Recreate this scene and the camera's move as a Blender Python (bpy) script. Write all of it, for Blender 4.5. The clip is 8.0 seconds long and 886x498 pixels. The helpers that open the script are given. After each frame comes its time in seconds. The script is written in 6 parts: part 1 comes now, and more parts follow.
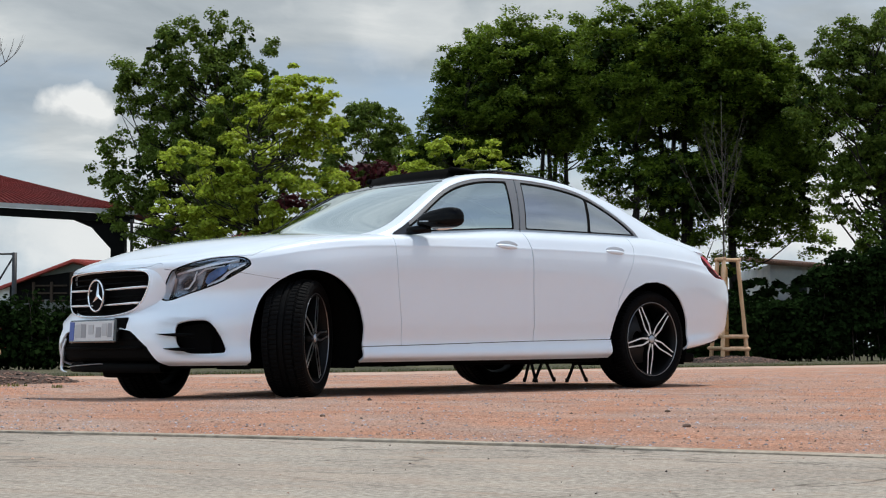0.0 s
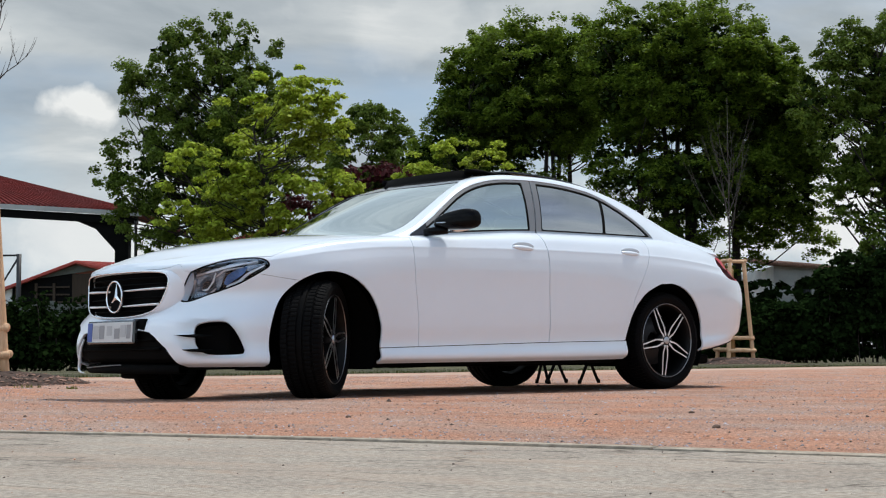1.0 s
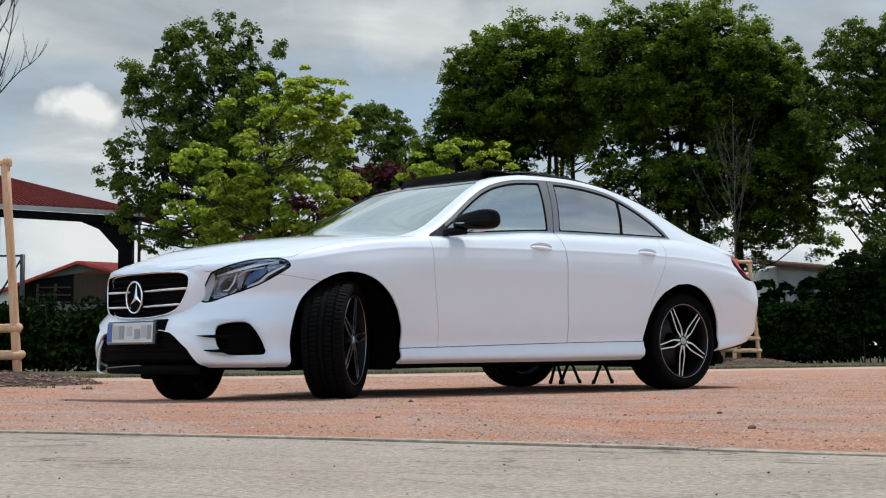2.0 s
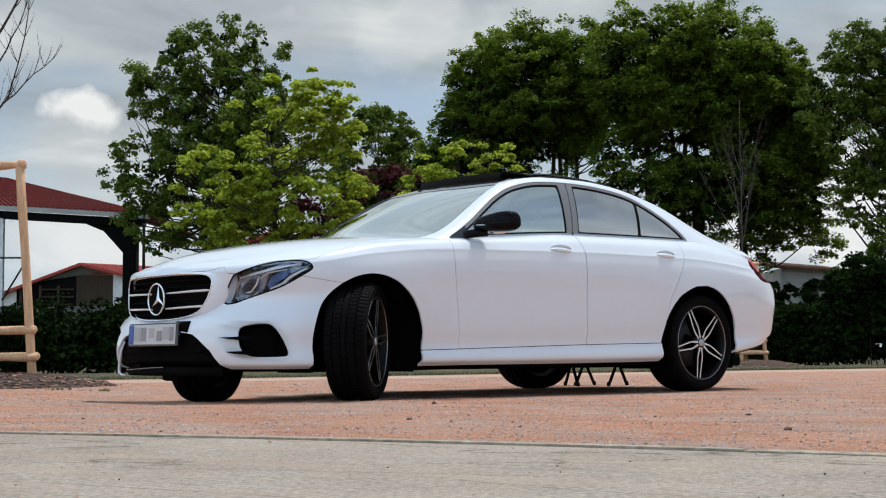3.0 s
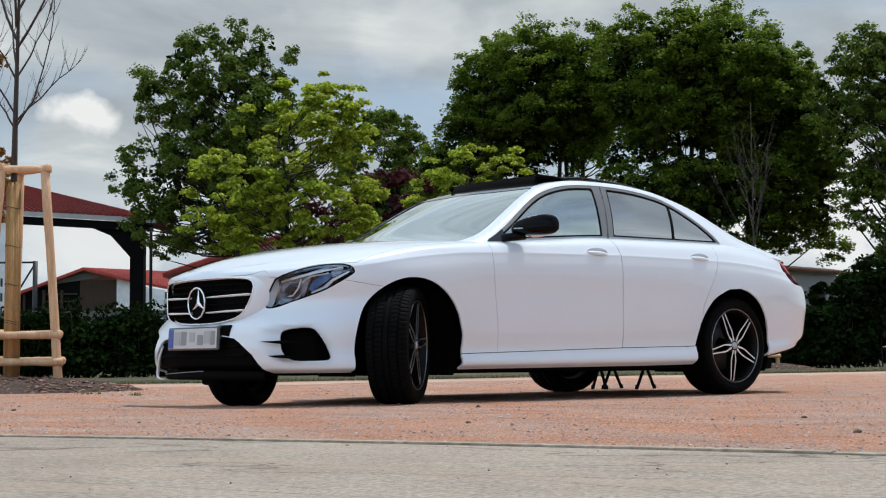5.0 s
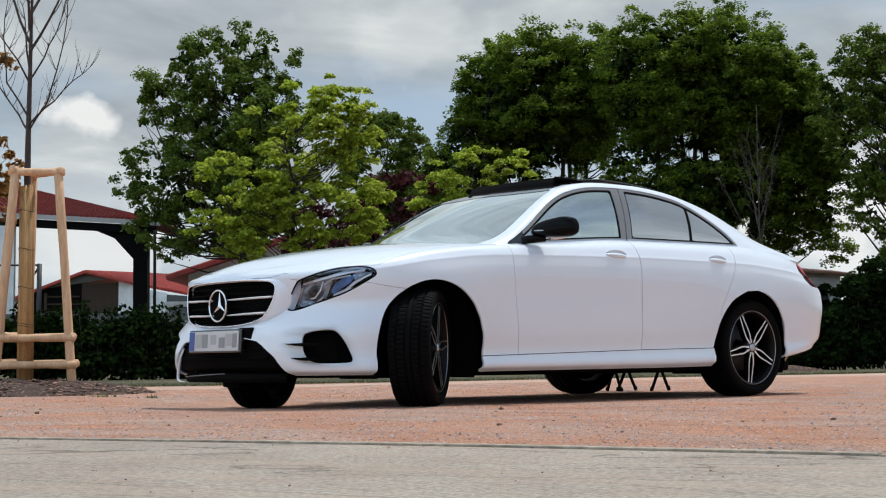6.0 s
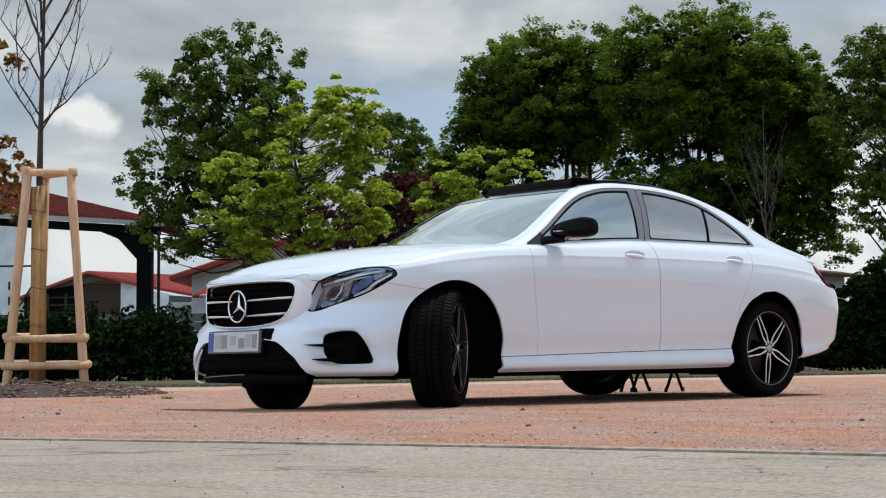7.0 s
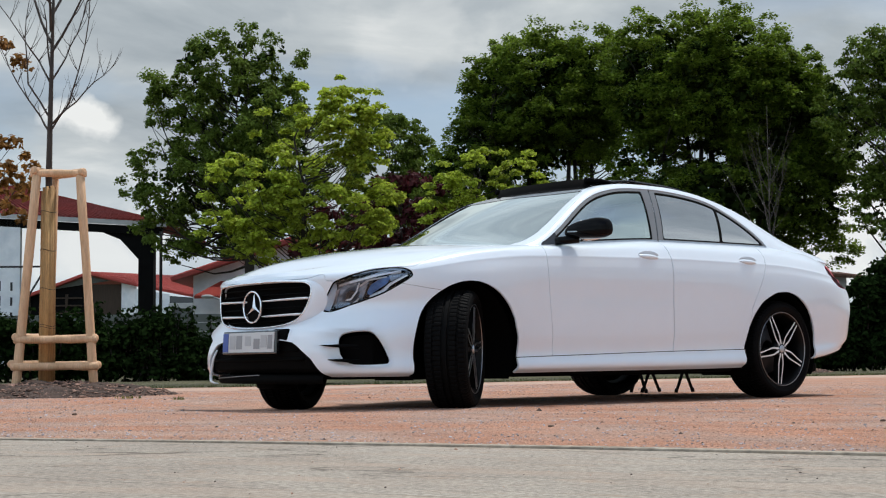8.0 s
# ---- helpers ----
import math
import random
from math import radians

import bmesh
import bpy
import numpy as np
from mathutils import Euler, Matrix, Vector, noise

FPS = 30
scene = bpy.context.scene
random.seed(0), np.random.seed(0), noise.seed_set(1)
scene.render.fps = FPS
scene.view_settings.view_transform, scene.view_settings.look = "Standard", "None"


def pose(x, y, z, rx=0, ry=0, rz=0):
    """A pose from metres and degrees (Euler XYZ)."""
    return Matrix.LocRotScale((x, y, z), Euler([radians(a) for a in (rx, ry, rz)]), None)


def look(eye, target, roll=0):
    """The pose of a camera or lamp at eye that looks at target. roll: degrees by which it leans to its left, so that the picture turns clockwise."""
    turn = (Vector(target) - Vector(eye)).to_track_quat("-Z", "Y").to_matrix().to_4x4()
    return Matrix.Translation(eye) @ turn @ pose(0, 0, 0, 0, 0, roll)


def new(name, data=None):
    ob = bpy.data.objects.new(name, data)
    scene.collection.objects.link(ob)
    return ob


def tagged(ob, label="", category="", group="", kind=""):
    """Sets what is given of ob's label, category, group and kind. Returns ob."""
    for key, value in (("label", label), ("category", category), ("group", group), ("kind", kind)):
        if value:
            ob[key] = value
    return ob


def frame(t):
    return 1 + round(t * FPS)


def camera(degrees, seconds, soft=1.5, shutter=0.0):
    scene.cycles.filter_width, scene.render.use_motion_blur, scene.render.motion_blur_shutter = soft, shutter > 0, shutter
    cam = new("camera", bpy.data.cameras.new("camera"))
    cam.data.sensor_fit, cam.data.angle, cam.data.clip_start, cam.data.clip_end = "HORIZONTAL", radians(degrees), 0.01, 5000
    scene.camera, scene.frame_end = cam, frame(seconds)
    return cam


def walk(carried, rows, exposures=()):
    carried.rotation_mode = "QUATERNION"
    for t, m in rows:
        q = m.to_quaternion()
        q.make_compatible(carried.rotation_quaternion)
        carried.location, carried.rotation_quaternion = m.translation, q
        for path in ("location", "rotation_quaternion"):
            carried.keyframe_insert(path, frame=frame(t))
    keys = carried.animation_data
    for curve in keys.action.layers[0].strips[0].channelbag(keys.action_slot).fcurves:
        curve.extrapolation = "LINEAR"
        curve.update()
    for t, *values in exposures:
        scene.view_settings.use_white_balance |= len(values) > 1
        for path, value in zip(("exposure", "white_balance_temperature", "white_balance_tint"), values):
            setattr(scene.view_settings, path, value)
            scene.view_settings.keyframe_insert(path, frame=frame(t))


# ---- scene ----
cam = camera(32.9, 8.0, 1.15)

PATH = [
    (0, (6.397, 7.813, 0.249), (5.094, 6.302, 0.387), -0.3),
    (0.5, (6.435, 7.787, 0.249), (5.133, 6.276, 0.388), -0.3),
    (1, (6.477, 7.758, 0.248), (5.175, 6.246, 0.388), -0.3),
    (1.5, (6.516, 7.716, 0.249), (5.214, 6.205, 0.389), -0.3),
    (3, (6.66, 7.608, 0.249), (5.359, 6.096, 0.392), -0.3),
    (3.5, (6.7, 7.57, 0.249), (5.399, 6.058, 0.393), -0.4),
    (4, (6.742, 7.532, 0.248), (5.441, 6.02, 0.394), -0.4),
    (4.5, (6.788, 7.496, 0.248), (5.487, 5.984, 0.395), -0.4),
    (6, (6.929, 7.382, 0.25), (5.628, 5.87, 0.401), -0.5),
    (6.5, (6.97, 7.34, 0.249), (5.67, 5.829, 0.401), -0.5),
    (7, (7.002, 7.297, 0.251), (5.702, 5.785, 0.403), -0.5),
    (7.5, (7.042, 7.269, 0.249), (5.742, 5.757, 0.402), -0.5),
    (8, (7.069, 7.237, 0.251), (5.768, 5.725, 0.404), -0.5),
]
walk(cam, [(t, look(eye, target, roll)) for t, eye, target, roll in PATH])

# ---- light ----
SUN_EL, SUN_AZ = radians(66), radians(184)      # azimuth from +x towards +y
sun_dir = Vector((math.cos(SUN_EL) * math.cos(SUN_AZ), math.cos(SUN_EL) * math.sin(SUN_AZ), math.sin(SUN_EL)))
sun = new("sun", bpy.data.lights.new("sun", "SUN"))
sun.data.energy, sun.data.angle, sun.data.color = 3.1, radians(0.7), (1.0, 0.97, 0.92)
sun.matrix_world = look((0, 0, 30), Vector((0, 0, 30)) - sun_dir)


def link(tree, a, b):
    tree.links.new(a, b)


def node(tree, kind, **values):
    n = tree.nodes.new(kind)
    for key, value in values.items():
        if key in n.inputs:
            n.inputs[key].default_value = value
        else:
            setattr(n, key, value)
    return n


def ramp(tree, source, stops):
    n = tree.nodes.new("ShaderNodeValToRGB")
    els = n.color_ramp.elements
    while len(els) < len(stops):
        els.new(0.5)
    for e, (p, c) in zip(els, stops):
        e.position = p
        e.color = (c, c, c, 1) if isinstance(c, (int, float)) else (*c, 1)
    link(tree, source, n.inputs["Fac"])
    return n.outputs["Color"]


def maths(tree, op, a, b=None, c=None):
    n = tree.nodes.new("ShaderNodeMath")
    n.operation = op
    for i, v in enumerate((a, b, c)):
        if v is None:
            continue
        if isinstance(v, (int, float)):
            n.inputs[i].default_value = v
        else:
            link(tree, v, n.inputs[i])
    return n.outputs[0]


def mixed(tree, fac, a, b, blend="MIX"):
    n = tree.nodes.new("ShaderNodeMix")
    n.data_type, n.blend_type = "RGBA", blend
    for socket, v in ((n.inputs[0], fac), (n.inputs[6], a), (n.inputs[7], b)):
        if isinstance(v, (int, float)):
            socket.default_value = v
        elif isinstance(v, tuple):
            socket.default_value = (*v, 1)
        else:
            link(tree, v, socket)
    return n.outputs[2]


# Cloudy sky: blue gaps, grey undersides and bright edges
world = bpy.data.worlds.new("sky")
scene.world = world
world.use_nodes = True
wt = world.node_tree
wt.nodes.clear()
sky = node(wt, "ShaderNodeTexSky", sky_type="NISHITA", sun_disc=False, sun_elevation=SUN_EL, sun_rotation=radians(90) - SUN_AZ)
coord = node(wt, "ShaderNodeTexCoord")
sep = node(wt, "ShaderNodeSeparateXYZ")
link(wt, coord.outputs["Generated"], sep.inputs[0])
high = maths(wt, "ADD", maths(wt, "MAXIMUM", sep.outputs["Z"], 0.0), 0.16)
flat = node(wt, "ShaderNodeCombineXYZ", Z=3.7)
link(wt, maths(wt, "DIVIDE", sep.outputs["X"], high), flat.inputs[0])
link(wt, maths(wt, "DIVIDE", sep.outputs["Y"], high), flat.inputs[1])
cover = node(wt, "ShaderNodeTexNoise", Scale=0.55, Detail=6.0, Roughness=0.5, Distortion=0.2)
shade = node(wt, "ShaderNodeTexNoise", Scale=2.1, Detail=7.0, Roughness=0.55, Distortion=0.3)
for n in (cover, shade):
    link(wt, flat.outputs[0], n.inputs["Vector"])
cloud = ramp(wt, shade.outputs["Fac"], [(0.34, (0.33, 0.38, 0.42)), (0.50, (0.45, 0.50, 0.535)), (0.62, (0.57, 0.615, 0.635)), (0.74, (0.82, 0.84, 0.83))])
gap = ramp(wt, cover.outputs["Fac"], [(0.40, 0.25), (0.50, 1.0)])
low = ramp(wt, sep.outputs["Z"], [(0.0, 0.85), (0.07, 0.6), (0.14, 0.0)])
blue = mixed(wt, 1.0, sky.outputs[0], (0.11, 0.11, 0.11), "MULTIPLY")
puff = node(wt, "ShaderNodeTexNoise", Scale=24.0, Detail=5.0, Roughness=0.5)
link(wt, coord.outputs["Generated"], puff.inputs["Vector"])
colour = mixed(wt, gap, blue, cloud)
colour = mixed(wt, low, colour, (0.66, 0.76, 0.83))
# sunlit cloud banks over the shelter and above the trees
for middle, size, power in (((-0.446, -0.880, 0.163), 0.032, 0.85), ((-0.628, -0.750, 0.215), 0.075, 0.2), ((-0.47, -0.88, 0.078), 0.05, 0.4), ((-0.455, -0.886, 0.075), 0.07, 0.5), ((-0.815, -0.57, 0.085), 0.11, 0.8)):
    gapv = node(wt, "ShaderNodeVectorMath", operation="SUBTRACT")
    link(wt, coord.outputs["Generated"], gapv.inputs[0])
    gapv.inputs[1].default_value = middle
    flatter = node(wt, "ShaderNodeVectorMath", operation="MULTIPLY")
    link(wt, gapv.outputs[0], flatter.inputs[0])
    flatter.inputs[1].default_value = (1.0, 1.0, 1.9)
    far_off = node(wt, "ShaderNodeVectorMath", operation="LENGTH")
    link(wt, flatter.outputs[0], far_off.inputs[0])
    ragged = maths(wt, "ADD", maths(wt, "DIVIDE", far_off.outputs["Value"], size), maths(wt, "MULTIPLY", maths(wt, "SUBTRACT", puff.outputs["Fac"], 0.5), 2.6))
    colour = mixed(wt, ramp(wt, ragged, [(0.45, power), (0.9, 0.0)]), colour, (0.95, 0.96, 0.94))
# a cloudy sky is brighter overhead than near the horizon
colour = mixed(wt, 1.0, colour, ramp(wt, sep.outputs["Z"], [(0.0, 0.92), (0.26, 1.0), (0.45, (1.22, 1.30, 1.42)), (0.7, (1.02, 1.08, 1.18)), (1.0, (0.86, 0.91, 0.98))]), "MULTIPLY")
# long thin streaks in the higher cloud
drawn = node(wt, "ShaderNodeMapping")
drawn.inputs["Scale"].default_value = (2.2, 2.2, 9.0)
link(wt, coord.outputs["Generated"], drawn.inputs[0])
streak = node(wt, "ShaderNodeTexNoise", Scale=2.6, Detail=3.0, Roughness=0.5, Distortion=0.3)
link(wt, drawn.outputs[0], streak.inputs["Vector"])
streaky = ramp(wt, streak.outputs["Fac"], [(0.34, (0.88, 0.885, 0.90)), (0.50, (1.0, 1.0, 1.0)), (0.66, (1.14, 1.13, 1.11))])
colour = mixed(wt, ramp(wt, sep.outputs["Z"], [(0.20, 0.12), (0.34, 1.0)]), colour, mixed(wt, 1.0, colour, streaky, "MULTIPLY"))
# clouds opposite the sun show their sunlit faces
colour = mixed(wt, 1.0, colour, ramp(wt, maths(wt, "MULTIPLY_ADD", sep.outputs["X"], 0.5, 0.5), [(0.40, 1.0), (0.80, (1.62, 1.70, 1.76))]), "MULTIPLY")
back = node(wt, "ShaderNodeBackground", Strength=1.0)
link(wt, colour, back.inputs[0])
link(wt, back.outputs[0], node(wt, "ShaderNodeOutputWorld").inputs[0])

# ---- materials ----


def material(name, colour, rough=0.6, metal=0.0, coat=0.0, grain=None, vary=0.25, scale=6.0, bump=0.0, bump_scale=40.0,
             random_value=0.0, island=0.0, spec=0.5, second=None, second_scale=1.2, stretch=(1, 1, 1), through_light=0.0):
    """A principled material. Colour varies at two scales: broad patches towards `second`, and a fine grain."""
    m = bpy.data.materials.new(name)
    m.use_nodes = True
    t = m.node_tree
    b = t.nodes["Principled BSDF"]
    b.inputs["Roughness"].default_value, b.inputs["Metallic"].default_value = rough, metal
    b.inputs["Coat Weight"].default_value, b.inputs["Specular IOR Level"].default_value = coat, spec
    b.inputs["Coat Roughness"].default_value = 0.03
    co = node(t, "ShaderNodeTexCoord")
    mp = node(t, "ShaderNodeMapping")
    mp.inputs["Scale"].default_value = stretch
    link(t, co.outputs["Object"], mp.inputs[0])
    fine = node(t, "ShaderNodeTexNoise", Scale=scale, Detail=5.0, Roughness=0.6)
    broad = node(t, "ShaderNodeTexNoise", Scale=second_scale, Detail=4.0, Roughness=0.55)
    for n in (fine, broad):
        link(t, mp.outputs[0], n.inputs["Vector"])
    out = colour
    if second:
        out = mixed(t, ramp(t, broad.outputs["Fac"], [(0.40, 0.0), (0.62, 1.0)]), colour, second)
    if vary:
        out = mixed(t, 1.0, out, ramp(t, fine.outputs["Fac"], [(0.30, 1 - vary), (0.70, 1 + vary)]), "MULTIPLY")
    if random_value or island:
        src = node(t, "ShaderNodeNewGeometry").outputs["Random Per Island"] if island else node(t, "ShaderNodeObjectInfo").outputs["Random"]
        k = island or random_value
        out = mixed(t, 1.0, out, ramp(t, src, [(0.0, 1 - k), (1.0, 1 + k)]), "MULTIPLY")
    if isinstance(out, tuple):
        b.inputs["Base Color"].default_value = (*out, 1)
    else:
        link(t, out, b.inputs["Base Color"])
    if bump:
        bn = node(t, "ShaderNodeTexNoise", Scale=bump_scale, Detail=6.0, Roughness=0.65)
        link(t, mp.outputs[0], bn.inputs["Vector"])
        bp = node(t, "ShaderNodeBump", Strength=bump, Distance=0.02)
        link(t, bn.outputs["Fac"], bp.inputs["Height"])
        link(t, bp.outputs[0], b.inputs["Normal"])
    if through_light:
        tr = node(t, "ShaderNodeBsdfTranslucent")
        if isinstance(out, tuple):
            tr.inputs[0].default_value = (*out, 1)
        else:
            link(t, out, tr.inputs[0])
        mx = node(t, "ShaderNodeMixShader", Fac=through_light)
        link(t, b.outputs[0], mx.inputs[1])
        link(t, tr.outputs[0], mx.inputs[2])
        link(t, mx.outputs[0], t.nodes["Material Output"].inputs[0])
    return m


GRAVEL = material("red_gravel", (0.455, 0.228, 0.147), 0.95, vary=0.55, scale=75, second=(0.412, 0.280, 0.222), second_scale=1.3, bump=0.9, bump_scale=70, spec=0.2)
ASPHALT = material("worn_asphalt", (0.310, 0.266, 0.222), 0.92, vary=0.42, scale=70, second=(0.366, 0.320, 0.268), second_scale=1.6, bump=0.5, bump_scale=120, spec=0.25)
def crack_asphalt():
    """Fine dark cracks and dusty reddish stains on the asphalt."""
    t = ASPHALT.node_tree
    b = t.nodes["Principled BSDF"]
    old = b.inputs["Base Color"].links[0].from_socket
    co = node(t, "ShaderNodeTexCoord")
    mp = node(t, "ShaderNodeMapping")
    mp.inputs["Scale"].default_value = (0.55, 1.0, 1.0)
    link(t, co.outputs["Object"], mp.inputs[0])
    lines = node(t, "ShaderNodeTexNoise", Scale=1.1, Detail=7.0, Roughness=0.5, Distortion=0.6)
    where = node(t, "ShaderNodeTexNoise", Scale=0.9, Detail=2.0)
    dust = node(t, "ShaderNodeTexNoise", Scale=9.0, Detail=7.0, Roughness=0.75)
    for n in (lines, where, dust):
        link(t, mp.outputs[0], n.inputs["Vector"])
    drawn_out = node(t, "ShaderNodeMapping")
    drawn_out.inputs["Scale"].default_value = (0.12, 0.9, 1.0)
    drawn_out.inputs["Rotation"].default_value = (0, 0, 0.10)
    link(t, co.outputs["Object"], drawn_out.inputs[0])
    long_lines = node(t, "ShaderNodeTexNoise", Scale=1.7, Detail=6.0, Roughness=0.42, Distortion=0.2)
    patches = node(t, "ShaderNodeTexNoise", Scale=5.0, Detail=6.0, Roughness=0.6)
    for n in (long_lines, patches):
        link(t, drawn_out.outputs[0], n.inputs["Vector"])
    long_thin = maths(t, "ABSOLUTE", maths(t, "SUBTRACT", long_lines.outputs["Fac"], 0.5))
    long_crack = maths(t, "MULTIPLY", ramp(t, long_thin, [(0.0, 1.0), (0.0035, 0.0)]), ramp(t, where.outputs["Fac"], [(0.40, 0.9), (0.52, 0.25)]))
    thin = maths(t, "ABSOLUTE", maths(t, "SUBTRACT", lines.outputs["Fac"], 0.5))
    crack = maths(t, "MULTIPLY", ramp(t, thin, [(0.0, 1.0), (0.007, 0.0)]), ramp(t, where.outputs["Fac"], [(0.44, 0.0), (0.54, 0.8)]))
    c = mixed(t, ramp(t, dust.outputs["Fac"], [(0.52, 0.0), (0.70, 0.55)]), old, (0.40, 0.27, 0.19))
    c = mixed(t, ramp(t, patches.outputs["Fac"], [(0.50, 0.0), (0.66, 0.5)]), c, (0.44, 0.335, 0.26))
    c = mixed(t, long_crack, c, (0.13, 0.10, 0.075))
    link(t, mixed(t, crack, c, (0.08, 0.065, 0.05)), b.inputs["Base Color"])


crack_asphalt()


def track_gravel():
    """Wheel-worn streaks and damp patches in the gravel."""
    t = GRAVEL.node_tree
    b = t.nodes["Principled BSDF"]
    old = b.inputs["Base Color"].links[0].from_socket
    co = node(t, "ShaderNodeTexCoord")
    mp = node(t, "ShaderNodeMapping")
    mp.inputs["Scale"].default_value = (0.45, 1.0, 1.0)
    mp.inputs["Rotation"].default_value = (0, 0, 0.35)
    link(t, co.outputs["Object"], mp.inputs[0])
    worn = node(t, "ShaderNodeTexNoise", Scale=3.2, Detail=7.0, Roughness=0.62, Distortion=0.4)
    clods = node(t, "ShaderNodeTexNoise", Scale=22.0, Detail=4.0, Roughness=0.6)
    for n in (worn, clods):
        link(t, mp.outputs[0], n.inputs["Vector"])
    c = mixed(t, 1.0, old, ramp(t, worn.outputs["Fac"], [(0.32, (0.82, 0.81, 0.82)), (0.50, (1.0, 1.0, 1.0)), (0.68, (1.15, 1.12, 1.08))]), "MULTIPLY")
    c = mixed(t, 1.0, c, ramp(t, clods.outputs["Fac"], [(0.28, (0.74, 0.72, 0.72)), (0.42, (1.0, 1.0, 1.0)), (0.70, (1.10, 1.12, 1.14))]), "MULTIPLY")
    link(t, c, b.inputs["Base Color"])


track_gravel()
CONCRETE = material("kerb_concrete", (0.41, 0.345, 0.27), 0.9, vary=0.35, scale=22, second=(0.24, 0.195, 0.145), second_scale=2.5, bump=0.4, bump_scale=60)
PATHWAY = material("pale_path", (0.47, 0.33, 0.255), 0.95, vary=0.15, scale=8, second=(0.44, 0.29, 0.215), second_scale=0.5, bump=0.4)
SOIL = material("dark_soil", (0.060, 0.036, 0.026), 1.0, vary=0.4, scale=14, bump=1.0, bump_scale=30)
GRASS_GROUND = material("grass_ground", (0.048, 0.047, 0.020), 1.0, vary=0.4, scale=5, second=(0.10, 0.088, 0.042), second_scale=0.4, bump=0.6)
GRASS = material("grass_blades", (0.058, 0.074, 0.016), 0.8, vary=0.2, island=0.5, through_light=0.3)
PALE_STONES = material("pale_gravel", (0.39, 0.36, 0.385), 0.95, vary=0.2, scale=40, island=0.45)
DARK_STONES = material("dark_gravel", (0.10, 0.072, 0.062), 0.95, vary=0.2, scale=40, island=0.6)
STONES = material("loose_gravel", (0.45, 0.275, 0.20), 0.95, vary=0.2, scale=40, island=0.4, bump=0.3)
CHIPS = material("bark_mulch", (0.17, 0.10, 0.075), 0.95, vary=0.4, scale=30, island=0.95)
WOOD = material("peeled_pine", (0.66, 0.42, 0.25), 0.65, vary=0.16, scale=18, second=(0.55, 0.33, 0.18), second_scale=3, stretch=(6, 6, 0.7), bump=0.25, bump_scale=25, random_value=0.08)
REED = material("reed_matting", (0.42, 0.25, 0.10), 0.75, vary=0.25, scale=25, second=(0.33, 0.18, 0.07), stretch=(8, 8, 0.8), bump=0.3, island=0.3)
WIRE = material("rusty_wire", (0.06, 0.045, 0.035), 0.6, metal=0.6)
BARK = material("dark_bark", (0.028, 0.022, 0.018), 0.95, vary=0.4, scale=12, stretch=(1, 1, 0.25), bump=1.0, bump_scale=15)
YOUNG_BARK = material("young_bark", (0.045, 0.034, 0.028), 0.85, vary=0.35, scale=30, stretch=(1, 1, 0.3), bump=0.5)
PALE_BARK = material("pale_bark", (0.055, 0.047, 0.040), 0.85, vary=0.3, scale=20, bump=0.4)


def leaves_material(name, colour, light=0.45, spec=0.08):
    return material(name, colour, 0.5, vary=0.25, scale=0.9, island=0.5, through_light=light, spec=spec)


LEAF_DARK = leaves_material("dark_maple_leaves", (0.118, 0.172, 0.028), 0.45, 0.06)
LEAF_MID = leaves_material("maple_leaves", (0.128, 0.190, 0.022), 0.52, 0.10)
LEAF_YELLOW = leaves_material("fresh_maple_leaves", (0.345, 0.420, 0.050), 0.5)
LEAF_RED = leaves_material("purple_leaves", (0.060, 0.014, 0.016), 0.3)
LEAF_BRONZE = leaves_material("bronze_leaves", (0.24, 0.12, 0.035), 0.4)
LEAF_HEDGE = material("hedge_leaves", (0.011, 0.022, 0.006), 0.8, vary=0.3, scale=0.9, island=0.5, through_light=0.12, spec=0.0)
# dark leaf copy: the shade inside the crowns is put into the colour
INNER_LEAF_SHADE = material("shade_dark_inner_leaves", (0.025, 0.042, 0.010), 0.8, vary=0.3, scale=1.5, island=0.5, spec=0.0)
ROOF_RED = material("red_sheet_roof", (0.15, 0.024, 0.020), 0.9, spec=0.1, vary=0.2, scale=2.5, second=(0.12, 0.03, 0.028), second_scale=0.3)
ROOF_BRIGHT = material("red_tile_roof", (0.40, 0.055, 0.038), 0.7, vary=0.2, scale=3, second=(0.30, 0.045, 0.035), second_scale=0.2)
FADED_TILES = material("faded_tiles", (0.26, 0.15, 0.11), 0.85, vary=0.25, scale=4)
FASCIA = material("grey_fascia", (0.42, 0.42, 0.41), 0.6, vary=0.12, scale=2)
DARK_TIMBER_AND_BAY = material("dark_timber_and_bay_shade", (0.004, 0.004, 0.004), 0.85, spec=0.1, vary=0.3, scale=4, bump=0.3)
BROWN_BOARDS = material("brown_boards", (0.036, 0.021, 0.011), 0.8, vary=0.3, scale=3, stretch=(4, 4, 0.4))
WHITE_WALL = material("white_render", (0.82, 0.83, 0.84), 0.85, vary=0.06, scale=3, second=(0.68, 0.71, 0.74), bump=0.1)
GREY_WALL = material("grey_boards", (0.11, 0.12, 0.11), 0.85, vary=0.15, scale=3)
WINDOW_PORCH_DARK = material("dark_window_and_porch", (0.02, 0.024, 0.028), 0.1, vary=0)
STEEL = material("dark_steel", (0.035, 0.035, 0.038), 0.5, metal=0.5, vary=0.1)
LAMP_GREY = material("galvanised", (0.5, 0.52, 0.54), 0.4, metal=0.8, vary=0.08)

# ---- mesh helpers ----


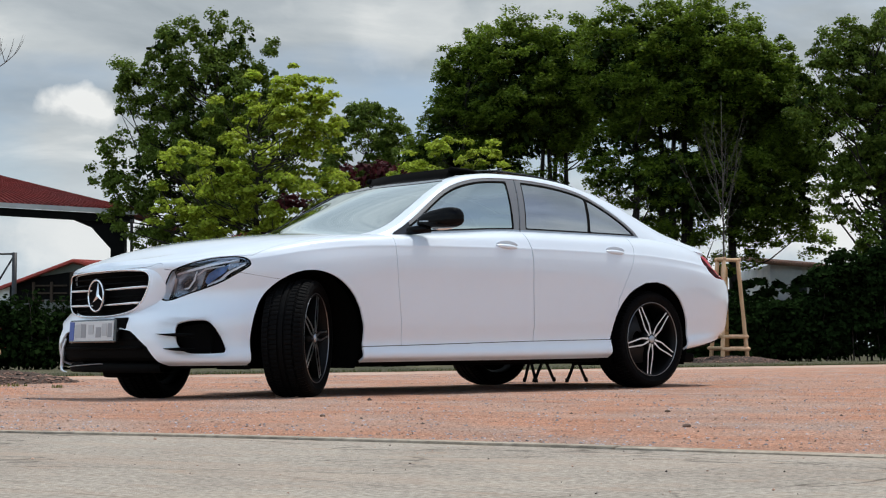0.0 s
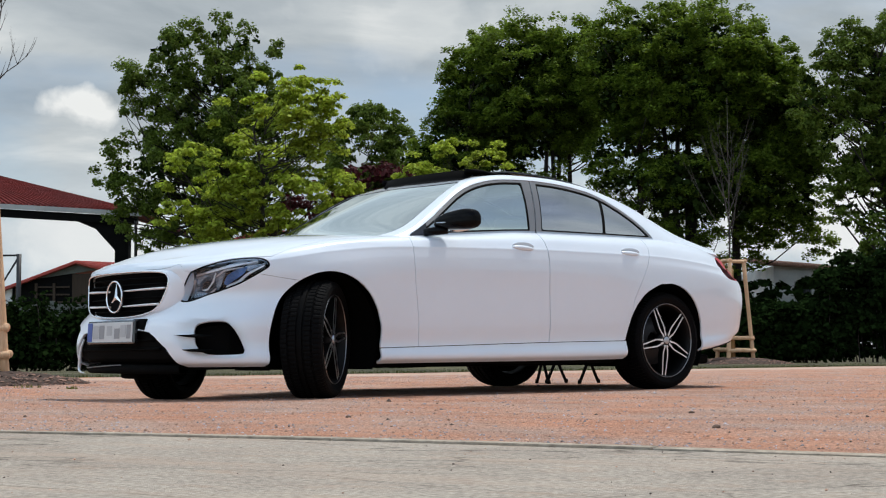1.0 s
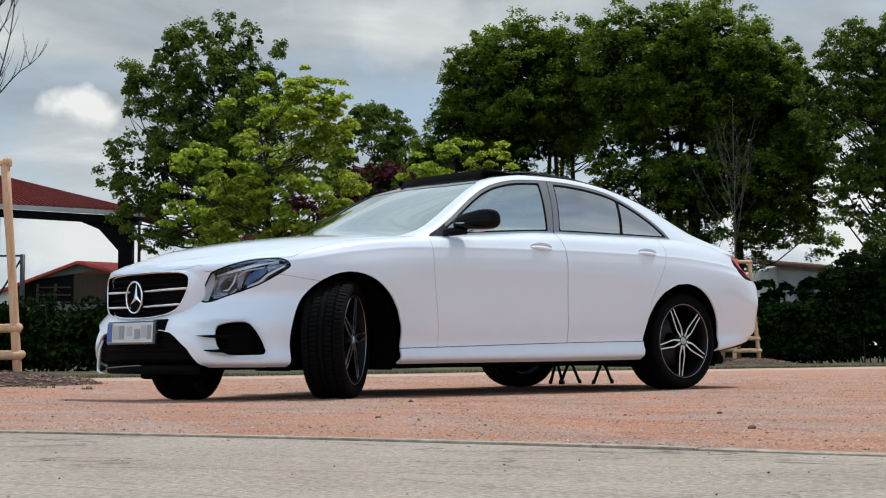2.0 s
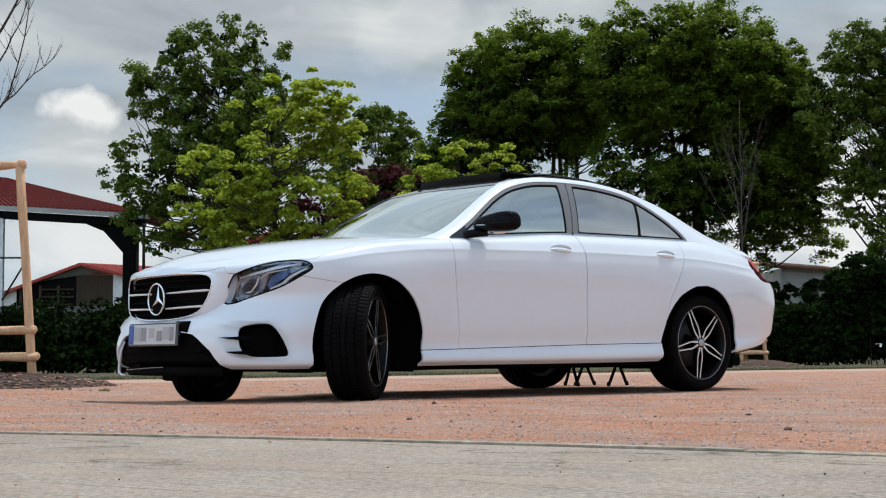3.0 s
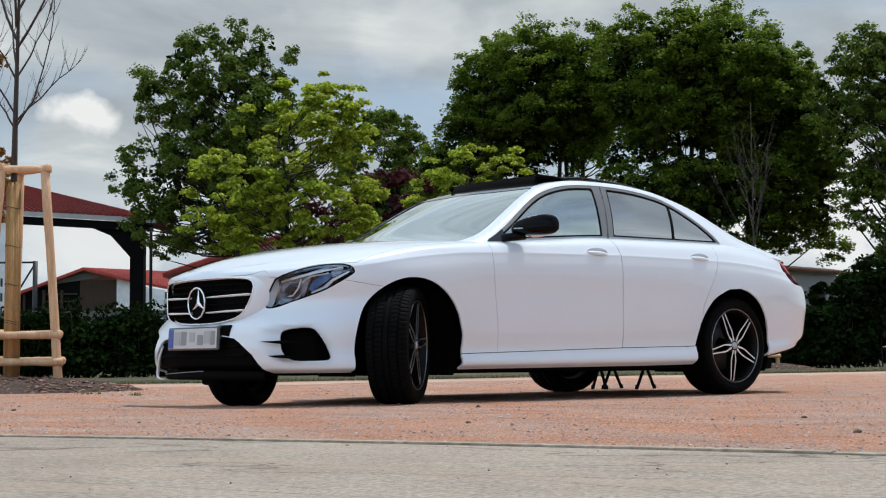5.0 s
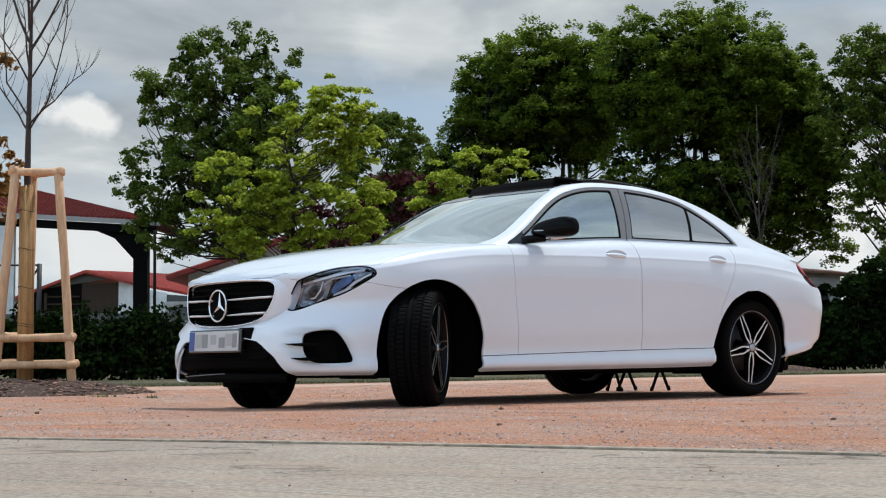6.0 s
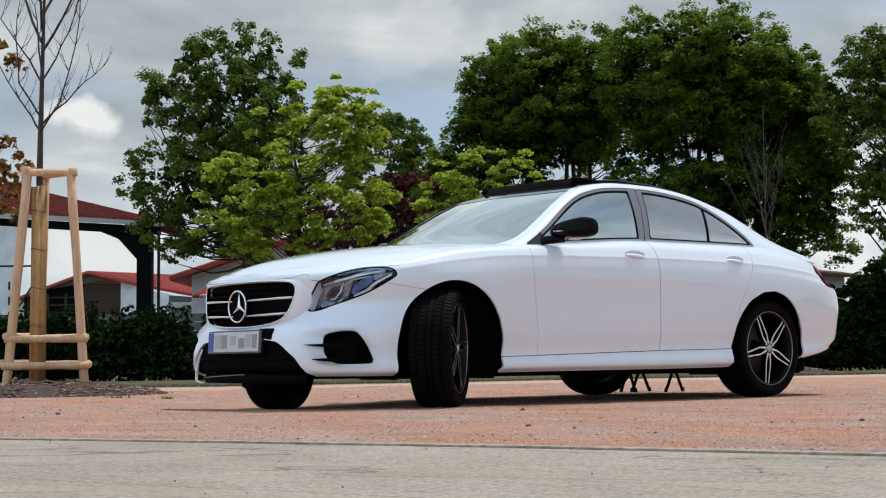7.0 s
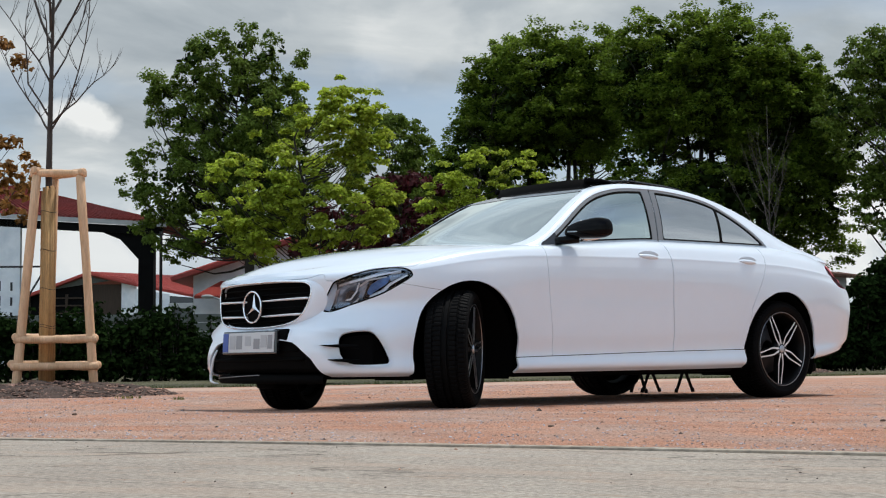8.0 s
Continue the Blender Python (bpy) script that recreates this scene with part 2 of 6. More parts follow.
def part(name, bm, mat, parent=None, label="", smooth=True):
    """Links a bmesh as one mesh object, under a thing or part when given."""
    me = bpy.data.meshes.new(name)
    bm.to_mesh(me)
    bm.free()
    me.polygons.foreach_set("use_smooth", [smooth] * len(me.polygons))
    if isinstance(mat, (list, tuple)):
        for m in mat:
            me.materials.append(m)
    else:
        me.materials.append(mat)
    ob = new(name, me)
    ob.parent = parent
    if label:
        ob["label"] = label
    return ob


def mesh_part(name, verts, faces, mat, parent=None, label="", smooth=False):
    me = bpy.data.meshes.new(name)
    me.from_pydata(verts, [], faces)
    me.polygons.foreach_set("use_smooth", [smooth] * len(me.polygons))
    me.materials.append(mat)
    ob = new(name, me)
    ob.parent = parent
    if label:
        ob["label"] = label
    return ob


def empty(name, m=None, label="", category="", group="", kind=""):
    ob = new(name)
    ob.empty_display_size = 0.1
    if m is not None:
        ob.matrix_world = m
    return tagged(ob, label, category, group, kind)


def add_box(bm, x0, x1, y0, y1, z0, z1, bevel=0.0):
    made = bmesh.ops.create_cube(bm, size=1.0, matrix=Matrix.Translation(((x0 + x1) / 2, (y0 + y1) / 2, (z0 + z1) / 2)) @ Matrix.Diagonal((x1 - x0, y1 - y0, z1 - z0, 1)))
    if bevel:
        edges = list({e for v in made["verts"] for e in v.link_edges})
        bmesh.ops.bevel(bm, geom=edges, offset=bevel, segments=2, affect="EDGES", profile=0.6)
    return made["verts"]


def box(x0, x1, y0, y1, z0, z1, bevel=0.0):
    bm = bmesh.new()
    add_box(bm, x0, x1, y0, y1, z0, z1, bevel)
    return bm


def add_tube(bm, points, radii, sides=8, caps=True, squash=1.0):
    """A tube through points with a radius at each."""
    rings = []
    pts = [Vector(p) for p in points]
    up = None
    for i, p in enumerate(pts):
        d = (pts[min(i + 1, len(pts) - 1)] - pts[max(i - 1, 0)]).normalized()
        if up is None:
            up = d.orthogonal().normalized()
        u = (up - d * up.dot(d)).normalized()
        up = u
        w = d.cross(u)
        r = radii[i] if isinstance(radii, (list, tuple)) else radii
        rings.append([bm.verts.new(p + (u * math.cos(a) * squash + w * math.sin(a)) * r) for a in (2 * math.pi * k / sides for k in range(sides))])
    for a, b in zip(rings, rings[1:]):
        for k in range(sides):
            bm.faces.new((a[k], a[(k + 1) % sides], b[(k + 1) % sides], b[k]))
    if caps:
        bm.faces.new(rings[0][::-1])
        bm.faces.new(rings[-1])
    return rings


def tube(points, radii, sides=8, caps=True):
    bm = bmesh.new()
    add_tube(bm, points, radii, sides, caps)
    return bm


def add_log(bm, a, b, r, wob=0.06, sides=12):
    """A round pole with chamfered ends and slight unevenness."""
    a, b = Vector(a), Vector(b)
    d = (b - a).normalized()
    side = d.orthogonal()
    pts, radii = [a, a + d * r * 0.18], [r * 0.8, r]
    for k in range(1, 6):
        pts.append(a.lerp(b, k / 6) + side * r * wob * random.uniform(-1, 1))
        radii.append(r * random.uniform(1 - wob, 1 + wob))
    pts += [b - d * r * 0.18, b]
    radii += [r, r * 0.8]
    add_tube(bm, pts, radii, sides)


# Yard frame: x across the view, y away from the camera's rail, z up
YARD = pose(6.742, 7.532, 0, 0, 0, 139.24)


def yard(x, y, z=0.0):
    return YARD @ Vector((x, y, z))


def yard_pose(x, y, z=0.0, turn=0.0):
    return YARD @ pose(x, y, z, 0, 0, turn)

# ---- ground ----


def sheet(name, x0, x1, y0, y1, nx, ny, height, mat, m, label, category):
    xs, ys = np.linspace(x0, x1, nx), np.linspace(y0, y1, ny)
    verts = [(x, y, height(x, y)) for y in ys for x in xs]
    faces = [(j * nx + i, j * nx + i + 1, (j + 1) * nx + i + 1, (j + 1) * nx + i) for j in range(ny - 1) for i in range(nx - 1)]
    ob = mesh_part(name, verts, faces, mat, None, "", True)
    ob.matrix_world = m
    return tagged(ob, label, category, "", "structure")


def uneven(x, y, a=0.006, s=1.2):
    return a * noise.noise(Vector((x * s, y * s, 0.3)))


# Gravel lot runs from the kerb to the path; the wide field beyond lies a little lower
sheet("ground", -2600, 2600, -60, 2600, 40, 40, lambda x, y: -0.06, GRASS_GROUND, YARD, "flat grassy ground reaching the horizon", "ground")
sheet("ground_behind", -2600, 2600, -2600, -60, 20, 20, lambda x, y: -0.06, GRASS_GROUND, YARD, "flat grassy ground behind the lot", "ground")

# The kerb line runs obliquely: points on it at a distance s along it
KERB = pose(3.97, 3.70, 0, 0, 0, 113.0)      # x along the kerb, y towards the car lot when negated


def kerb_bend(x):
    c = max(-2.5, min(2.5, x))
    return -0.03 * c * c - 0.15 * (abs(x) - abs(c))


FAR_WHEEL = KERB.inverted() @ Vector((1.463, -0.78, 0))


def gravel_height(x, y):
    """Slightly uneven, with a shallow hollow under the far front wheel."""
    return -0.036 * math.exp(-((x - FAR_WHEEL.x) ** 2 + (y - FAR_WHEEL.y) ** 2) / 0.55) + uneven(x, y, 0.007, 0.9) + uneven(x, y, 0.004, 3.1)


def strip(name, x0, x1, near, far, nx, ny, height, mat, m, label, category):
    """A ground sheet between two edge curves, near(x) and far(x)."""
    xs = np.linspace(x0, x1, nx)
    verts = []
    for j in range(ny):
        k = (j / (ny - 1)) ** 1.6
        for x in xs:
            y = near(x) * (1 - k) + far(x) * k
            verts.append((x, y, height(x, y, k)))
    faces = [(j * nx + i, j * nx + i + 1, (j + 1) * nx + i + 1, (j + 1) * nx + i) for j in range(ny - 1) for i in range(nx - 1)]
    ob = mesh_part(name, verts, faces, mat, None, "", True)
    ob.matrix_world = m
    return tagged(ob, label, category, "", "structure")


strip("gravel_lot", -32, 32, lambda x: kerb_bend(x), lambda x: 34.0, 260, 150, lambda x, y, k: gravel_height(x, y) * (1 - 0.7 * k) * min(1, (y - kerb_bend(x)) * 2),
      GRAVEL, KERB, "red crushed gravel lot with loose stones", "gravel")
strip("road", -32, 32, lambda x: kerb_bend(x) - 0.067, lambda x: -14.0, 200, 60, lambda x, y, k: -0.003 + uneven(x, y, 0.003, 0.8) * min(1, 0.3 + k * 4), ASPHALT, KERB,
      "worn pale grey asphalt with fine cracks", "road")


def verge_edge(x):
    return 20.2 + 0.80 * max(-6.0, min(9.0, x)) + 0.25 * noise.noise(Vector((x * 0.6, 0, 5)))


strip("pale_path", -30, 30, lambda x: verge_edge(x) - 2.6 + 0.3 * noise.noise(Vector((x * 0.4, 3, 0))), lambda x: verge_edge(x) + 0.3, 120, 6, lambda x, y, k: 0.010 * math.sin(math.pi * min(1, k * 1.4)) - 0.001,
      PATHWAY, YARD, "pale trodden strip of fine gravel", "path")
strip("grass_verge", -90, 90, verge_edge, lambda x: 240.0, 240, 60, lambda x, y, k: min(0.03, (y - verge_edge(x)) * 0.08) + 0.03 * noise.noise(Vector((x, y, 0))) * min(1, k * 40),
      GRASS_GROUND, YARD, "rough grass verge under the trees", "grass")

kerb = empty("kerb", KERB, "weathered concrete edging stones flush with the gravel", "kerb", "", "structure")
bm = bmesh.new()
add_box(bm, -0.4975, 0.4975, -0.030, 0.036, -0.12, 0.003, 0.004)
stone_mesh = None
for k in range(-14, 15):
    x = k * 1.0
    turn = math.degrees(math.atan2(kerb_bend(x + 0.5) - kerb_bend(x - 0.5), 1.0))
    if stone_mesh is None:
        ob = part("edging_stone", bm, CONCRETE, kerb, "", False)
        stone_mesh = ob.data
    else:
        ob = new("edging_stone", stone_mesh)
        ob.parent = kerb
    ob.matrix_basis = pose(x, kerb_bend(x) - 0.038, random.uniform(-0.0025, 0.002), random.uniform(-1.0, 1.0), random.uniform(-0.15, 0.15), turn)


DARK_STONE = material("brown_stone", (0.12, 0.075, 0.055), 0.9, vary=0.3, scale=30)


def scatter(name, count, place, size, mat, label, category, flat=0.6):
    """Many loose stones as one mesh of small faceted lumps."""
    base = np.array([(1, 0, 0), (-1, 0, 0), (0, 1, 0), (0, -1, 0), (0, 0, 1), (0, 0, -1)], float)
    tri = np.array([(0, 2, 4), (2, 1, 4), (1, 3, 4), (3, 0, 4), (2, 0, 5), (1, 2, 5), (3, 1, 5), (0, 3, 5)])
    rng = np.random.default_rng(len(name) * 7 + count)
    verts, faces = np.zeros((count, 6, 3)), np.zeros((count, 8, 3), int)
    for i in range(count):
        x, y, z = place(rng)
        r = size * rng.lognormal(0, 0.38)
        a = rng.uniform(0, 6.28)
        v = base * rng.uniform(0.6, 1.2, (6, 1)) * (r, r * rng.uniform(0.6, 1), r * flat)
        c, s = math.cos(a), math.sin(a)
        verts[i, :, 0] = v[:, 0] * c - v[:, 1] * s + x
        verts[i, :, 1] = v[:, 0] * s + v[:, 1] * c + y
        verts[i, :, 2] = v[:, 2] + z + r * flat * 0.25
        faces[i] = tri + i * 6
    ob = mesh_part(name, verts.reshape(-1, 3).tolist(), faces.reshape(-1, 3).tolist(), mat)
    return tagged(ob, label, category, "", "stuff")


def on_lot(rng):
    while True:
        x, y = rng.uniform(-8, 6), 13 * rng.uniform(0, 1) ** 1.5
        if y > kerb_bend(x) + 0.03:
            return x, y, gravel_height(x, y) * min(1, (y - kerb_bend(x)) * 2)


scatter("loose_gravel", 30000, on_lot, 0.0036, STONES, "loose reddish and grey gravel stones", "gravel").matrix_world = KERB
scatter("pale_gravel", 22000, on_lot, 0.0040, PALE_STONES, "loose pale grey gravel stones", "gravel").matrix_world = KERB
scatter("dark_gravel", 1500, on_lot, 0.0044, DARK_STONES, "scattered dark gravel stones", "gravel").matrix_world = KERB
scatter("dark_grit", 420, lambda g: (g.uniform(-5, 5), kerb_bend(0) - 0.1 - 3.5 * g.uniform(0, 1) ** 1.3, -0.003), 0.0023, DARK_STONES, "small dark grit lying on the asphalt", "gravel").matrix_world = KERB
scatter("road_grit", 350, lambda g: (g.uniform(-5, 5), kerb_bend(0) - 0.1 - 3.5 * g.uniform(0, 1) ** 1.3, -0.003), 0.0026, STONES, "small grit lying on the asphalt", "gravel").matrix_world = KERB
for x, y, r in ((1.35, 1.0, 0.014), (-0.2, 1.25, 0.012), (2.2, 2.9, 0.011), (-3.2, 2.0, 0.014), (3.3, 1.5, 0.014), (0.9, 2.2, 0.012)):
    bm = bmesh.new()
    bmesh.ops.create_icosphere(bm, subdivisions=2, radius=r)
    for v in bm.verts:
        v.co *= 1 + 0.35 * noise.noise(v.co * 1.2 / r + Vector((x, y, 0)))
        v.co.z *= 0.6
    ob = part("stone", bm, DARK_STONE, None, "", False)
    ob.matrix_world = KERB @ pose(x, y, gravel_height(x, y) + r * 0.25)
    tagged(ob, "small brownish stone lying on the gravel", "stone", "loose stones")

# ---- trees ----


def leaf_mesh(name, centres, radii, per, size, mat, seed, parent, up=0.6, flat=0.7, spread=1.0):
    """A crown: for each clump, kite-shaped leaves spread over a flattened ball."""
    rng = np.random.default_rng(seed)
    n = len(centres) * per
    c = np.repeat(np.array(centres, float), per, axis=0)
    r = np.repeat(np.array(radii, float), per)
    d = rng.normal(size=(n, 3))
    d /= np.linalg.norm(d, axis=1)[:, None]
    d[:, 2] = np.where(d[:, 2] < -0.3, -d[:, 2] * 0.5, d[:, 2])
    rad = r * rng.uniform(0.25, 1.0, n) ** 0.6 * spread
    p = c + d * rad[:, None] * (1, 1, flat)
    nrm = d * (1 - up) + np.array((0, 0, 1.0)) * up + rng.normal(size=(n, 3)) * 0.42
    nrm /= np.linalg.norm(nrm, axis=1)[:, None]
    a = rng.normal(size=(n, 3))
    u = np.cross(nrm, a)
    u /= np.linalg.norm(u, axis=1)[:, None]
    w = np.cross(nrm, u)
    s = (size * rng.uniform(0.6, 1.25, n))[:, None]
    verts = np.stack([p - u * s * 0.55, p + w * s * 0.42 + nrm * s * 0.08, p + u * s * 0.6, p - w * s * 0.42 + nrm * s * 0.08], axis=1).reshape(-1, 3)
    me = bpy.data.meshes.new(name)
    me.vertices.add(n * 4)
    me.vertices.foreach_set("co", verts.ravel())
    me.loops.add(n * 4)
    me.loops.foreach_set("vertex_index", np.arange(n * 4, dtype=np.int32))
    me.polygons.add(n)
    me.polygons.foreach_set("loop_start", np.arange(0, n * 4, 4, dtype=np.int32))
    me.materials.append(mat)
    me.update(calc_edges=True)
    me.validate()
    ob = new(name, me)
    ob.parent = parent
    return ob


def grow(m, trunk_r, trunk_h, blobs, clumps, per, clump_r, leaf, mat, bark, label, seed, lean=(0, 0), limbs=40, stems=1, category="tree", up=0.4, airy=-0.12, open_scale=0.8, flat=0.95, thin=0.0, sparse=0.4, core=0, core_low=0.0):
    """A tree: tapered trunk, limbs that reach into the crown, and leaf clumps that fill the blobs (x, y, z, rx, ry, rz)."""
    rng = random.Random(seed)
    tree = empty("tree", m, label, category)
    vol = [b[3] * b[4] * b[5] for b in blobs]
    centres, radii = [], []
    for b, v in zip(blobs, vol):
        for _ in range(max(3, int(clumps * v / sum(vol)))):
            while True:
                d = Vector((rng.uniform(-1, 1), rng.uniform(-1, 1), rng.uniform(-1, 1)))
                if d.length < 1:
                    break
            d = d.normalized() * d.length ** 0.55
            k = rng.uniform(0.94, 1.08) if d.length > 0.85 else 1
            spot = Vector((b[0] + d.x * b[3] * k, b[1] + d.y * b[4] * k, b[2] + d.z * b[5] * k))
            if noise.noise(spot * open_scale + Vector((seed, 0, 0))) < airy * (1.0 if d.z < 0.2 else 1.6):
                continue
            if spot.z < thin and rng.random() < sparse:
                continue
            centres.append((b[0] + d.x * b[3] * k, b[1] + d.y * b[4] * k, b[2] + d.z * b[5] * k))
            radii.append(clump_r * rng.uniform(0.6, 1.3))
    top = max(b[2] + b[5] * 0.4 for b in blobs)
    bm = bmesh.new()
    axes = []
    for s in range(stems):
        ox, oy = (0, 0) if stems == 1 else (rng.uniform(-0.4, 0.4) * stems, rng.uniform(-0.8, 0.8))
        axis = [Vector((ox + lean[0] * k * k + 0.06 * rng.uniform(-1, 1) * k * 3, oy + lean[1] * k * k, -0.05 + top * k)) for k in (0, 0.12, 0.3, 0.5, 0.7, 0.88, 1.0)]
        axes.append(axis)
        add_tube(bm, axis, [trunk_r * 1.35, trunk_r * 1.05, trunk_r * 0.9, trunk_r * 0.68, trunk_r * 0.45, trunk_r * 0.25, trunk_r * 0.08], 9)
    part("trunk", bm, bark, tree)
    bm = bmesh.new()
    for k in rng.sample(range(len(centres)), min(limbs, len(centres))):
        c = Vector(centres[k])
        axis = min(axes, key=lambda a: (a[0] - c).xy.length)
        h = max(trunk_h * rng.uniform(0.75, 1.2), min(c.z - abs((c - axis[0]).xy.length) * 0.8, top * 0.9))
        f = h / top
        a = axis[0].lerp(axis[-1], f)
        a = a.lerp(Vector((lean[0] * f * f, lean[1] * f * f, h)), 0.5) if stems == 1 else a
        bend = Vector((rng.uniform(-0.2, 0.2), rng.uniform(-0.2, 0.2), -0.12)) * (c - a).length
        mid = a.lerp(c, 0.5) + bend
        r = max(0.012, trunk_r * 0.32 * (1 - f * 0.6))
        add_tube(bm, [a, a.lerp(mid, 0.5) + bend * 0.2, mid, c.lerp(mid, 0.4), c], [r, r * 0.8, r * 0.6, r * 0.4, r * 0.15], 5, False)
    tagged(part("branchwork", bm, bark, tree), kind="stuff")
    leaf_mesh("crown", centres, radii, per, leaf, mat, seed, tree, up, flat)
    if core:      # dark leaves deep inside the crown, its shade put into their colour
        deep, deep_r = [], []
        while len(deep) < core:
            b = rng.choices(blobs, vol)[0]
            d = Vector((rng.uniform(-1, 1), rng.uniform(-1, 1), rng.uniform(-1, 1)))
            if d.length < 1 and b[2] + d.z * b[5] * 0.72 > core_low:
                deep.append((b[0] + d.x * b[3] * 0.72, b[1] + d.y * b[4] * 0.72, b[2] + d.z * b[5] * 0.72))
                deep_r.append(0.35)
        leaf_mesh("inner_foliage", deep, deep_r, 16, leaf * 2.1, INNER_LEAF_SHADE, seed + 3, tree, 0.3, 1.0)
    return tree


def outline(a, spots):
    """Crown blobs, given across, height and radii in metres in the yard frame at distance a."""
    return [(x, dy, z, rx, (rx + rz) * 0.5, rz) for x, z, rx, rz, dy in spots]


# Tall dark maple beside the open shelter
grow(yard_pose(-6.4, 45.5), 0.17, 4.4, outline(45.5, [(x - 0.5, z, a, b, c) for x, z, a, b, c in [(0.4, 7.7, 1.9, 2.0, 0), (-1.4, 8.0, 1.2, 1.4, 0), (-2.0, 6.0, 1.3, 1.2, 0), (-0.6, 5.4, 2.3, 1.9, 0), (1.3, 6.0, 1.8, 2.2, 0), (-1.3, 9.25, 0.5, 1.15, 0.3), (-0.55, 9.3, 0.55, 1.2, -0.4), (0.35, 9.6, 0.5, 1.2, 0.2), (1.25, 9.35, 0.6, 1.15, -0.2), (2.0, 8.9, 0.45, 1.1, 0.3), (-1.5, 4.2, 1.4, 0.8, 0), (-2.2, 8.4, 0.5, 1.1, 0), (-2.7, 6.7, 0.6, 0.5, 0), (-2.85, 5.6, 0.6, 0.5, 0)]]),
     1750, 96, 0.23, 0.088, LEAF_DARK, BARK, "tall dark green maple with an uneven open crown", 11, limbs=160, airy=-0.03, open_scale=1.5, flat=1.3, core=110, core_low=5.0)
# Fresh yellow-green maple in front of it
grow(yard_pose(-3.2, 29.0), 0.07, 1.6, outline(29, [(0.3, 4.6, 1.0, 1.1, 0), (-0.95, 3.6, 1.0, 0.8, 0), (0.6, 3.2, 1.5, 0.75, 0), (-0.2, 2.6, 1.3, 0.5, 0), (-0.6, 4.7, 0.45, 0.75, 0), (1.5, 3.2, 0.6, 0.4, 0), (-1.3, 3.0, 0.7, 0.55, 0), (0.85, 5.0, 0.62, 0.85, 0), (1.3, 4.7, 0.45, 0.75, 0)]),
     590, 74, 0.18, 0.082, LEAF_YELLOW, BARK, "young maple with fresh yellow-green leaves", 12, limbs=110, up=0.6, airy=-0.10, open_scale=1.7, flat=0.65)
# Slim dark tree between the two groups
grow(yard_pose(-2.4, 58.0), 0.15, 3.5, outline(58, [(0, 8.0, 1.7, 1.9, 0), (0.4, 5.6, 2.0, 2.0, 0), (-0.9, 6.6, 1.3, 1.3, 0), (0.6, 7.0, 1.5, 1.6, 0)]), 900, 92, 0.28, 0.105, LEAF_DARK, BARK,
     "slender dark green tree with a thin crown", 13, limbs=80, airy=-0.22)
# Lower fresh maple behind the car's roof
grow(yard_pose(0.5, 39.0), 0.06, 1.8, outline(39, [(0, 4.9, 1.1, 0.9, 0), (-0.8, 4.3, 0.9, 0.8, 0), (1.0, 5.0, 0.7, 0.85, 0), (0.3, 3.6, 1.4, 0.9, 0)]), 260, 72, 0.19, 0.090, LEAF_YELLOW, BARK,
     "young yellow-green maple with spreading leaves", 14, limbs=50, up=0.6, airy=-0.15, open_scale=1.7, flat=0.65)
# Purple-leaved shrub
grow(yard_pose(-1.7, 43.5), 0.06, 0.8, outline(43, [(-1.5, 3.9, 1.3, 1.2, 0), (-0.2, 4.6, 1.0, 1.1, 0), (0.6, 4.9, 0.8, 1.0, 0), (0.3, 3.4, 1.5, 1.2, 0), (-2.2, 2.9, 1.2, 1.0, 0)]), 230, 60, 0.27, 0.14, LEAF_RED, BARK,
     "dark shrub with purple-red leaves", 15, limbs=60, category="shrub")
# Large round-crowned trees
grow(yard_pose(3.0, 54.0), 0.15, 3.5, outline(54, [(0, 9.2, 2.9, 3.1, 0), (-2.4, 7.0, 1.8, 2.3, 0), (1.9, 9.8, 2.0, 2.6, 0), (-0.6, 5.8, 3.0, 1.8, 0), (-3.0, 5.3, 1.4, 1.5, 0), (-3.5, 6.7, 1.0, 1.2, 0), (-1.3, 9.5, 1.4, 1.9, 0)]),
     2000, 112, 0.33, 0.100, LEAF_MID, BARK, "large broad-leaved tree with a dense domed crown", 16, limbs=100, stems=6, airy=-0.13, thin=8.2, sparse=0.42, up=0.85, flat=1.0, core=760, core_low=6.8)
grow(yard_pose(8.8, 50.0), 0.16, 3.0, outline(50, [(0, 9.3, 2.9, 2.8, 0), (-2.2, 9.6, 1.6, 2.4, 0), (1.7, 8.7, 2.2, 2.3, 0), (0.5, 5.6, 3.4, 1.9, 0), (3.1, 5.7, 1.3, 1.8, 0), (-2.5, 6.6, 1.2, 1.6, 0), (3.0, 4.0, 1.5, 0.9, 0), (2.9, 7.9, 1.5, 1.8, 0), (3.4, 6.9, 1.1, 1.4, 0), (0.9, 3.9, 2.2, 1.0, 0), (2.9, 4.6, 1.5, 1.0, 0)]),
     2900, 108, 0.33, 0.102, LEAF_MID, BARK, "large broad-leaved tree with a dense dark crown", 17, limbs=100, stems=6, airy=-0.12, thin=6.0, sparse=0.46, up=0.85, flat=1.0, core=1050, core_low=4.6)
grow(yard_pose(14.2, 46.0), 0.22, 3.0, outline(46, [(-2.2, 8.2, 1.0, 1.4, 0), (-1.2, 9.0, 1.1, 1.5, 0), (0.4, 8.9, 1.6, 2.0, 0), (-1.2, 6.9, 1.3, 1.7, 0), (1.2, 6.5, 1.9, 2.7, 0), (-0.6, 5.0, 1.2, 1.5, 0), (0.5, 3.6, 1.6, 0.9, 0), (-1.5, 5.3, 0.7, 0.9, 0)]), 1150, 96, 0.27, 0.092, LEAF_DARK, BARK,
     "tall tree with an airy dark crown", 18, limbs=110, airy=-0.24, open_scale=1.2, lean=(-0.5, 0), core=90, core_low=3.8)
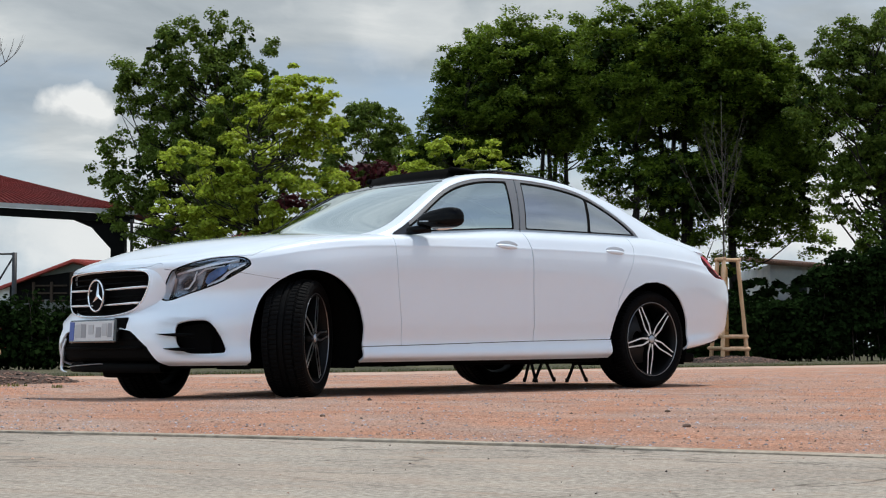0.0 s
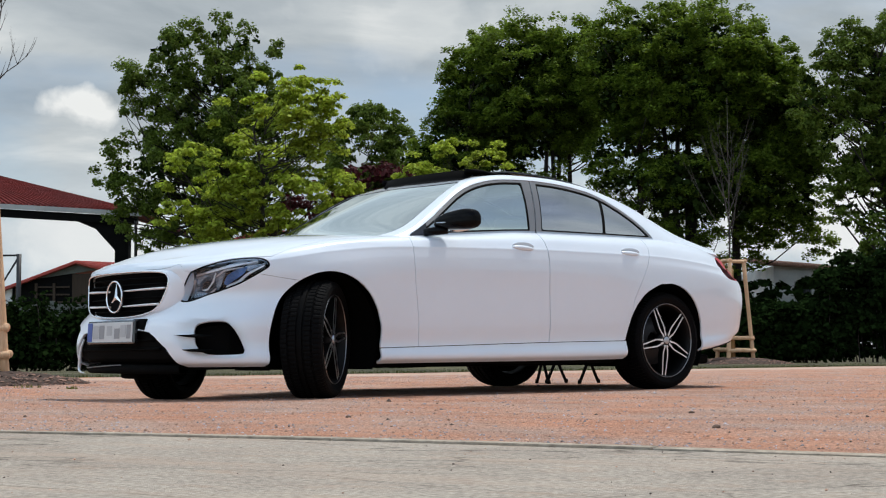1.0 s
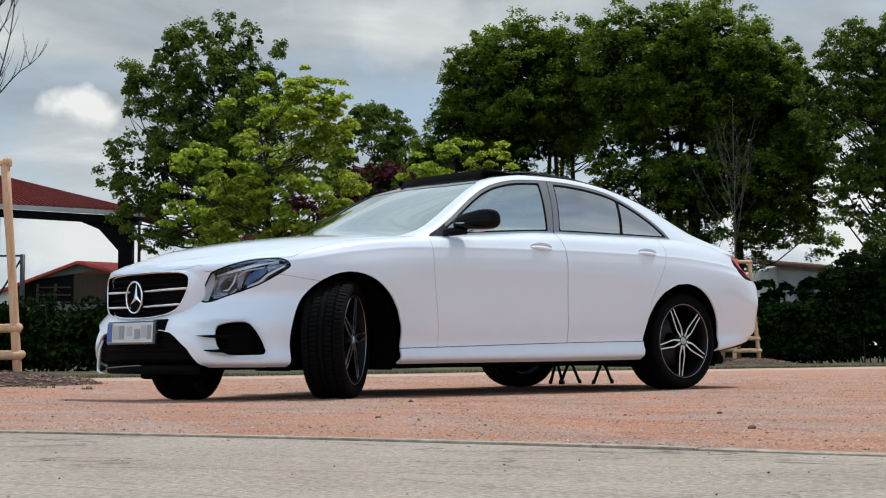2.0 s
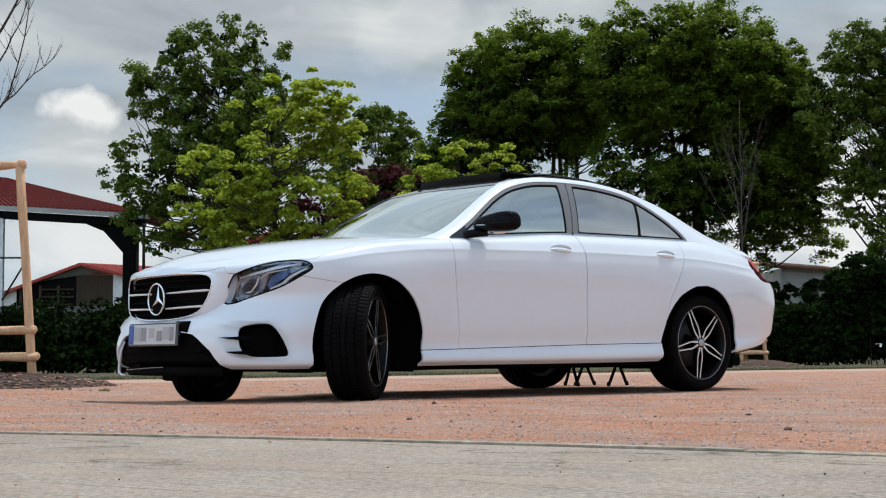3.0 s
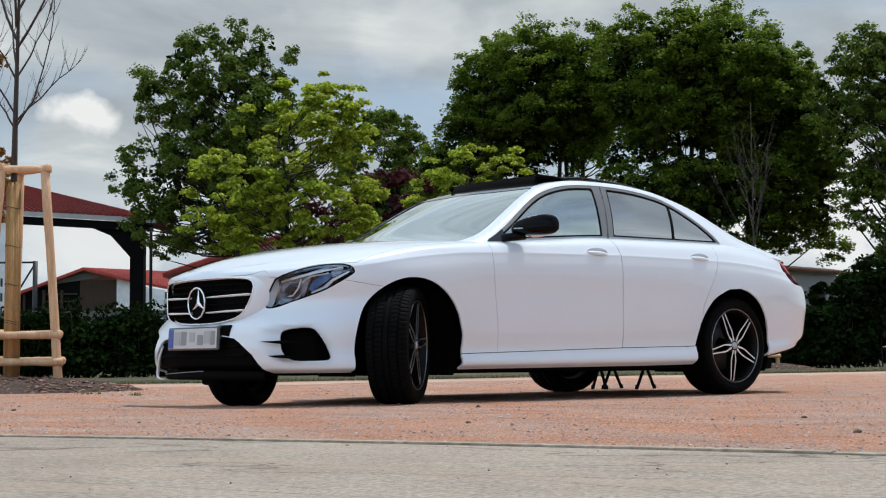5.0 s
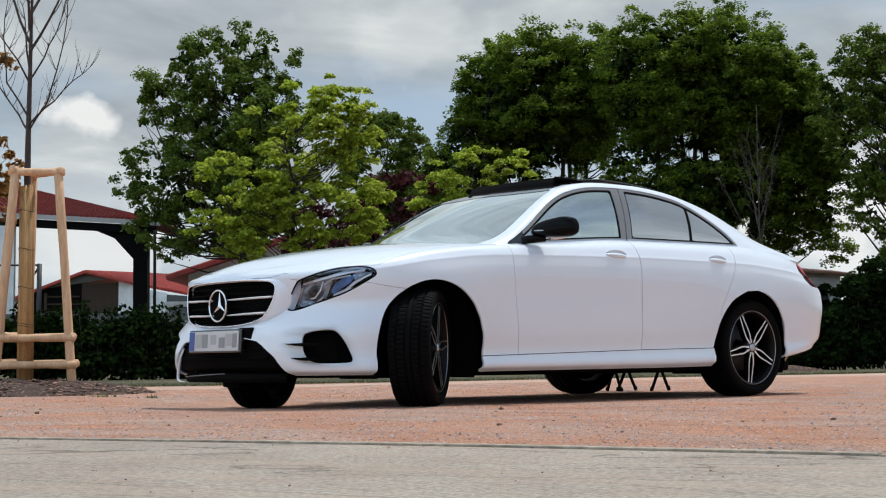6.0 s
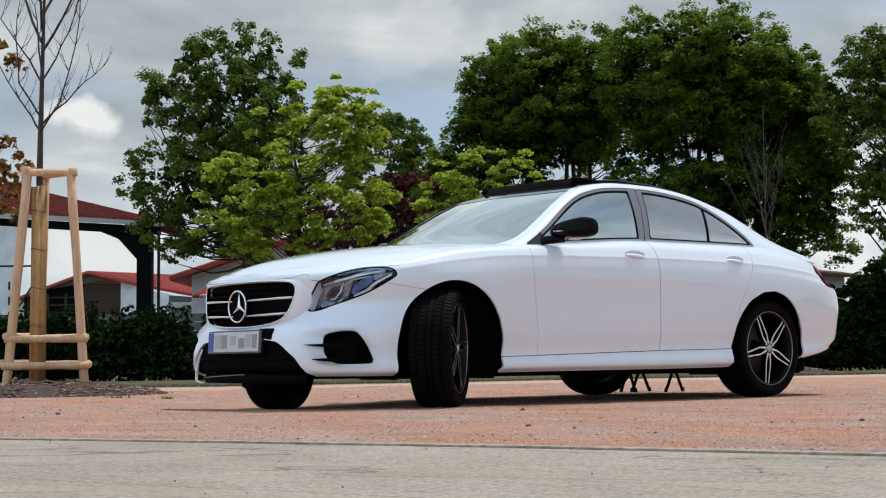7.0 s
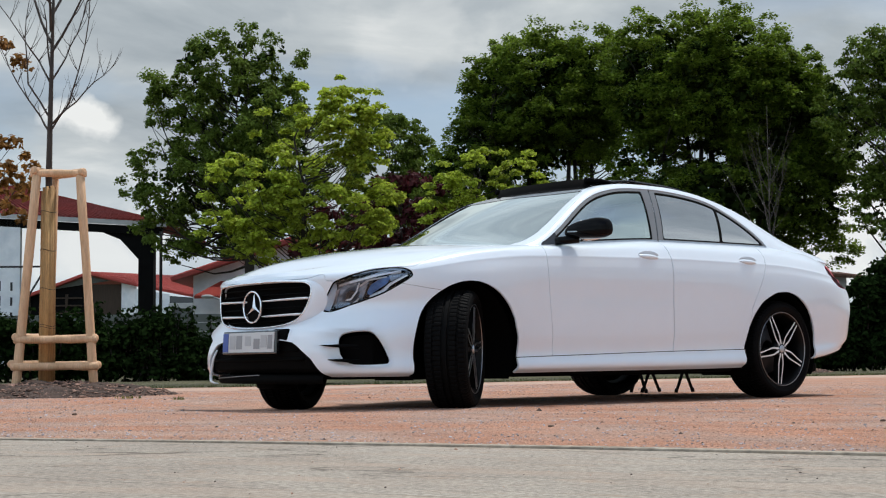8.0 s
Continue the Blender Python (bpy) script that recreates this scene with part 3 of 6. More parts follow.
# Bronze-leaved tree that reaches in from beside the lot
grow(yard_pose(-7.15, 19.0), 0.06, 1.8, outline(19, [(1.03, 4.2, 0.42, 0.30, 0), (1.3, 2.75, 0.50, 0.38, 0), (1.15, 2.2, 0.36, 0.2, 0), (-0.2, 3.4, 1.0, 1.0, 0), (0.5, 3.0, 0.6, 0.5, 0)]), 230, 42, 0.14, 0.08, LEAF_BRONZE, YOUNG_BARK,
     "small tree with bronze-orange young leaves", 19, limbs=60, airy=-0.5)


def hedge(name, spots, height, depth, count, per, leaf, mat, label, seed, m, category="hedge", sprigs=0, rough=0.22):
    """A hedge along a line of (x, y) spots."""
    rng = random.Random(seed)
    h = empty(name, m, label, category)
    centres, radii = [], []
    for _ in range(count):
        k = rng.uniform(0, len(spots) - 1.001)
        i = int(k)
        x = spots[i][0] + (spots[i + 1][0] - spots[i][0]) * (k - i)
        y = spots[i][1] + (spots[i + 1][1] - spots[i][1]) * (k - i)
        top = height(x) * (1 + rough * noise.noise(Vector((x * 1.1, y, seed))))
        z = top * rng.uniform(0.06, 1.0)
        centres.append((x, y + rng.uniform(-depth, depth) * (1 - 0.4 * z / top), z))
        radii.append(rng.uniform(0.14, 0.30))
    bm = bmesh.new()
    for c in rng.sample(centres, min(90, len(centres))):
        add_tube(bm, [(c[0] + rng.uniform(-0.2, 0.2), c[1], 0), (c[0], c[1], c[2] * 0.6), c], [0.02, 0.014, 0.006], 4, False)
    tips = []
    for _ in range(sprigs):
        c = rng.choice(centres)
        top = height(c[0]) * rng.uniform(1.1, 1.55)
        lean = rng.uniform(-0.12, 0.12)
        add_tube(bm, [(c[0], c[1], top * 0.4), (c[0] + lean * 0.4, c[1], top * 0.8), (c[0] + lean, c[1], top)], [0.012, 0.008, 0.003], 4, False)
        for k in range(6):
            f = 0.5 + 0.1 * k
            tips.append((c[0] + lean * f, c[1], top * f))
    tagged(part("branchwork", bm, BARK, h), kind="stuff")
    leaf_mesh("foliage", centres, radii, per, leaf, mat, seed, h, 0.45, 0.9)
    if tips:
        leaf_mesh("sprig_leaves", tips, [0.07] * len(tips), 9, leaf * 0.9, mat, seed + 1, h, 0.3, 1.0)
    return h


hedge("hedge", [(-8.5, 21.6), (-5.5, 22.2), (-3.0, 23.6), (0.0, 25.5)], lambda x: 0.83 - 0.10 * min(1, max(0, (x + 6.2) / 1.2)), 0.5, 900, 85, 0.072, LEAF_HEDGE, "dense dark green hedge behind the gravel lot", 31, YARD, "hedge", 150, 0.45)
hedge("bushes", [(0.0, 27.0), (3.5, 30.4), (7.0, 32.0)], lambda x: 1.0, 0.6, 620, 80, 0.10, LEAF_HEDGE, "dark wild bushes along the verge", 32, YARD, "bush", 170, 0.4)
hedge("bushes", [(6.6, 32.0), (9.5, 32.3), (13.0, 32.6)], lambda x: 1.12 + 0.15 * (x > 7.2) + 0.45 * (x > 8.4) + 0.55 * (x > 8.9), 0.9, 1150, 75, 0.105, LEAF_HEDGE, "tall dark bushes under the trees", 33, YARD, "bush", 0, 0.5)
hedge("bushes", [(-3, 47.0), (5, 50.0), (14, 49.0), (20, 48.0)], lambda x: 2.7, 1.2, 620, 60, 0.2, LEAF_HEDGE, "shady undergrowth beneath the big trees", 34, YARD, "bush")


def grass(name, place, count, high, mat, label, seed):
    rng = random.Random(seed)
    verts, faces = [], []
    for _ in range(count):
        x, y, z = place(rng)
        h, a, w = high * rng.uniform(0.5, 1.3), rng.uniform(0, 6.28), 0.006
        dx, dy = math.cos(a), math.sin(a)
        n = len(verts)
        b = rng.uniform(0.1, 0.6) * h
        verts += [(x - dy * w, y + dx * w, z), (x + dy * w, y - dx * w, z), (x + dx * b, y + dy * b, z + h)]
        faces.append((n, n + 1, n + 2))
    ob = mesh_part(name, verts, faces, mat)
    ob.matrix_world = YARD
    return tagged(ob, label, "grass", "", "stuff")


def on_verge(rng):
    x = rng.uniform(-8, 14)
    y = verge_edge(x) + 5.5 * rng.uniform(0, 1) ** 2
    return x, y, 0.0


grass("grass_tufts", on_verge, 34000, 0.036, GRASS, "short rough grass along the verge", 41)

WEED = leaves_material("weed_leaves", (0.13, 0.14, 0.035), 0.3)
for k, (x, y, r) in enumerate(((-2.42, 11.2, 0.022), (-2.95, 11.9, 0.05))):
    ob = grass("weed", lambda g: (x + g.gauss(0, r), y + g.gauss(0, r), gravel_height(0, 9) - 0.004), 45, 0.030, WEED, "small green weed tuft growing in the gravel", 43 + k)
    tagged(ob, "small green weed tuft growing in the gravel", "weed", "weeds in the gravel", "")

# ---- planted saplings in timber guards ----


def tree_guard(m, label):
    g = empty("tree_guard", m, label, "tree guard", "tree guards")
    def leg_at(k, z):
        ang = radians((205, 335, 112)[k])
        r = 0.385 - (0.385 - 0.215) * z / 1.97
        return Vector((math.cos(ang) * r, math.sin(ang) * r, z))
    for k in range(3):
        bm = bmesh.new()
        add_log(bm, leg_at(k, -0.05), leg_at(k, 2.0), 0.040)
        part("stake", bm, WOOD, g)
    for z, r in ((0.27, 0.040), (0.51, 0.040), (1.97, 0.040)):
        for a, b in ((0, 1), (1, 2), (2, 0)):
            p, q = leg_at(a, z), leg_at(b, z)
            out = ((p + q) / 2).normalized()
            out.z = 0
            d = (q - p).normalized()
            off = out * (0.06 if z < 1.5 else 0.01)
            bm = bmesh.new()
            lift = Vector((0, 0, 0.045 if z > 1.5 else 0)) + Vector((0, 0, 0.012 * a))
            add_log(bm, p - d * 0.055 + off + lift, q + d * 0.055 + off + lift, r * (0.86 if z > 1.5 else 0.90))
            part("rail", bm, WOOD, g)
    return g


def trunk_wrap(m, label):
    w = empty("trunk_wrap", m, label, "trunk wrap", "trunk wraps")
    bm = bmesh.new()
    for k in range(26):
        a = 2 * math.pi * k / 26
        r = 0.054 + random.uniform(-0.005, 0.005)
        top = 1.86 + random.uniform(-0.05, 0.03)
        add_tube(bm, [(math.cos(a) * r * 1.1, math.sin(a) * r * 1.1, 0.02), (math.cos(a) * r, math.sin(a) * r, 1.0), (math.cos(a) * r * 0.95, math.sin(a) * r * 0.95, top)], 0.0125, 6)
    part("reeds", bm, REED, w)
    for z in (0.25, 0.6, 0.62, 0.95, 1.3, 1.65):
        bm = bmesh.new()
        add_tube(bm, [(math.cos(a) * 0.070, math.sin(a) * 0.070, z + 0.01 * math.sin(a * 2)) for a in (2 * math.pi * k / 20 for k in range(21))], 0.003, 4, False)
        part("wire", bm, WIRE, w)
    return w


def sapling(m, height, bark, seed, label, r0=0.034, mains=()):
    rng = random.Random(seed)
    s = empty("sapling", m, label, "sapling", "planted saplings")
    fork = 2.45
    bm = bmesh.new()
    add_tube(bm, [(0, 0, 0), (0.01, 0, 1.2), (-0.005, 0, 2.0), (0.0, 0, fork), (0.02, 0.02, height * 0.75), (0.0, 0, height)], [r0 * 1.15, r0 * 1.0, r0 * 0.9, r0 * 0.72, r0 * 0.30, 0.004], 9)
    part("trunk", bm, bark, s)
    bm = bmesh.new()
    def shoot(p, ang, tilt, length, r, level):
        pts, radii = [p], [r]
        q, t = Vector(p), tilt
        n = 7
        for k in range(1, n + 1):
            q = q + Vector((math.cos(ang) * math.sin(t), math.sin(ang) * math.sin(t), math.cos(t))) * length / n
            t = max(0.06, t * 0.86)
            ang += rng.uniform(-0.12, 0.12)
            pts.append(q.copy())
            radii.append(r * (1 - 0.85 * k / n))
            if level < 2 and k in (2, 3, 4, 5, 6) and rng.random() < (0.75 if level == 0 else 0.35):
                shoot(q.copy(), ang + rng.choice((-1, 1)) * rng.uniform(0.4, 1.3), t + rng.uniform(0.25, 0.6), length * rng.uniform(0.25, 0.5), r * 0.45, level + 1)
        add_tube(bm, pts, radii, 5, False)
    for z0, path in mains:
        a = [Vector((0, 0, z0))] + [Vector((x, 0.10 * math.sin(z0 * 9 + x * 5) * i, z0 + z)) for i, (x, z) in enumerate(path, 1)]
        pts = [a[0]]
        for p, q in zip(a, a[1:]):
            pts += [p.lerp(q, 0.5) + Vector((rng.uniform(-0.012, 0.012), 0, 0)), q]
        add_tube(bm, pts, [0.0105 * (1 - 0.8 * k / len(pts)) for k in range(len(pts))], 6, False)
        for p in pts[2:]:
            for _ in range(2):
                side = 1 if p.x > 0 else -1
                shoot(p.copy(), (0 if rng.random() < 0.6 else math.pi) + rng.uniform(-0.5, 0.5), rng.uniform(0.3, 0.8), rng.uniform(0.12, 0.34), 0.0035, 1)
    for k in range(13 if not mains else 6):
        z = fork + (0.75 if mains else 0) - 0.05 + (height - fork) * 0.62 * (k / 13) ** 1.1
        shoot(Vector((0, 0, z)), k * 2.4 + rng.uniform(-0.3, 0.3), rng.uniform(0.42, 0.72), (height - fork) * rng.uniform(0.42, 0.70) * (1 - 0.45 * k / 13), r0 * 0.42, 0)
    tagged(part("branchwork", bm, bark, s), kind="stuff")
    return s


def planting(m, seed, bark, height, label, r0=0.034, mains=()):
    mound = tagged(sheet("soil_mound", -2.0, 2.0, -2.0, 2.0, 60, 60, lambda x, y: 0.16 * max(0, 1 - ((x / 1.18) ** 2 + (y / 1.25) ** 2)) ** 0.8 * (1 + 0.3 * noise.noise(Vector((x * 4, y * 4, seed)))) - 0.012, SOIL, m, "low mound of dark soil and bark mulch", "mound"), "", "", "", "structure")
    def spot(g):
        while True:
            x, y = g.uniform(-1.15, 1.15), g.uniform(-1.25, 1.25)
            q = 1 - ((x / 1.18) ** 2 + (y / 1.25) ** 2)
            if q > 0:
                return x, y, 0.16 * q ** 0.8 - 0.012
    scatter("bark_mulch", 2600, spot, 0.017, CHIPS, "brown and grey bark chips on the mound", "mulch", 0.4).matrix_world = m
    tree_guard(m @ pose(0, 0, 0.02), "peeled pine tree guard with paired lower rails")
    trunk_wrap(m @ pose(-0.098, 0, 0.04), "reed matting wrapped around the sapling trunk")
    sapling(m @ pose(-0.095, 0, 0), height, bark, seed, label, r0, mains)


planting(yard_pose(-3.94, 13.6, -0.03, 6), 51, YOUNG_BARK, 5.2, "leafless sapling with thin upswept branches", 0.034,
         ((2.42, ((-0.095, 0.16), (-0.237, 0.35), (-0.41, 0.64), (-0.50, 0.85))), (2.88, ((-0.11, 0.21), (-0.235, 0.39), (-0.45, 0.70))), (2.42, ((0.17, 0.25), (0.275, 0.53), (0.38, 0.99), (0.41, 1.30))),
          (2.48, ((0.08, 0.07), (0.26, 0.19), (0.415, 0.37), (0.55, 0.54))), (2.88, ((0.12, 0.25), (0.21, 0.50), (0.28, 0.80))), (3.02, ((-0.05, 0.32), (-0.10, 0.62))), (2.55, ((-0.20, 0.32), (-0.24, 0.75), (-0.20, 1.1)))))
planting(yard_pose(6.05, 29.5, 0, 35), 52, PALE_BARK, 5.3, "pale leafless sapling with thin branches", 0.022)

# ---- buildings ----


def quad_sheet(bm, a, b, c, d):
    bm.faces.new([bm.verts.new(v) for v in (a, b, c, d)])


def ribbed_roof(name, a, b, c, d, ribs, mat, parent, thick=0.08):
    """A sheet roof between eave a-b and ridge d-c, with raised ribs that run up the slope."""
    a, b, c, d = (Vector(v) for v in (a, b, c, d))
    nrm = (b - a).cross(d - a).normalized()
    if nrm.z < 0:
        nrm = -nrm
    bm = bmesh.new()
    marks = []
    for k in range(ribs):
        marks += [((k + 0.0) / ribs, 0), ((k + 0.55) / ribs, 0), ((k + 0.66) / ribs, 1), ((k + 0.89) / ribs, 1)]
    marks.append((1.0, 0))
    up, down = nrm * 0.05, nrm * thick
    rows = [[bm.verts.new(v) for v in (a.lerp(b, f) + up * h, d.lerp(c, f) + up * h, d.lerp(c, f) - down, a.lerp(b, f) - down)] for f, h in marks]
    for p, q in zip(rows, rows[1:]):
        for i in range(4):
            bm.faces.new((p[i], q[i], q[(i + 1) % 4], p[(i + 1) % 4]))
    bm.faces.new(rows[0]), bm.faces.new(rows[-1][::-1])
    bmesh.ops.recalc_face_normals(bm, faces=bm.faces)
    return part(name, bm, mat, parent, "", False)


# Open-sided shelter with a hipped red sheet roof; its own frame: x across, y away
shelter = empty("open_shelter", yard_pose(-9.6, 48.0), "open-sided shelter with dark posts and a red sheet roof", "shelter")
EAVE = 4.88
ribbed_roof("roof", (-8.5, 0, EAVE + 0.55), (0.2, 0, EAVE), (-6.0, 5.4, EAVE + 1.80), (-8.5, 5.4, EAVE + 2.1), 46, ROOF_RED, shelter)
ribbed_roof("roof_end", (0.2, 0, EAVE), (0.2, 9, EAVE), (-6.0, 5.4, EAVE + 1.80), (-6.0, 5.3, EAVE + 1.80), 20, ROOF_RED, shelter)
bm = bmesh.new()
for z0, z1, y0, y1 in ((-0.17, -0.02, -0.10, -0.03),):
    vs = [(-8.5, y0, EAVE + 0.55 + z0), (0.25, y0, EAVE + z0), (0.25, y0, EAVE + z1), (-8.5, y0, EAVE + 0.55 + z1)]
    vv = [bm.verts.new(v) for v in vs] + [bm.verts.new((v[0], y1, v[2])) for v in vs]
    for f in ((0, 1, 2, 3), (7, 6, 5, 4), (0, 4, 5, 1), (1, 5, 6, 2), (2, 6, 7, 3), (3, 7, 4, 0)):
        bm.faces.new([vv[i] for i in f])
part("fascia", bm, FASCIA, shelter, "weathered grey fascia board", False)
bm = bmesh.new()
vs = [(-8.5, 0, EAVE + 0.37), (0.1, 0, EAVE - 0.17), (0.1, 0, EAVE - 0.42), (-8.5, 0, EAVE + 0.12)]
vv = [bm.verts.new(v) for v in vs] + [bm.verts.new((v[0], 0.25, v[2])) for v in vs]
for f in ((0, 1, 2, 3), (7, 6, 5, 4), (0, 4, 5, 1), (1, 5, 6, 2), (2, 6, 7, 3), (3, 7, 4, 0)):
    bm.faces.new([vv[i] for i in f])
part("eave_beam", bm, DARK_TIMBER_AND_BAY, shelter, "", False)
part("post", box(-0.62, -0.18, 0.05, 0.5, -0.05, EAVE - 0.3, 0.02), DARK_TIMBER_AND_BAY, shelter, "", False)
part("post", box(-2.50, -2.06, 9.0, 9.4, -0.05, EAVE - 0.1, 0.02), DARK_TIMBER_AND_BAY, shelter, "", False)
bm = bmesh.new()
pts = [(-0.62, EAVE - 1.25), (-1.25, EAVE - 0.55), (-1.9, EAVE - 0.28), (-0.62, EAVE - 0.28)]
f0 = [bm.verts.new((x, 0.10, z)) for x, z in pts]
f1 = [bm.verts.new((x, 0.42, z)) for x, z in pts]
bm.faces.new(f0), bm.faces.new(f1[::-1])
for i in range(4):
    bm.faces.new((f0[i], f0[(i + 1) % 4], f1[(i + 1) % 4], f1[i]))
bmesh.ops.recalc_face_normals(bm, faces=bm.faces)
part("brace", bm, DARK_TIMBER_AND_BAY, shelter, "", False)
part("downpipe", tube([(0.06, 0.0, EAVE - 0.3), (0.06, 0.05, EAVE - 0.6), (0.06, 0.05, 0)], 0.05, 8), STEEL, shelter)
wall = part("end_wall", box(-8.5, -4.45, 0.0, 0.2, -0.05, EAVE + 0.1, 0.01), WHITE_WALL, shelter, "pale blue-white boarded wall with dark holes", False)
for j in range(3):
    for i in range(7):
        part("hole", box(-4.75 - i * 0.38, -4.68 - i * 0.38, -0.006, 0.02, 1.75 + j * 0.48, 2.02 + j * 0.48 + 0.05 * (i % 2)), STEEL, wall, "", False)

# Barn: open timber gable end, white corner, long red roof running back to the side; its own frame at the gable's foot
barn = empty("barn", yard_pose(-24.1, 100.0), "barn with a brown timber gable, open bay and long red roof", "barn")


def slab(name, pts, depth, mat, parent, label=""):
    """An upright slab from an outline (x, z), its front at y 0."""
    bm = bmesh.new()
    f0 = [bm.verts.new((x, 0, z)) for x, z in pts]
    f1 = [bm.verts.new((x, depth, z)) for x, z in pts]
    bm.faces.new(f0), bm.faces.new(f1[::-1])
    for i in range(len(pts)):
        bm.faces.new((f0[i], f0[(i + 1) % len(pts)], f1[(i + 1) % len(pts)], f1[i]))
    bmesh.ops.recalc_face_normals(bm, faces=bm.faces)
    return part(name, bm, mat, parent, label, False)


slab("wall", [(2.1, 0), (2.1, 5.85), (3.05, 5.6), (3.05, 0)], 0.3, WHITE_WALL, barn, "white corner wall")
slab("gable", [(-2.9, 5.35), (-0.15, 6.32), (1.3, 6.0), (-0.6, 5.72)], 0.3, GREY_WALL, barn, "grey weathered gable boards")
boards = slab("boarding", [(-0.35, 0), (-0.35, 5.75), (2.1, 5.75), (2.1, 0)], 0.2, BROWN_BOARDS, barn, "brown timber boarding")
# near-black slab closes the open bay; its colour stands for the shade inside
slab("bay_shade", [(-4.3, 0), (-4.3, 5.1), (-2.9, 5.4), (-0.35, 5.75), (-0.35, 0)], 0.25, DARK_TIMBER_AND_BAY, barn, "near-black slab for the shade in the open bay")
for k in range(4):
    part("rack", box(-2.6, -0.5, -0.16, -0.05, 3.3 + k * 0.5, 3.40 + k * 0.5), BROWN_BOARDS, barn, "", False)
for x in (-4.1, -2.8, -1.6):
    part("bay_post", box(x, x + 0.16, -0.2, -0.03, 0, 5.1), BROWN_BOARDS, barn, "", False)
slab("side_wall", [(-5.9, 0), (-5.9, 4.3), (-4.35, 4.9), (-4.35, 0)], 4.0, WHITE_WALL, barn, "white lean-to wall")
part("lean_to_boards", box(-5.95, -4.3, -0.08, -0.004, 0, 3.5), ROOF_BRIGHT, barn, "red lower boards", False)
ribbed_roof("roof", (-6.2, 14, 4.25), (-6.2, -0.6, 4.25), (0, -0.6, 6.55), (0, 14, 6.7), 60, ROOF_BRIGHT, barn, 0.14)
ribbed_roof("roof", (3.3, -0.6, 5.68), (9.0, 2.0, 4.60), (6.6, 10.0, 6.75), (0, -0.6, 6.55), 90, ROOF_BRIGHT, barn, 0.14)
# wing with a porch that runs on to the side
wing = empty("house_wing", yard_pose(-20.9, 99.0), "white wing with a dark porch under a red roof", "house")
slab("wall", [(0, 0), (0, 5.4), (2.3, 5.0), (2.3, 0)], 0.3, WHITE_WALL, wing)
# flat dark slab fills the space behind the porch posts
slab("porch_back", [(2.3, 0), (2.3, 4.9), (9.6, 4.3), (9.6, 0)], 0.3, WINDOW_PORCH_DARK, wing, "dark slab behind the porch posts")
for x in (2.3, 4.0, 5.7, 7.4, 9.0):
    part("porch_post", box(x, x + 0.18, -0.35, -0.03, 0, 4.4), FASCIA, wing, "", False)
part("porch_rail", box(2.5, 9.1, -0.5, -0.36, 3.0, 3.2), FASCIA, wing, "", False)
part("lintel", box(2.4, 9.4, -0.6, -0.37, 4.05, 4.4), FASCIA, wing, "", False)

# Long house behind with a red roof towards the lot
house = empty("house", yard_pose(-16.5, 112.0), "long white house with a bright red tiled roof", "house")
part("wall", box(0, 11, 0.6, 9, -0.05, 4.6), WHITE_WALL, house, "", False)
ribbed_roof("roof", (-0.5, 0, 4.3), (12, 0, 4.3), (10.5, 4.5, 6.4), (-0.5, 4.5, 6.8), 40, ROOF_BRIGHT, house)
ribbed_roof("roof", (12, 9.5, 4.3), (-0.5, 9.5, 4.3), (-0.5, 4.5, 6.8), (10.5, 4.5, 6.4), 40, ROOF_BRIGHT, house)

# White gabled house
gable = empty("house", yard_pose(-9.1, 60.0), "white gabled house with dark red verge boards", "house")
bm = bmesh.new()
prof = [(-1.4, 0), (-1.4, 3.92), (2.6, 5.20), (6.6, 3.92), (6.6, 0)]
f0 = [bm.verts.new((x, 0, z)) for x, z in prof]
f1 = [bm.verts.new((x, 9, z)) for x, z in prof]
bm.faces.new(f0), bm.faces.new(f1[::-1])
for i in range(5):
    bm.faces.new((f0[i], f0[(i + 1) % 5], f1[(i + 1) % 5], f1[i]))
bmesh.ops.recalc_face_normals(bm, faces=bm.faces)
part("wall", bm, WHITE_WALL, gable, "", False)
ribbed_roof("roof", (-2.2, 9.3, 3.76), (-2.2, -0.7, 3.76), (2.6, -0.7, 5.31), (2.6, 9.3, 5.31), 24, ROOF_BRIGHT, gable, 0.16)
ribbed_roof("roof", (7.4, -0.7, 3.76), (7.4, 9.3, 3.76), (2.6, 9.3, 5.31), (2.6, -0.7, 5.31), 24, ROOF_BRIGHT, gable, 0.16)

ribbed_roof("porch_roof", (-1.0, -2.2, 2.95), (5.2, -2.2, 2.95), (5.2, -0.1, 3.6), (-0.3, -0.1, 3.6), 95, ROOF_BRIGHT, gable, 0.1)
# White house among the trees
white = empty("house", yard_pose(12.9, 52.0), "white house half hidden behind bushes", "house")
part("wall", box(-1.1, 0.6, 0, 6, -0.05, 3.25), WHITE_WALL, white, "", False)
ribbed_roof("roof", (-1.6, -0.5, 3.32), (1.1, -0.5, 3.12), (1.1, 3.0, 3.45), (-1.6, 3.0, 3.68), 30, FADED_TILES, white, 0.08)
win = part("window", box(-0.4, 0.2, -0.06, -0.004, 1.9, 2.7), FASCIA, white, "", False)
part("pane", box(-0.34, 0.14, -0.09, -0.065, 1.96, 2.64), WINDOW_PORCH_DARK, win, "", False)

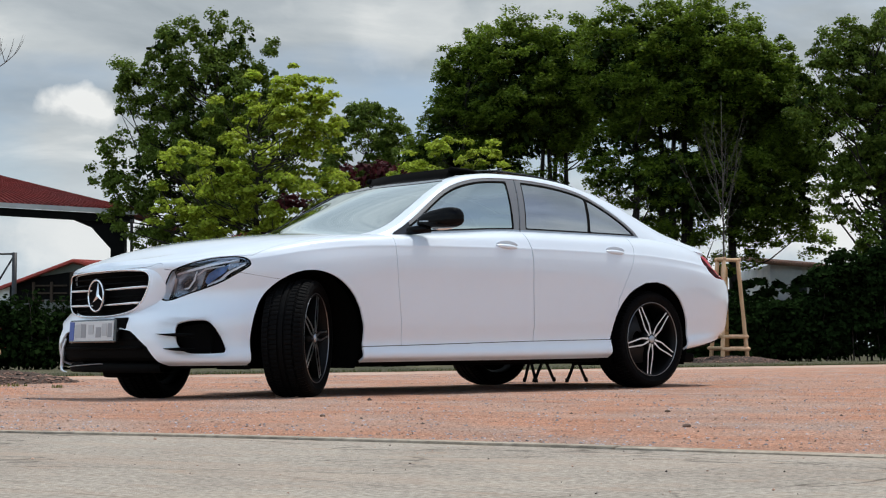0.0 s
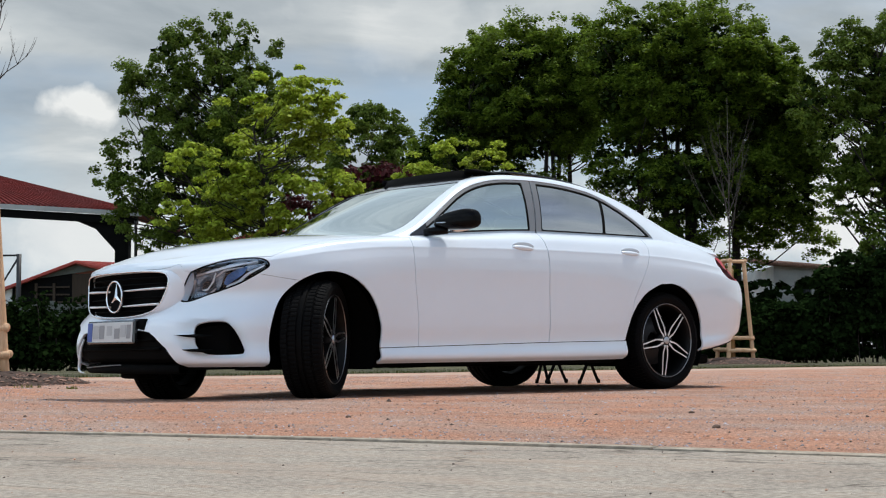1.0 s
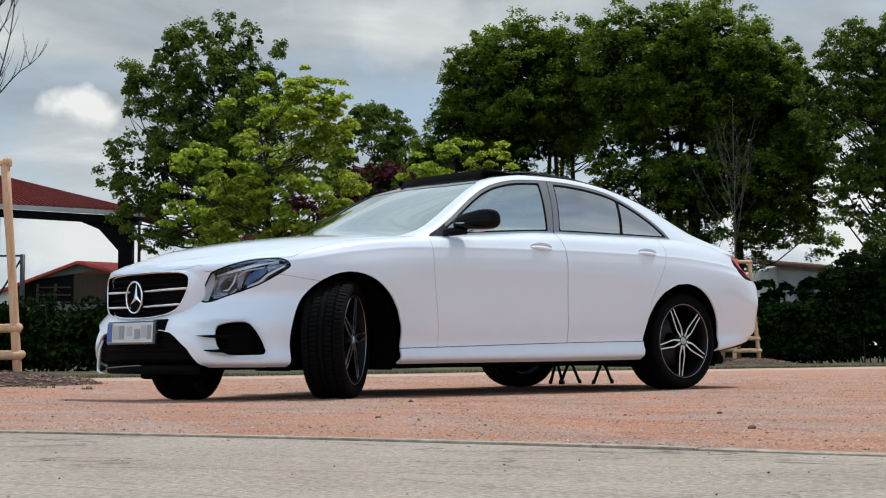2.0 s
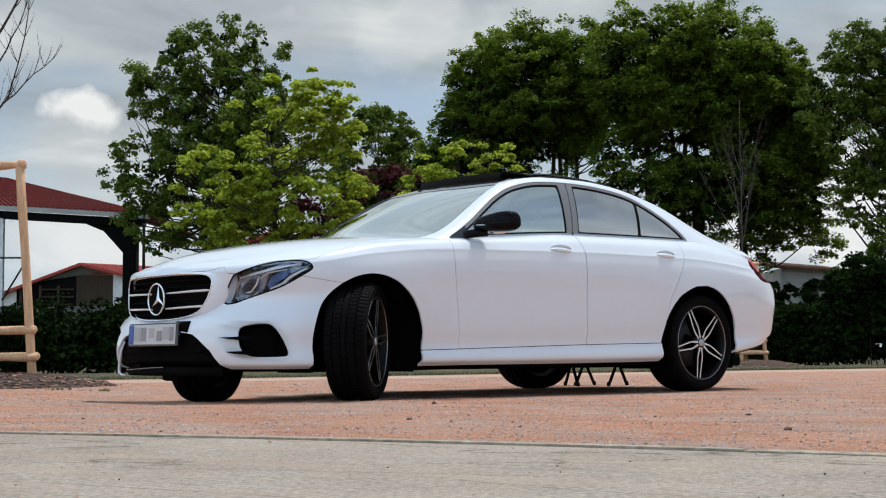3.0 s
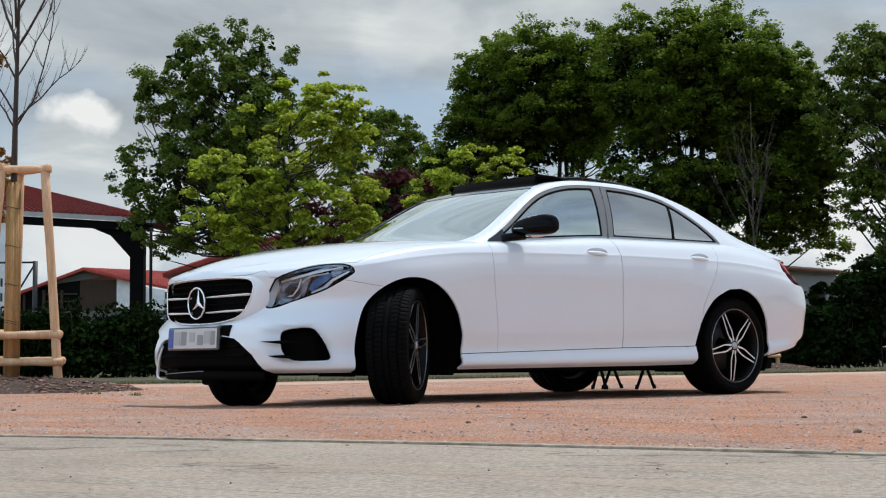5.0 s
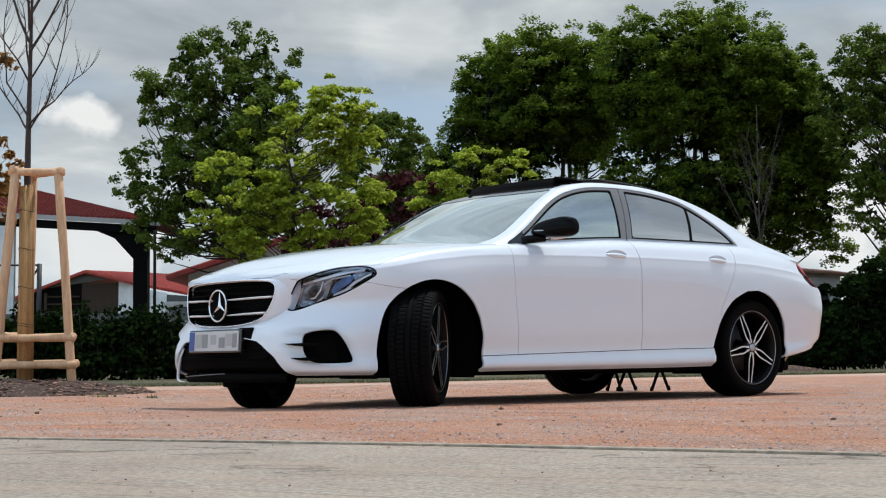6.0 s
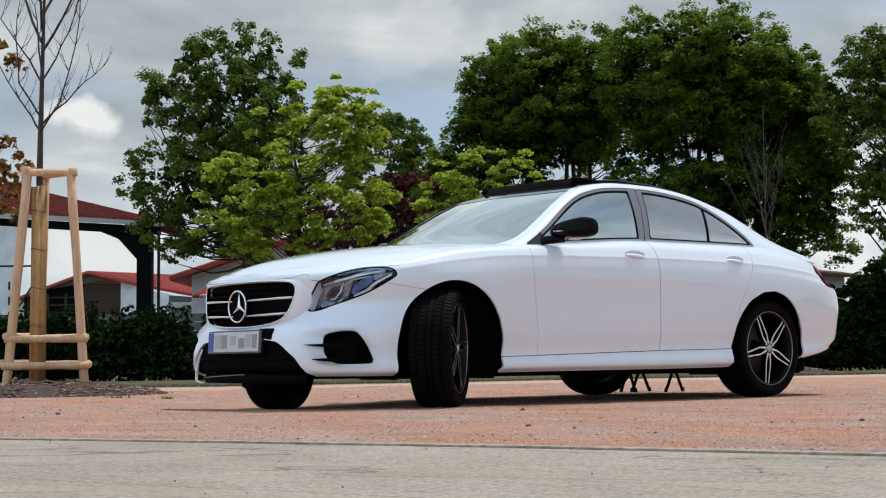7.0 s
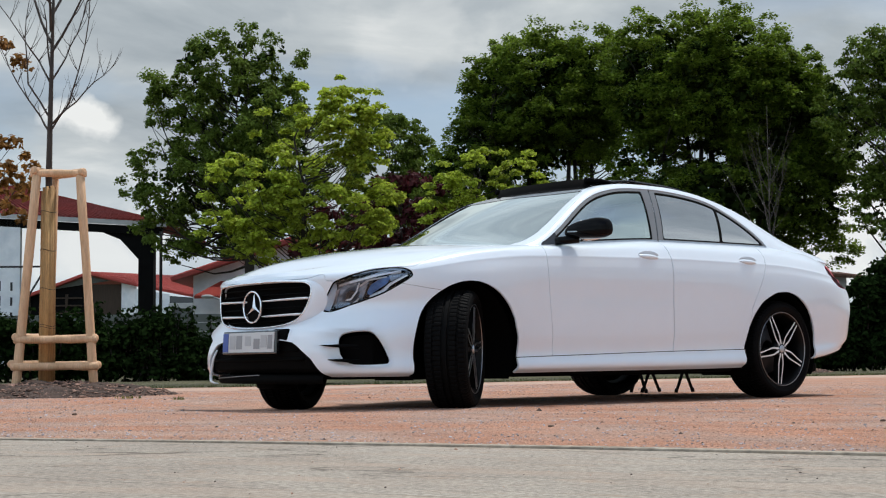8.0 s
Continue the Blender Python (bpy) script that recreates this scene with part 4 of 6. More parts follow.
# Low boarded fence behind the hedge, a steel goal-like frame and a street lamp
fence = empty("fence", yard_pose(-8.4, 34.0), "low grey boarded fence behind the hedge", "fence")
for k in range(5):
    part("board", box(-3.0, 4.4, 0, 0.04, 0.45 + k * 0.2, 0.63 + k * 0.2, 0.01), GREY_WALL, fence, "", False)
for x in (-2.6, -0.2, 2.0, 4.2):
    part("post", box(x, x + 0.1, 0.045, 0.14, -0.05, 1.5, 0.01), GREY_WALL, fence, "", False)
rack = empty("steel_frame", yard_pose(-12.42, 45.0), "thin dark steel frame with a diagonal brace", "frame")
part("upright", tube([(0, 0, 0), (0, 0, 3.32)], 0.075, 8), STEEL, rack)
part("top_bar", tube([(-2.4, 0, 3.28), (0, 0, 3.28)], 0.03, 8), STEEL, rack)
part("brace", tube([(-0.75, 0, 2.0), (-0.03, 0, 3.2)], 0.03, 8), STEEL, rack)
lamp = empty("street_lamp", yard_pose(-8.55, 56.0), "curved galvanised street lamp", "lamp")
part("pole", tube([(0, 0, 0), (0, 0, 2.2), (-0.06, 0, 2.5), (-0.25, 0, 2.72), (-0.55, 0, 2.82)], [0.06, 0.05, 0.045, 0.04, 0.035], 8), LAMP_GREY, lamp)
bm = bmesh.new()
bmesh.ops.create_uvsphere(bm, u_segments=12, v_segments=8, radius=0.2, matrix=Matrix.Translation((-0.75, 0, 2.84)) @ Matrix.Diagonal((1.2, 0.6, 0.4, 1)))
part("lamp_head", bm, FASCIA, lamp)

# ---- the car: x forward, y to its left, origin on the ground midway between the axles ----
PAINT = material("white_paint", (0.755, 0.825, 0.905), 0.30, coat=1.0, vary=0.012, scale=3.0, spec=0.5)
PAINT.node_tree.nodes["Principled BSDF"].inputs["Coat IOR"].default_value = 1.65
GLOSS_BLACK = material("gloss_black", (0.008, 0.008, 0.009), 0.12, vary=0, coat=0.6)
PILLAR = material("pillar_black", (0.14, 0.14, 0.145), 0.28, vary=0.05, coat=1.0)
MATT_BLACK = material("matt_black", (0.0025, 0.0025, 0.0025), 0.8, vary=0.1, spec=0.05)
RUBBER = material("tyre_rubber", (0.0032, 0.0032, 0.0034), 0.66, vary=0.25, scale=30, bump=0.15, bump_scale=90, spec=0.05)
CHROME = material("chrome", (0.80, 0.81, 0.83), 0.12, metal=1.0, vary=0.03)
MACHINED = material("machined_alloy", (0.74, 0.74, 0.76), 0.3, metal=1.0, vary=0.05, scale=30)
LIP = material("rim_edge", (0.30, 0.30, 0.31), 0.35, metal=1.0, vary=0.05)
BLACK_ALLOY = material("black_alloy", (0.003, 0.003, 0.0032), 0.45, vary=0.1, spec=0.15)
RED_LENS = material("red_lens", (0.46, 0.016, 0.020), 0.35, vary=0.1, spec=0.15)
DARK_RED = material("dark_red_lens", (0.03, 0.003, 0.004), 0.5, vary=0.1, spec=0.02)
PLATE_WHITE = material("plate_white", (0.55, 0.55, 0.55), 0.4, vary=0.03)
PLATE_BLUE = material("plate_blue", (0.03, 0.07, 0.30), 0.4, vary=0.03)
PLATE_BAR = material("plate_bar", (0.26, 0.26, 0.27), 0.5, vary=0.05)
PLATE_BAR_PALE = material("plate_bar_pale", (0.40, 0.40, 0.41), 0.5, vary=0.05)
BOWL = material("handle_recess", (0.44, 0.46, 0.50), 0.25, vary=0.03, coat=1.0)
LAMP_SILVER = material("lamp_reflector", (0.45, 0.49, 0.55), 0.3, metal=1.0, vary=0.15, scale=14)
LAMP_LIGHT = material("lamp_light_guide", (0.90, 0.92, 0.95), 0.25, vary=0.03)
LAMP_BLUE = material("lamp_blue_tint", (0.10, 0.20, 0.42), 0.35, vary=0.5, scale=14, spec=0.1)
LAMP_BOWL = material("lamp_bowl", (0.010, 0.012, 0.018), 0.25, vary=0.2, scale=9)
LOUVRE = material("silver_louvre", (0.90, 0.91, 0.93), 0.35, metal=0.0, vary=0.03)
MIRROR_BLACK = material("mirror_black", (0.003, 0.003, 0.0035), 0.06, vary=0, spec=0.10)
LAMP_DIM = material("lamp_dim_metal", (0.26, 0.32, 0.40), 0.22, metal=0.7, vary=0.8, scale=22, stretch=(1, 1, 2.2), bump=0.5, bump_scale=14)
PROJECTOR = material("projector_ring", (0.05, 0.065, 0.09), 0.2, metal=0.0, vary=0.3, scale=25, bump=0.6, bump_scale=20)
SEAT = material("seat_leather", (0.012, 0.012, 0.013), 0.6, vary=0.15)


def window_glass(name, tint, mirror, gloss):
    """Coated glass: part of the light passes, tinted, part is mirrored."""
    m = bpy.data.materials.new(name)
    m.use_nodes = True
    t = m.node_tree
    t.nodes.clear()
    tr, gl = node(t, "ShaderNodeBsdfTransparent"), node(t, "ShaderNodeBsdfGlossy", Roughness=0.01)
    tr.inputs[0].default_value, gl.inputs[0].default_value = (*tint, 1), (*gloss, 1)
    mx = node(t, "ShaderNodeMixShader")
    fr = node(t, "ShaderNodeFresnel", IOR=1.5)
    link(t, maths(t, "ADD", maths(t, "MULTIPLY", fr.outputs[0], 0.9), mirror), mx.inputs[0])
    link(t, tr.outputs[0], mx.inputs[1])
    link(t, gl.outputs[0], mx.inputs[2])
    link(t, mx.outputs[0], node(t, "ShaderNodeOutputMaterial").inputs[0])
    return m


GLASS_SHIELD = window_glass("windscreen_glass", (0.45, 0.50, 0.48), 0.62, (0.95, 1.0, 0.96))
GLASS_FRONT = window_glass("side_glass", (0.30, 0.34, 0.33), 0.60, (0.88, 0.97, 0.91))
GLASS_DARK = window_glass("privacy_glass", (0.06, 0.06, 0.06), 0.53, (0.95, 0.93, 0.90))
LENS = window_glass("lamp_lens", (0.92, 0.95, 1.0), 0.0, (0.80, 0.92, 1))
LENS_SMOKE = window_glass("smoked_panel", (0.10, 0.10, 0.10), 0.08, (1, 1, 1))


def curve(points):
    """A smooth function through (x, value) pairs, in falling or rising x (monotone cubic)."""
    pts = sorted(points)
    xs, ys = np.array([p[0] for p in pts], float), np.array([p[1] for p in pts], float)
    h = np.diff(xs)
    d = np.diff(ys) / h
    s = np.zeros(len(xs))
    s[0], s[-1] = d[0], d[-1]
    for i in range(1, len(xs) - 1):
        if d[i - 1] * d[i] > 0:
            w1, w2 = 2 * h[i] + h[i - 1], h[i] + 2 * h[i - 1]
            s[i] = (w1 + w2) / (w1 / d[i - 1] + w2 / d[i])

    def f(x):
        x = np.clip(np.asarray(x, float), xs[0], xs[-1])
        i = np.clip(np.searchsorted(xs, x) - 1, 0, len(h) - 1)
        t = (x - xs[i]) / h[i]
        return (ys[i] * (1 + 2 * t) * (1 - t) ** 2 + h[i] * s[i] * t * (1 - t) ** 2 + ys[i + 1] * t * t * (3 - 2 * t) + h[i] * s[i + 1] * t * t * (t - 1))
    return f


class Skin:
    """Points with carried values (place, normal, v) and faces; cut by fields."""

    def __init__(self, a, faces):
        self.a, self.faces = a, faces

    @staticmethod
    def grid(p, extra=None):
        nu, nv = p.shape[:2]
        du, dv = np.gradient(p, axis=0), np.gradient(p, axis=1)
        n = np.cross(du, dv)
        n /= np.maximum(np.linalg.norm(n, axis=2), 1e-9)[..., None]
        v = np.broadcast_to(np.linspace(0, 1, nv), (nu, nv)) if extra is None else extra
        a = np.concatenate([p, n, v[..., None]], axis=2).reshape(-1, 7)
        faces = [(i * nv + j, (i + 1) * nv + j, (i + 1) * nv + j + 1, i * nv + j + 1) for i in range(nu - 1) for j in range(nv - 1)]
        return Skin(a, faces)

    def cut(self, field):
        """What lies where field(a) < 0."""
        f = field(self.a)
        a, out, made = list(self.a), [], {}
        neg = f < 0
        for face in self.faces:
            k = [neg[i] for i in face]
            if all(k):
                out.append(face)
            elif any(k):
                poly = []
                for m, i in enumerate(face):
                    j = face[(m + 1) % len(face)]
                    if neg[i]:
                        poly.append(i)
                    if neg[i] != neg[j]:
                        key = (min(i, j), max(i, j))
                        if key not in made:
                            lo, hi = key
                            t = f[lo] / (f[lo] - f[hi])
                            made[key] = len(a)
                            a.append(self.a[lo] * (1 - t) + self.a[hi] * t)
                        poly.append(made[key])
                if len(poly) > 2:
                    out.append(tuple(poly))
        used = sorted({i for q in out for i in q})
        index = {i: k for k, i in enumerate(used)}
        return Skin(np.array([a[i] for i in used]).reshape(-1, 7), [tuple(index[i] for i in q) for q in out])

    def split(self, field, gap=0.0):
        return self.cut(lambda a: gap - field(a)), self.cut(lambda a: field(a) + gap)

    def moved(self, d):
        b = self.a.copy()
        b[:, :3] += b[:, 3:6] * d
        return Skin(b, self.faces)

    def flipped(self):
        b = self.a.copy()
        b[:, 1] *= -1
        b[:, 4] *= -1
        return Skin(b, [q[::-1] for q in self.faces])

    def plus(self, other):
        n = len(self.a)
        return Skin(np.concatenate([self.a, other.a]), self.faces + [tuple(i + n for i in q) for q in other.faces])

    def object(self, name, mat, parent, label="", rim=0.012):
        """A mesh object with the surface's own normals and a folded-in rim along every edge."""
        count, verts, faces = {}, [tuple(v) for v in self.a[:, :3]], list(self.faces)
        normals = [tuple(v) for v in self.a[:, 3:6]]
        if rim:
            for q in self.faces:
                for m, i in enumerate(q):
                    j = q[(m + 1) % len(q)]
                    key = (min(i, j), max(i, j))
                    count[key] = None if key in count else (i, j)
            copies = {}
            for key, e in count.items():
                if e is None or (abs(self.a[e[0], 1]) < 1e-4 and abs(self.a[e[1], 1]) < 1e-4):
                    continue
                ids = []
                for i in e:
                    if i not in copies:
                        p, n = self.a[i, :3], self.a[i, 3:6]
                        copies[i] = len(verts)
                        verts += [tuple(p), tuple(p - n * rim)]
                        normals += [(0, 0, 0), (0, 0, 0)]
                    ids.append(copies[i])
                faces.append((ids[1], ids[0], ids[0] + 1, ids[1] + 1))
        me = bpy.data.meshes.new(name)
        me.from_pydata(verts, [], faces)
        me.polygons.foreach_set("use_smooth", [True] * len(faces))
        me.materials.append(mat)
        me.normals_split_custom_set_from_vertices(normals)
        ob = new(name, me)
        ob.parent = parent
        if label:
            ob["label"] = label
        return ob


def smooth_loop(points, steps=6):
    """A closed smooth line through points (Catmull-Rom)."""
    p = [np.array(q, float) for q in points]
    n, out = len(p), []
    for i in range(n):
        a, b, c, d = p[i - 1], p[i], p[(i + 1) % n], p[(i + 2) % n]
        for k in range(steps):
            t = k / steps
            out.append(0.5 * (2 * b + (c - a) * t + (2 * a - 5 * b + 4 * c - d) * t * t + (3 * b - a - 3 * c + d) * t ** 3))
    return out


def inside(points, pick):
    """The signed distance to a polygon, negative within; pick(a) gives the two coordinates."""
    poly = np.array(points, float)

    def f(a):
        q = pick(a)
        best, sign = np.full(len(q), 1e9), np.ones(len(q))
        for i in range(len(poly)):
            p0, p1 = poly[i - 1], poly[i]
            e, w = p1 - p0, q - p0
            h = np.clip((w @ e) / max(e @ e, 1e-12), 0, 1)
            best = np.minimum(best, np.linalg.norm(w - h[:, None] * e, axis=1))
            c1, c2, c3 = q[:, 1] >= p0[1], q[:, 1] < p1[1], e[0] * w[:, 1] > e[1] * w[:, 0]
            sign = np.where((c1 & c2 & c3) | (~c1 & ~c2 & ~c3), -sign, sign)
        return best * sign
    return f


def side_view(a):
    return a[:, [0, 2]]


def front_view(a):
    return a[:, [1, 2]]


def corner_view(a):
    """Seen from the front left corner."""
    return np.stack([-0.75 * a[:, 0] + 0.66 * a[:, 1], a[:, 2]], axis=1)


# Levels of the body's side, from the sill up: height and half-width along x, nose, tail and how square the corners are
LEVELS = [
    (curve([(2.4, 0.185), (1.9, 0.185), (1.0, 0.196), (-1.0, 0.210), (-1.8, 0.255), (-2.6, 0.345)]), 0.862, 2.215, 4.0, -2.47, 4.6),
    (curve([(2.4, 0.213), (1.9, 0.213), (1.0, 0.228), (-1.0, 0.247), (-1.8, 0.286), (-2.6, 0.370)]), 0.904, 2.262, 4.0, -2.51, 4.6),
    (curve([(2.4, 0.224), (1.9, 0.224), (1.0, 0.240), (-1.0, 0.260), (-1.8, 0.298), (-2.6, 0.383)]), 0.905, 2.268, 4.0, -2.52, 4.6),
    (curve([(2.4, 0.30), (1.0, 0.285), (-1.0, 0.318), (-2.6, 0.42)]), 0.887, 2.290, 4.0, -2.595, 5.0),
    (curve([(2.4, 0.42), (1.0, 0.42), (-2.6, 0.52)]), 0.901, 2.285, 3.7, -2.615, 5.0),
    (curve([(2.4, 0.56), (1.0, 0.64), (-2.6, 0.66)]), 0.9120, 2.205, 3.0, -2.625, 5.0),
    (curve([(2.4, 0.655), (1.8, 0.70), (1.0, 0.815), (-1.2, 0.85), (-2.6, 0.750)]), 0.9185, 2.225, 3.1, -2.585, 4.8),
    (curve([(2.4, 0.688), (1.8, 0.760), (1.4, 0.824), (0.97, 0.866), (0.0, 0.893), (-0.5, 0.901), (-1.28, 0.898), (-1.78, 0.871), (-2.2, 0.831), (-2.6, 0.787)]), 0.9110, 2.234, 3.2, -2.535, 4.4),
    (curve([(2.4, 0.700), (1.8, 0.772), (1.4, 0.838), (0.97, 0.880), (0.0, 0.907), (-0.5, 0.915), (-1.28, 0.912), (-1.78, 0.885), (-2.2, 0.845), (-2.6, 0.80)]), 0.9092, 2.236, 3.2, -2.525, 4.4),
    (curve([(2.4, 0.710), (1.8, 0.782), (1.4, 0.848), (0.97, 0.891), (0.0, 0.918), (-0.5, 0.926), (-1.28, 0.923), (-1.78, 0.897), (-2.2, 0.858), (-2.6, 0.815)]), 0.9035, 2.236, 3.2, -2.505, 4.3),
    (curve([(2.4, 0.735), (1.8, 0.828), (1.4, 0.892), (0.97, 0.930), (0.0, 0.972), (-0.5, 0.986), (-1.28, 0.986), (-1.78, 0.962), (-2.6, 0.900)]), 0.870, 2.228, 2.6, -2.455, 4.2),
    (curve([(2.4, 0.742), (2.0, 0.815), (1.8, 0.852), (1.4, 0.912), (1.0, 0.947), (0.706, 0.964), (0.32, 0.991), (-0.235, 1.028), (-0.78, 1.036), (-1.39, 1.041), (-1.8, 1.02), (-2.2, 0.980), (-2.6, 0.930)]), 0.797, 2.218, 2.35, -2.44, 4.2),
]
CENTRE = curve([(2.4, 0.738), (2.226, 0.746), (2.15, 0.778), (1.95, 0.868), (1.63, 0.934), (1.295, 0.974), (1.10, 0.987), (0.7, 0.985), (-1.4, 1.08), (-1.8, 1.09), (-2.0, 1.07), (-2.2, 1.036), (-2.38, 0.995), (-2.45, 0.965)])
NOSE_X, TAIL_X = 1.0, -1.15


def body_skin():
    us = [("f", math.pi / 2 * k / 120) for k in range(120)] + [("s", NOSE_X + (TAIL_X - NOSE_X) * k / 170) for k in range(170)] + [("r", math.pi / 2 * (1 - k / 110)) for k in range(111)]
    rows = []
    for kind, w in us:
        pts = []
        for z, half, xf, nf, xr, nr in LEVELS:
            if kind == "s":
                x, y = w, half
            else:
                n, end, start = (nf, xf, NOSE_X) if kind == "f" else (nr, xr, TAIL_X)
                x = start + (end - start) * max(math.cos(w), 0) ** (2 / n)
                y = half * max(math.sin(w), 0) ** (2 / n)
            zz = float(z(x))
            flare = math.exp(-((x - 1.46) / 0.40) ** 2) * 0.027 + math.exp(-((x + 1.46) / 0.42) ** 2) * 0.022
            y += flare * math.exp(-((zz - 0.64) / 0.20) ** 2) * (y / half) ** 2
            pts.append((x, y, zz))
        x, yc, zc = pts[-1]
        top = float(CENTRE(x))
        for k in (0.88, 0.72, 0.5, 0.25, 0.0):
            pts.append((x, yc * k, top - (top - zc) * k ** 2.3))
        rows.append(pts)
    p = np.array(rows)
    nu, nc = p.shape[:2]
    # resample each column smoothly along its own length
    knots = np.linspace(0, nc - 1, 150)
    i = np.clip(knots.astype(int), 0, nc - 2)
    t = (knots - i)[None, :, None]
    step = np.diff(p, axis=1)
    h = np.maximum(np.linalg.norm(step, axis=2), 1e-5)[..., None]
    slope = step / h
    m = np.empty_like(p)
    m[:, 1:-1] = (slope[:, :-1] * h[:, 1:] + slope[:, 1:] * h[:, :-1]) / (h[:, 1:] + h[:, :-1])
    m[:, 0], m[:, -1] = slope[:, 0], slope[:, -1]
    q = (p[:, i] * (1 + 2 * t) * (1 - t) ** 2 + h[:, i] * m[:, i] * t * (1 - t) ** 2
         + p[:, i + 1] * t * t * (3 - 2 * t) + h[:, i] * m[:, i + 1] * t * t * (t - 1))
    q[:, -1, 1] = 0
    q[0, :, 1] = 0
    q[-1, :, 1] = 0
    q[:, :, 1] = np.maximum(q[:, :, 1], 0)
    for _ in range(2):      # ease the joints between nose, side and tail
        q[1:-1] = 0.25 * q[:-2] + 0.5 * q[1:-1] + 0.25 * q[2:]
    v = np.broadcast_to(knots, (nu, len(knots)))
    s = Skin.grid(q, v)
    s.a[:, 3:6] *= np.sign(np.sum(s.a[:, 3:6] * (s.a[:, :3] - np.array((0, 0, 0.5))), axis=1))[:, None]
    return s


# Cabin: side walls lean in from the belt to the roof rail, then the roof or the screens arch across
RAIL_Z = curve([(1.25, 0.93), (1.0, 0.935), (0.80, 0.975), (0.70, 1.015), (0.58, 1.085), (0.46, 1.160), (0.30, 1.262), (0.17, 1.333), (0.05, 1.378), (-0.10, 1.408), (-0.32, 1.430), (-0.62, 1.432), (-0.92, 1.410), (-1.2, 1.350), (-1.40, 1.286), (-1.6, 1.196), (-1.8, 1.106), (-2.0, 1.046), (-2.2, 0.995)])
RAIL_Y = curve([(1.25, 0.66), (1.0, 0.72), (0.80, 0.765), (0.70, 0.752), (0.46, 0.690), (0.30, 0.648), (0.17, 0.618), (0.05, 0.598), (-0.3, 0.575), (-0.8, 0.575), (-1.2, 0.60), (-1.5, 0.635), (-1.8, 0.68), (-2.2, 0.73)])
ROOF_Z = curve([(1.25, 0.900), (1.164, 0.948), (0.941, 1.028), (0.664, 1.158), (0.376, 1.286), (0.18, 1.363), (0.025, 1.416), (-0.37, 1.466), (-0.7, 1.462), (-1.0, 1.436), (-1.3, 1.378), (-1.6, 1.262), (-1.9, 1.125), (-2.1, 1.06), (-2.2, 1.02)])
BELT_Z = curve([(1.25, 0.90), (1.0, 0.925), (0.80, 0.945), (0.706, 0.955), (0.32, 0.984), (-0.235, 1.021), (-0.78, 1.029), (-1.39, 1.033), (-1.8, 1.0), (-2.2, 0.95)])


def cabin_skin():
    xs = np.concatenate([np.linspace(1.24, 0.0, 110), np.linspace(-0.01, -2.15, 150)])
    rows = []
    for x in xs:
        zb, zr, yr, zc = float(BELT_Z(x)), float(RAIL_Z(x)), float(RAIL_Y(x)), float(ROOF_Z(x))
        yb = 0.800 if x < 0.7 else 0.800 - 0.05 * (x - 0.7)
        zr = max(zr, zb + 0.004)
        zc = max(zc, zr + 0.004)
        pts = []
        for k in np.linspace(0, 1, 30, endpoint=False):
            pts.append((x, yb + (yr - yb) * k + 0.022 * 4 * k * (1 - k) * min(1, (zr - zb) / 0.3), zb + (zr - zb) * k))
        for k in np.linspace(0, 1, 40):
            pts.append((x, yr * (1 - k), zr + (zc - zr) * (1 - (1 - k) ** 1.6)))
        rows.append(pts)
    q = np.array(rows)
    for _ in range(5):      # round the roof rail
        r = q.copy()
        r[:, 24:38] = 0.25 * q[:, 23:37] + 0.5 * q[:, 24:38] + 0.25 * q[:, 25:39]
        q = r
    for _ in range(25):      # fair the screens and the roof lengthwise
        q[1:-1, :, 1:] = 0.25 * q[:-2, :, 1:] + 0.5 * q[1:-1, :, 1:] + 0.25 * q[2:, :, 1:]
    q[:, -1, 1] = 0
    s = Skin.grid(q)
    s.a[:, 3:6] *= np.sign(np.sum(s.a[:, 3:6] * (s.a[:, :3] - np.array((-0.4, 0, 0.6))), axis=1))[:, None]
    return s


car = empty("car", None, "white four-door saloon with black wheels, parked on gravel", "car")


def arch_field(cx, r):
    def wide(d):
        return np.where((d > 0) & (cx > 0), d * 1.025, d)
    return lambda a: np.where(a[:, 2] > 0.335, np.hypot(wide(a[:, 0] - cx), a[:, 2] - 0.335), np.abs(wide(a[:, 0] - cx)) * (1 + 0.10 * (0.335 - a[:, 2]))) - r


FRONT_DOOR = smooth_loop([(0.800, 0.955), (0.812, 0.88), (0.808, 0.76), (0.792, 0.63), (0.768, 0.45), (0.753, 0.31), (0.748, 0.26), (0.735, 0.24), (0.60, 0.24), (0.2, 0.24), (-0.30, 0.24), (-0.332, 0.26), (-0.334, 0.40), (-0.326, 0.512), (-0.316, 0.726), (-0.310, 0.88), (-0.298, 1.0), (-0.29, 1.06), (0.0, 1.06), (0.4, 1.04), (0.74, 1.0)], 4)
REAR_DOOR = [(x - 0.0045, z) for x, z in ((-0.290, 1.10), (-0.298, 1.0), (-0.310, 0.88), (-0.316, 0.726), (-0.326, 0.512), (-0.334, 0.40), (-0.334, 0.24))] + [(-0.5, 0.24), (-1.03, 0.24), (-1.045, 0.34), (-1.066, 0.42), (-1.085, 0.50), (-1.112, 0.60), (-1.20, 0.756), (-1.262, 0.86), (-1.296, 0.95), (-1.31, 1.10)]
LAMP = smooth_loop([(-1.272, 0.553), (-1.281, 0.572), (-1.258, 0.630), (-1.225, 0.690), (-1.205, 0.706), (-1.116, 0.740), (-0.986, 0.772), (-0.872, 0.781), (-0.815, 0.772), (-0.794, 0.752), (-0.808, 0.731), (-0.937, 0.655), (-1.05, 0.612), (-1.129, 0.587), (-1.22, 0.556)], 4)
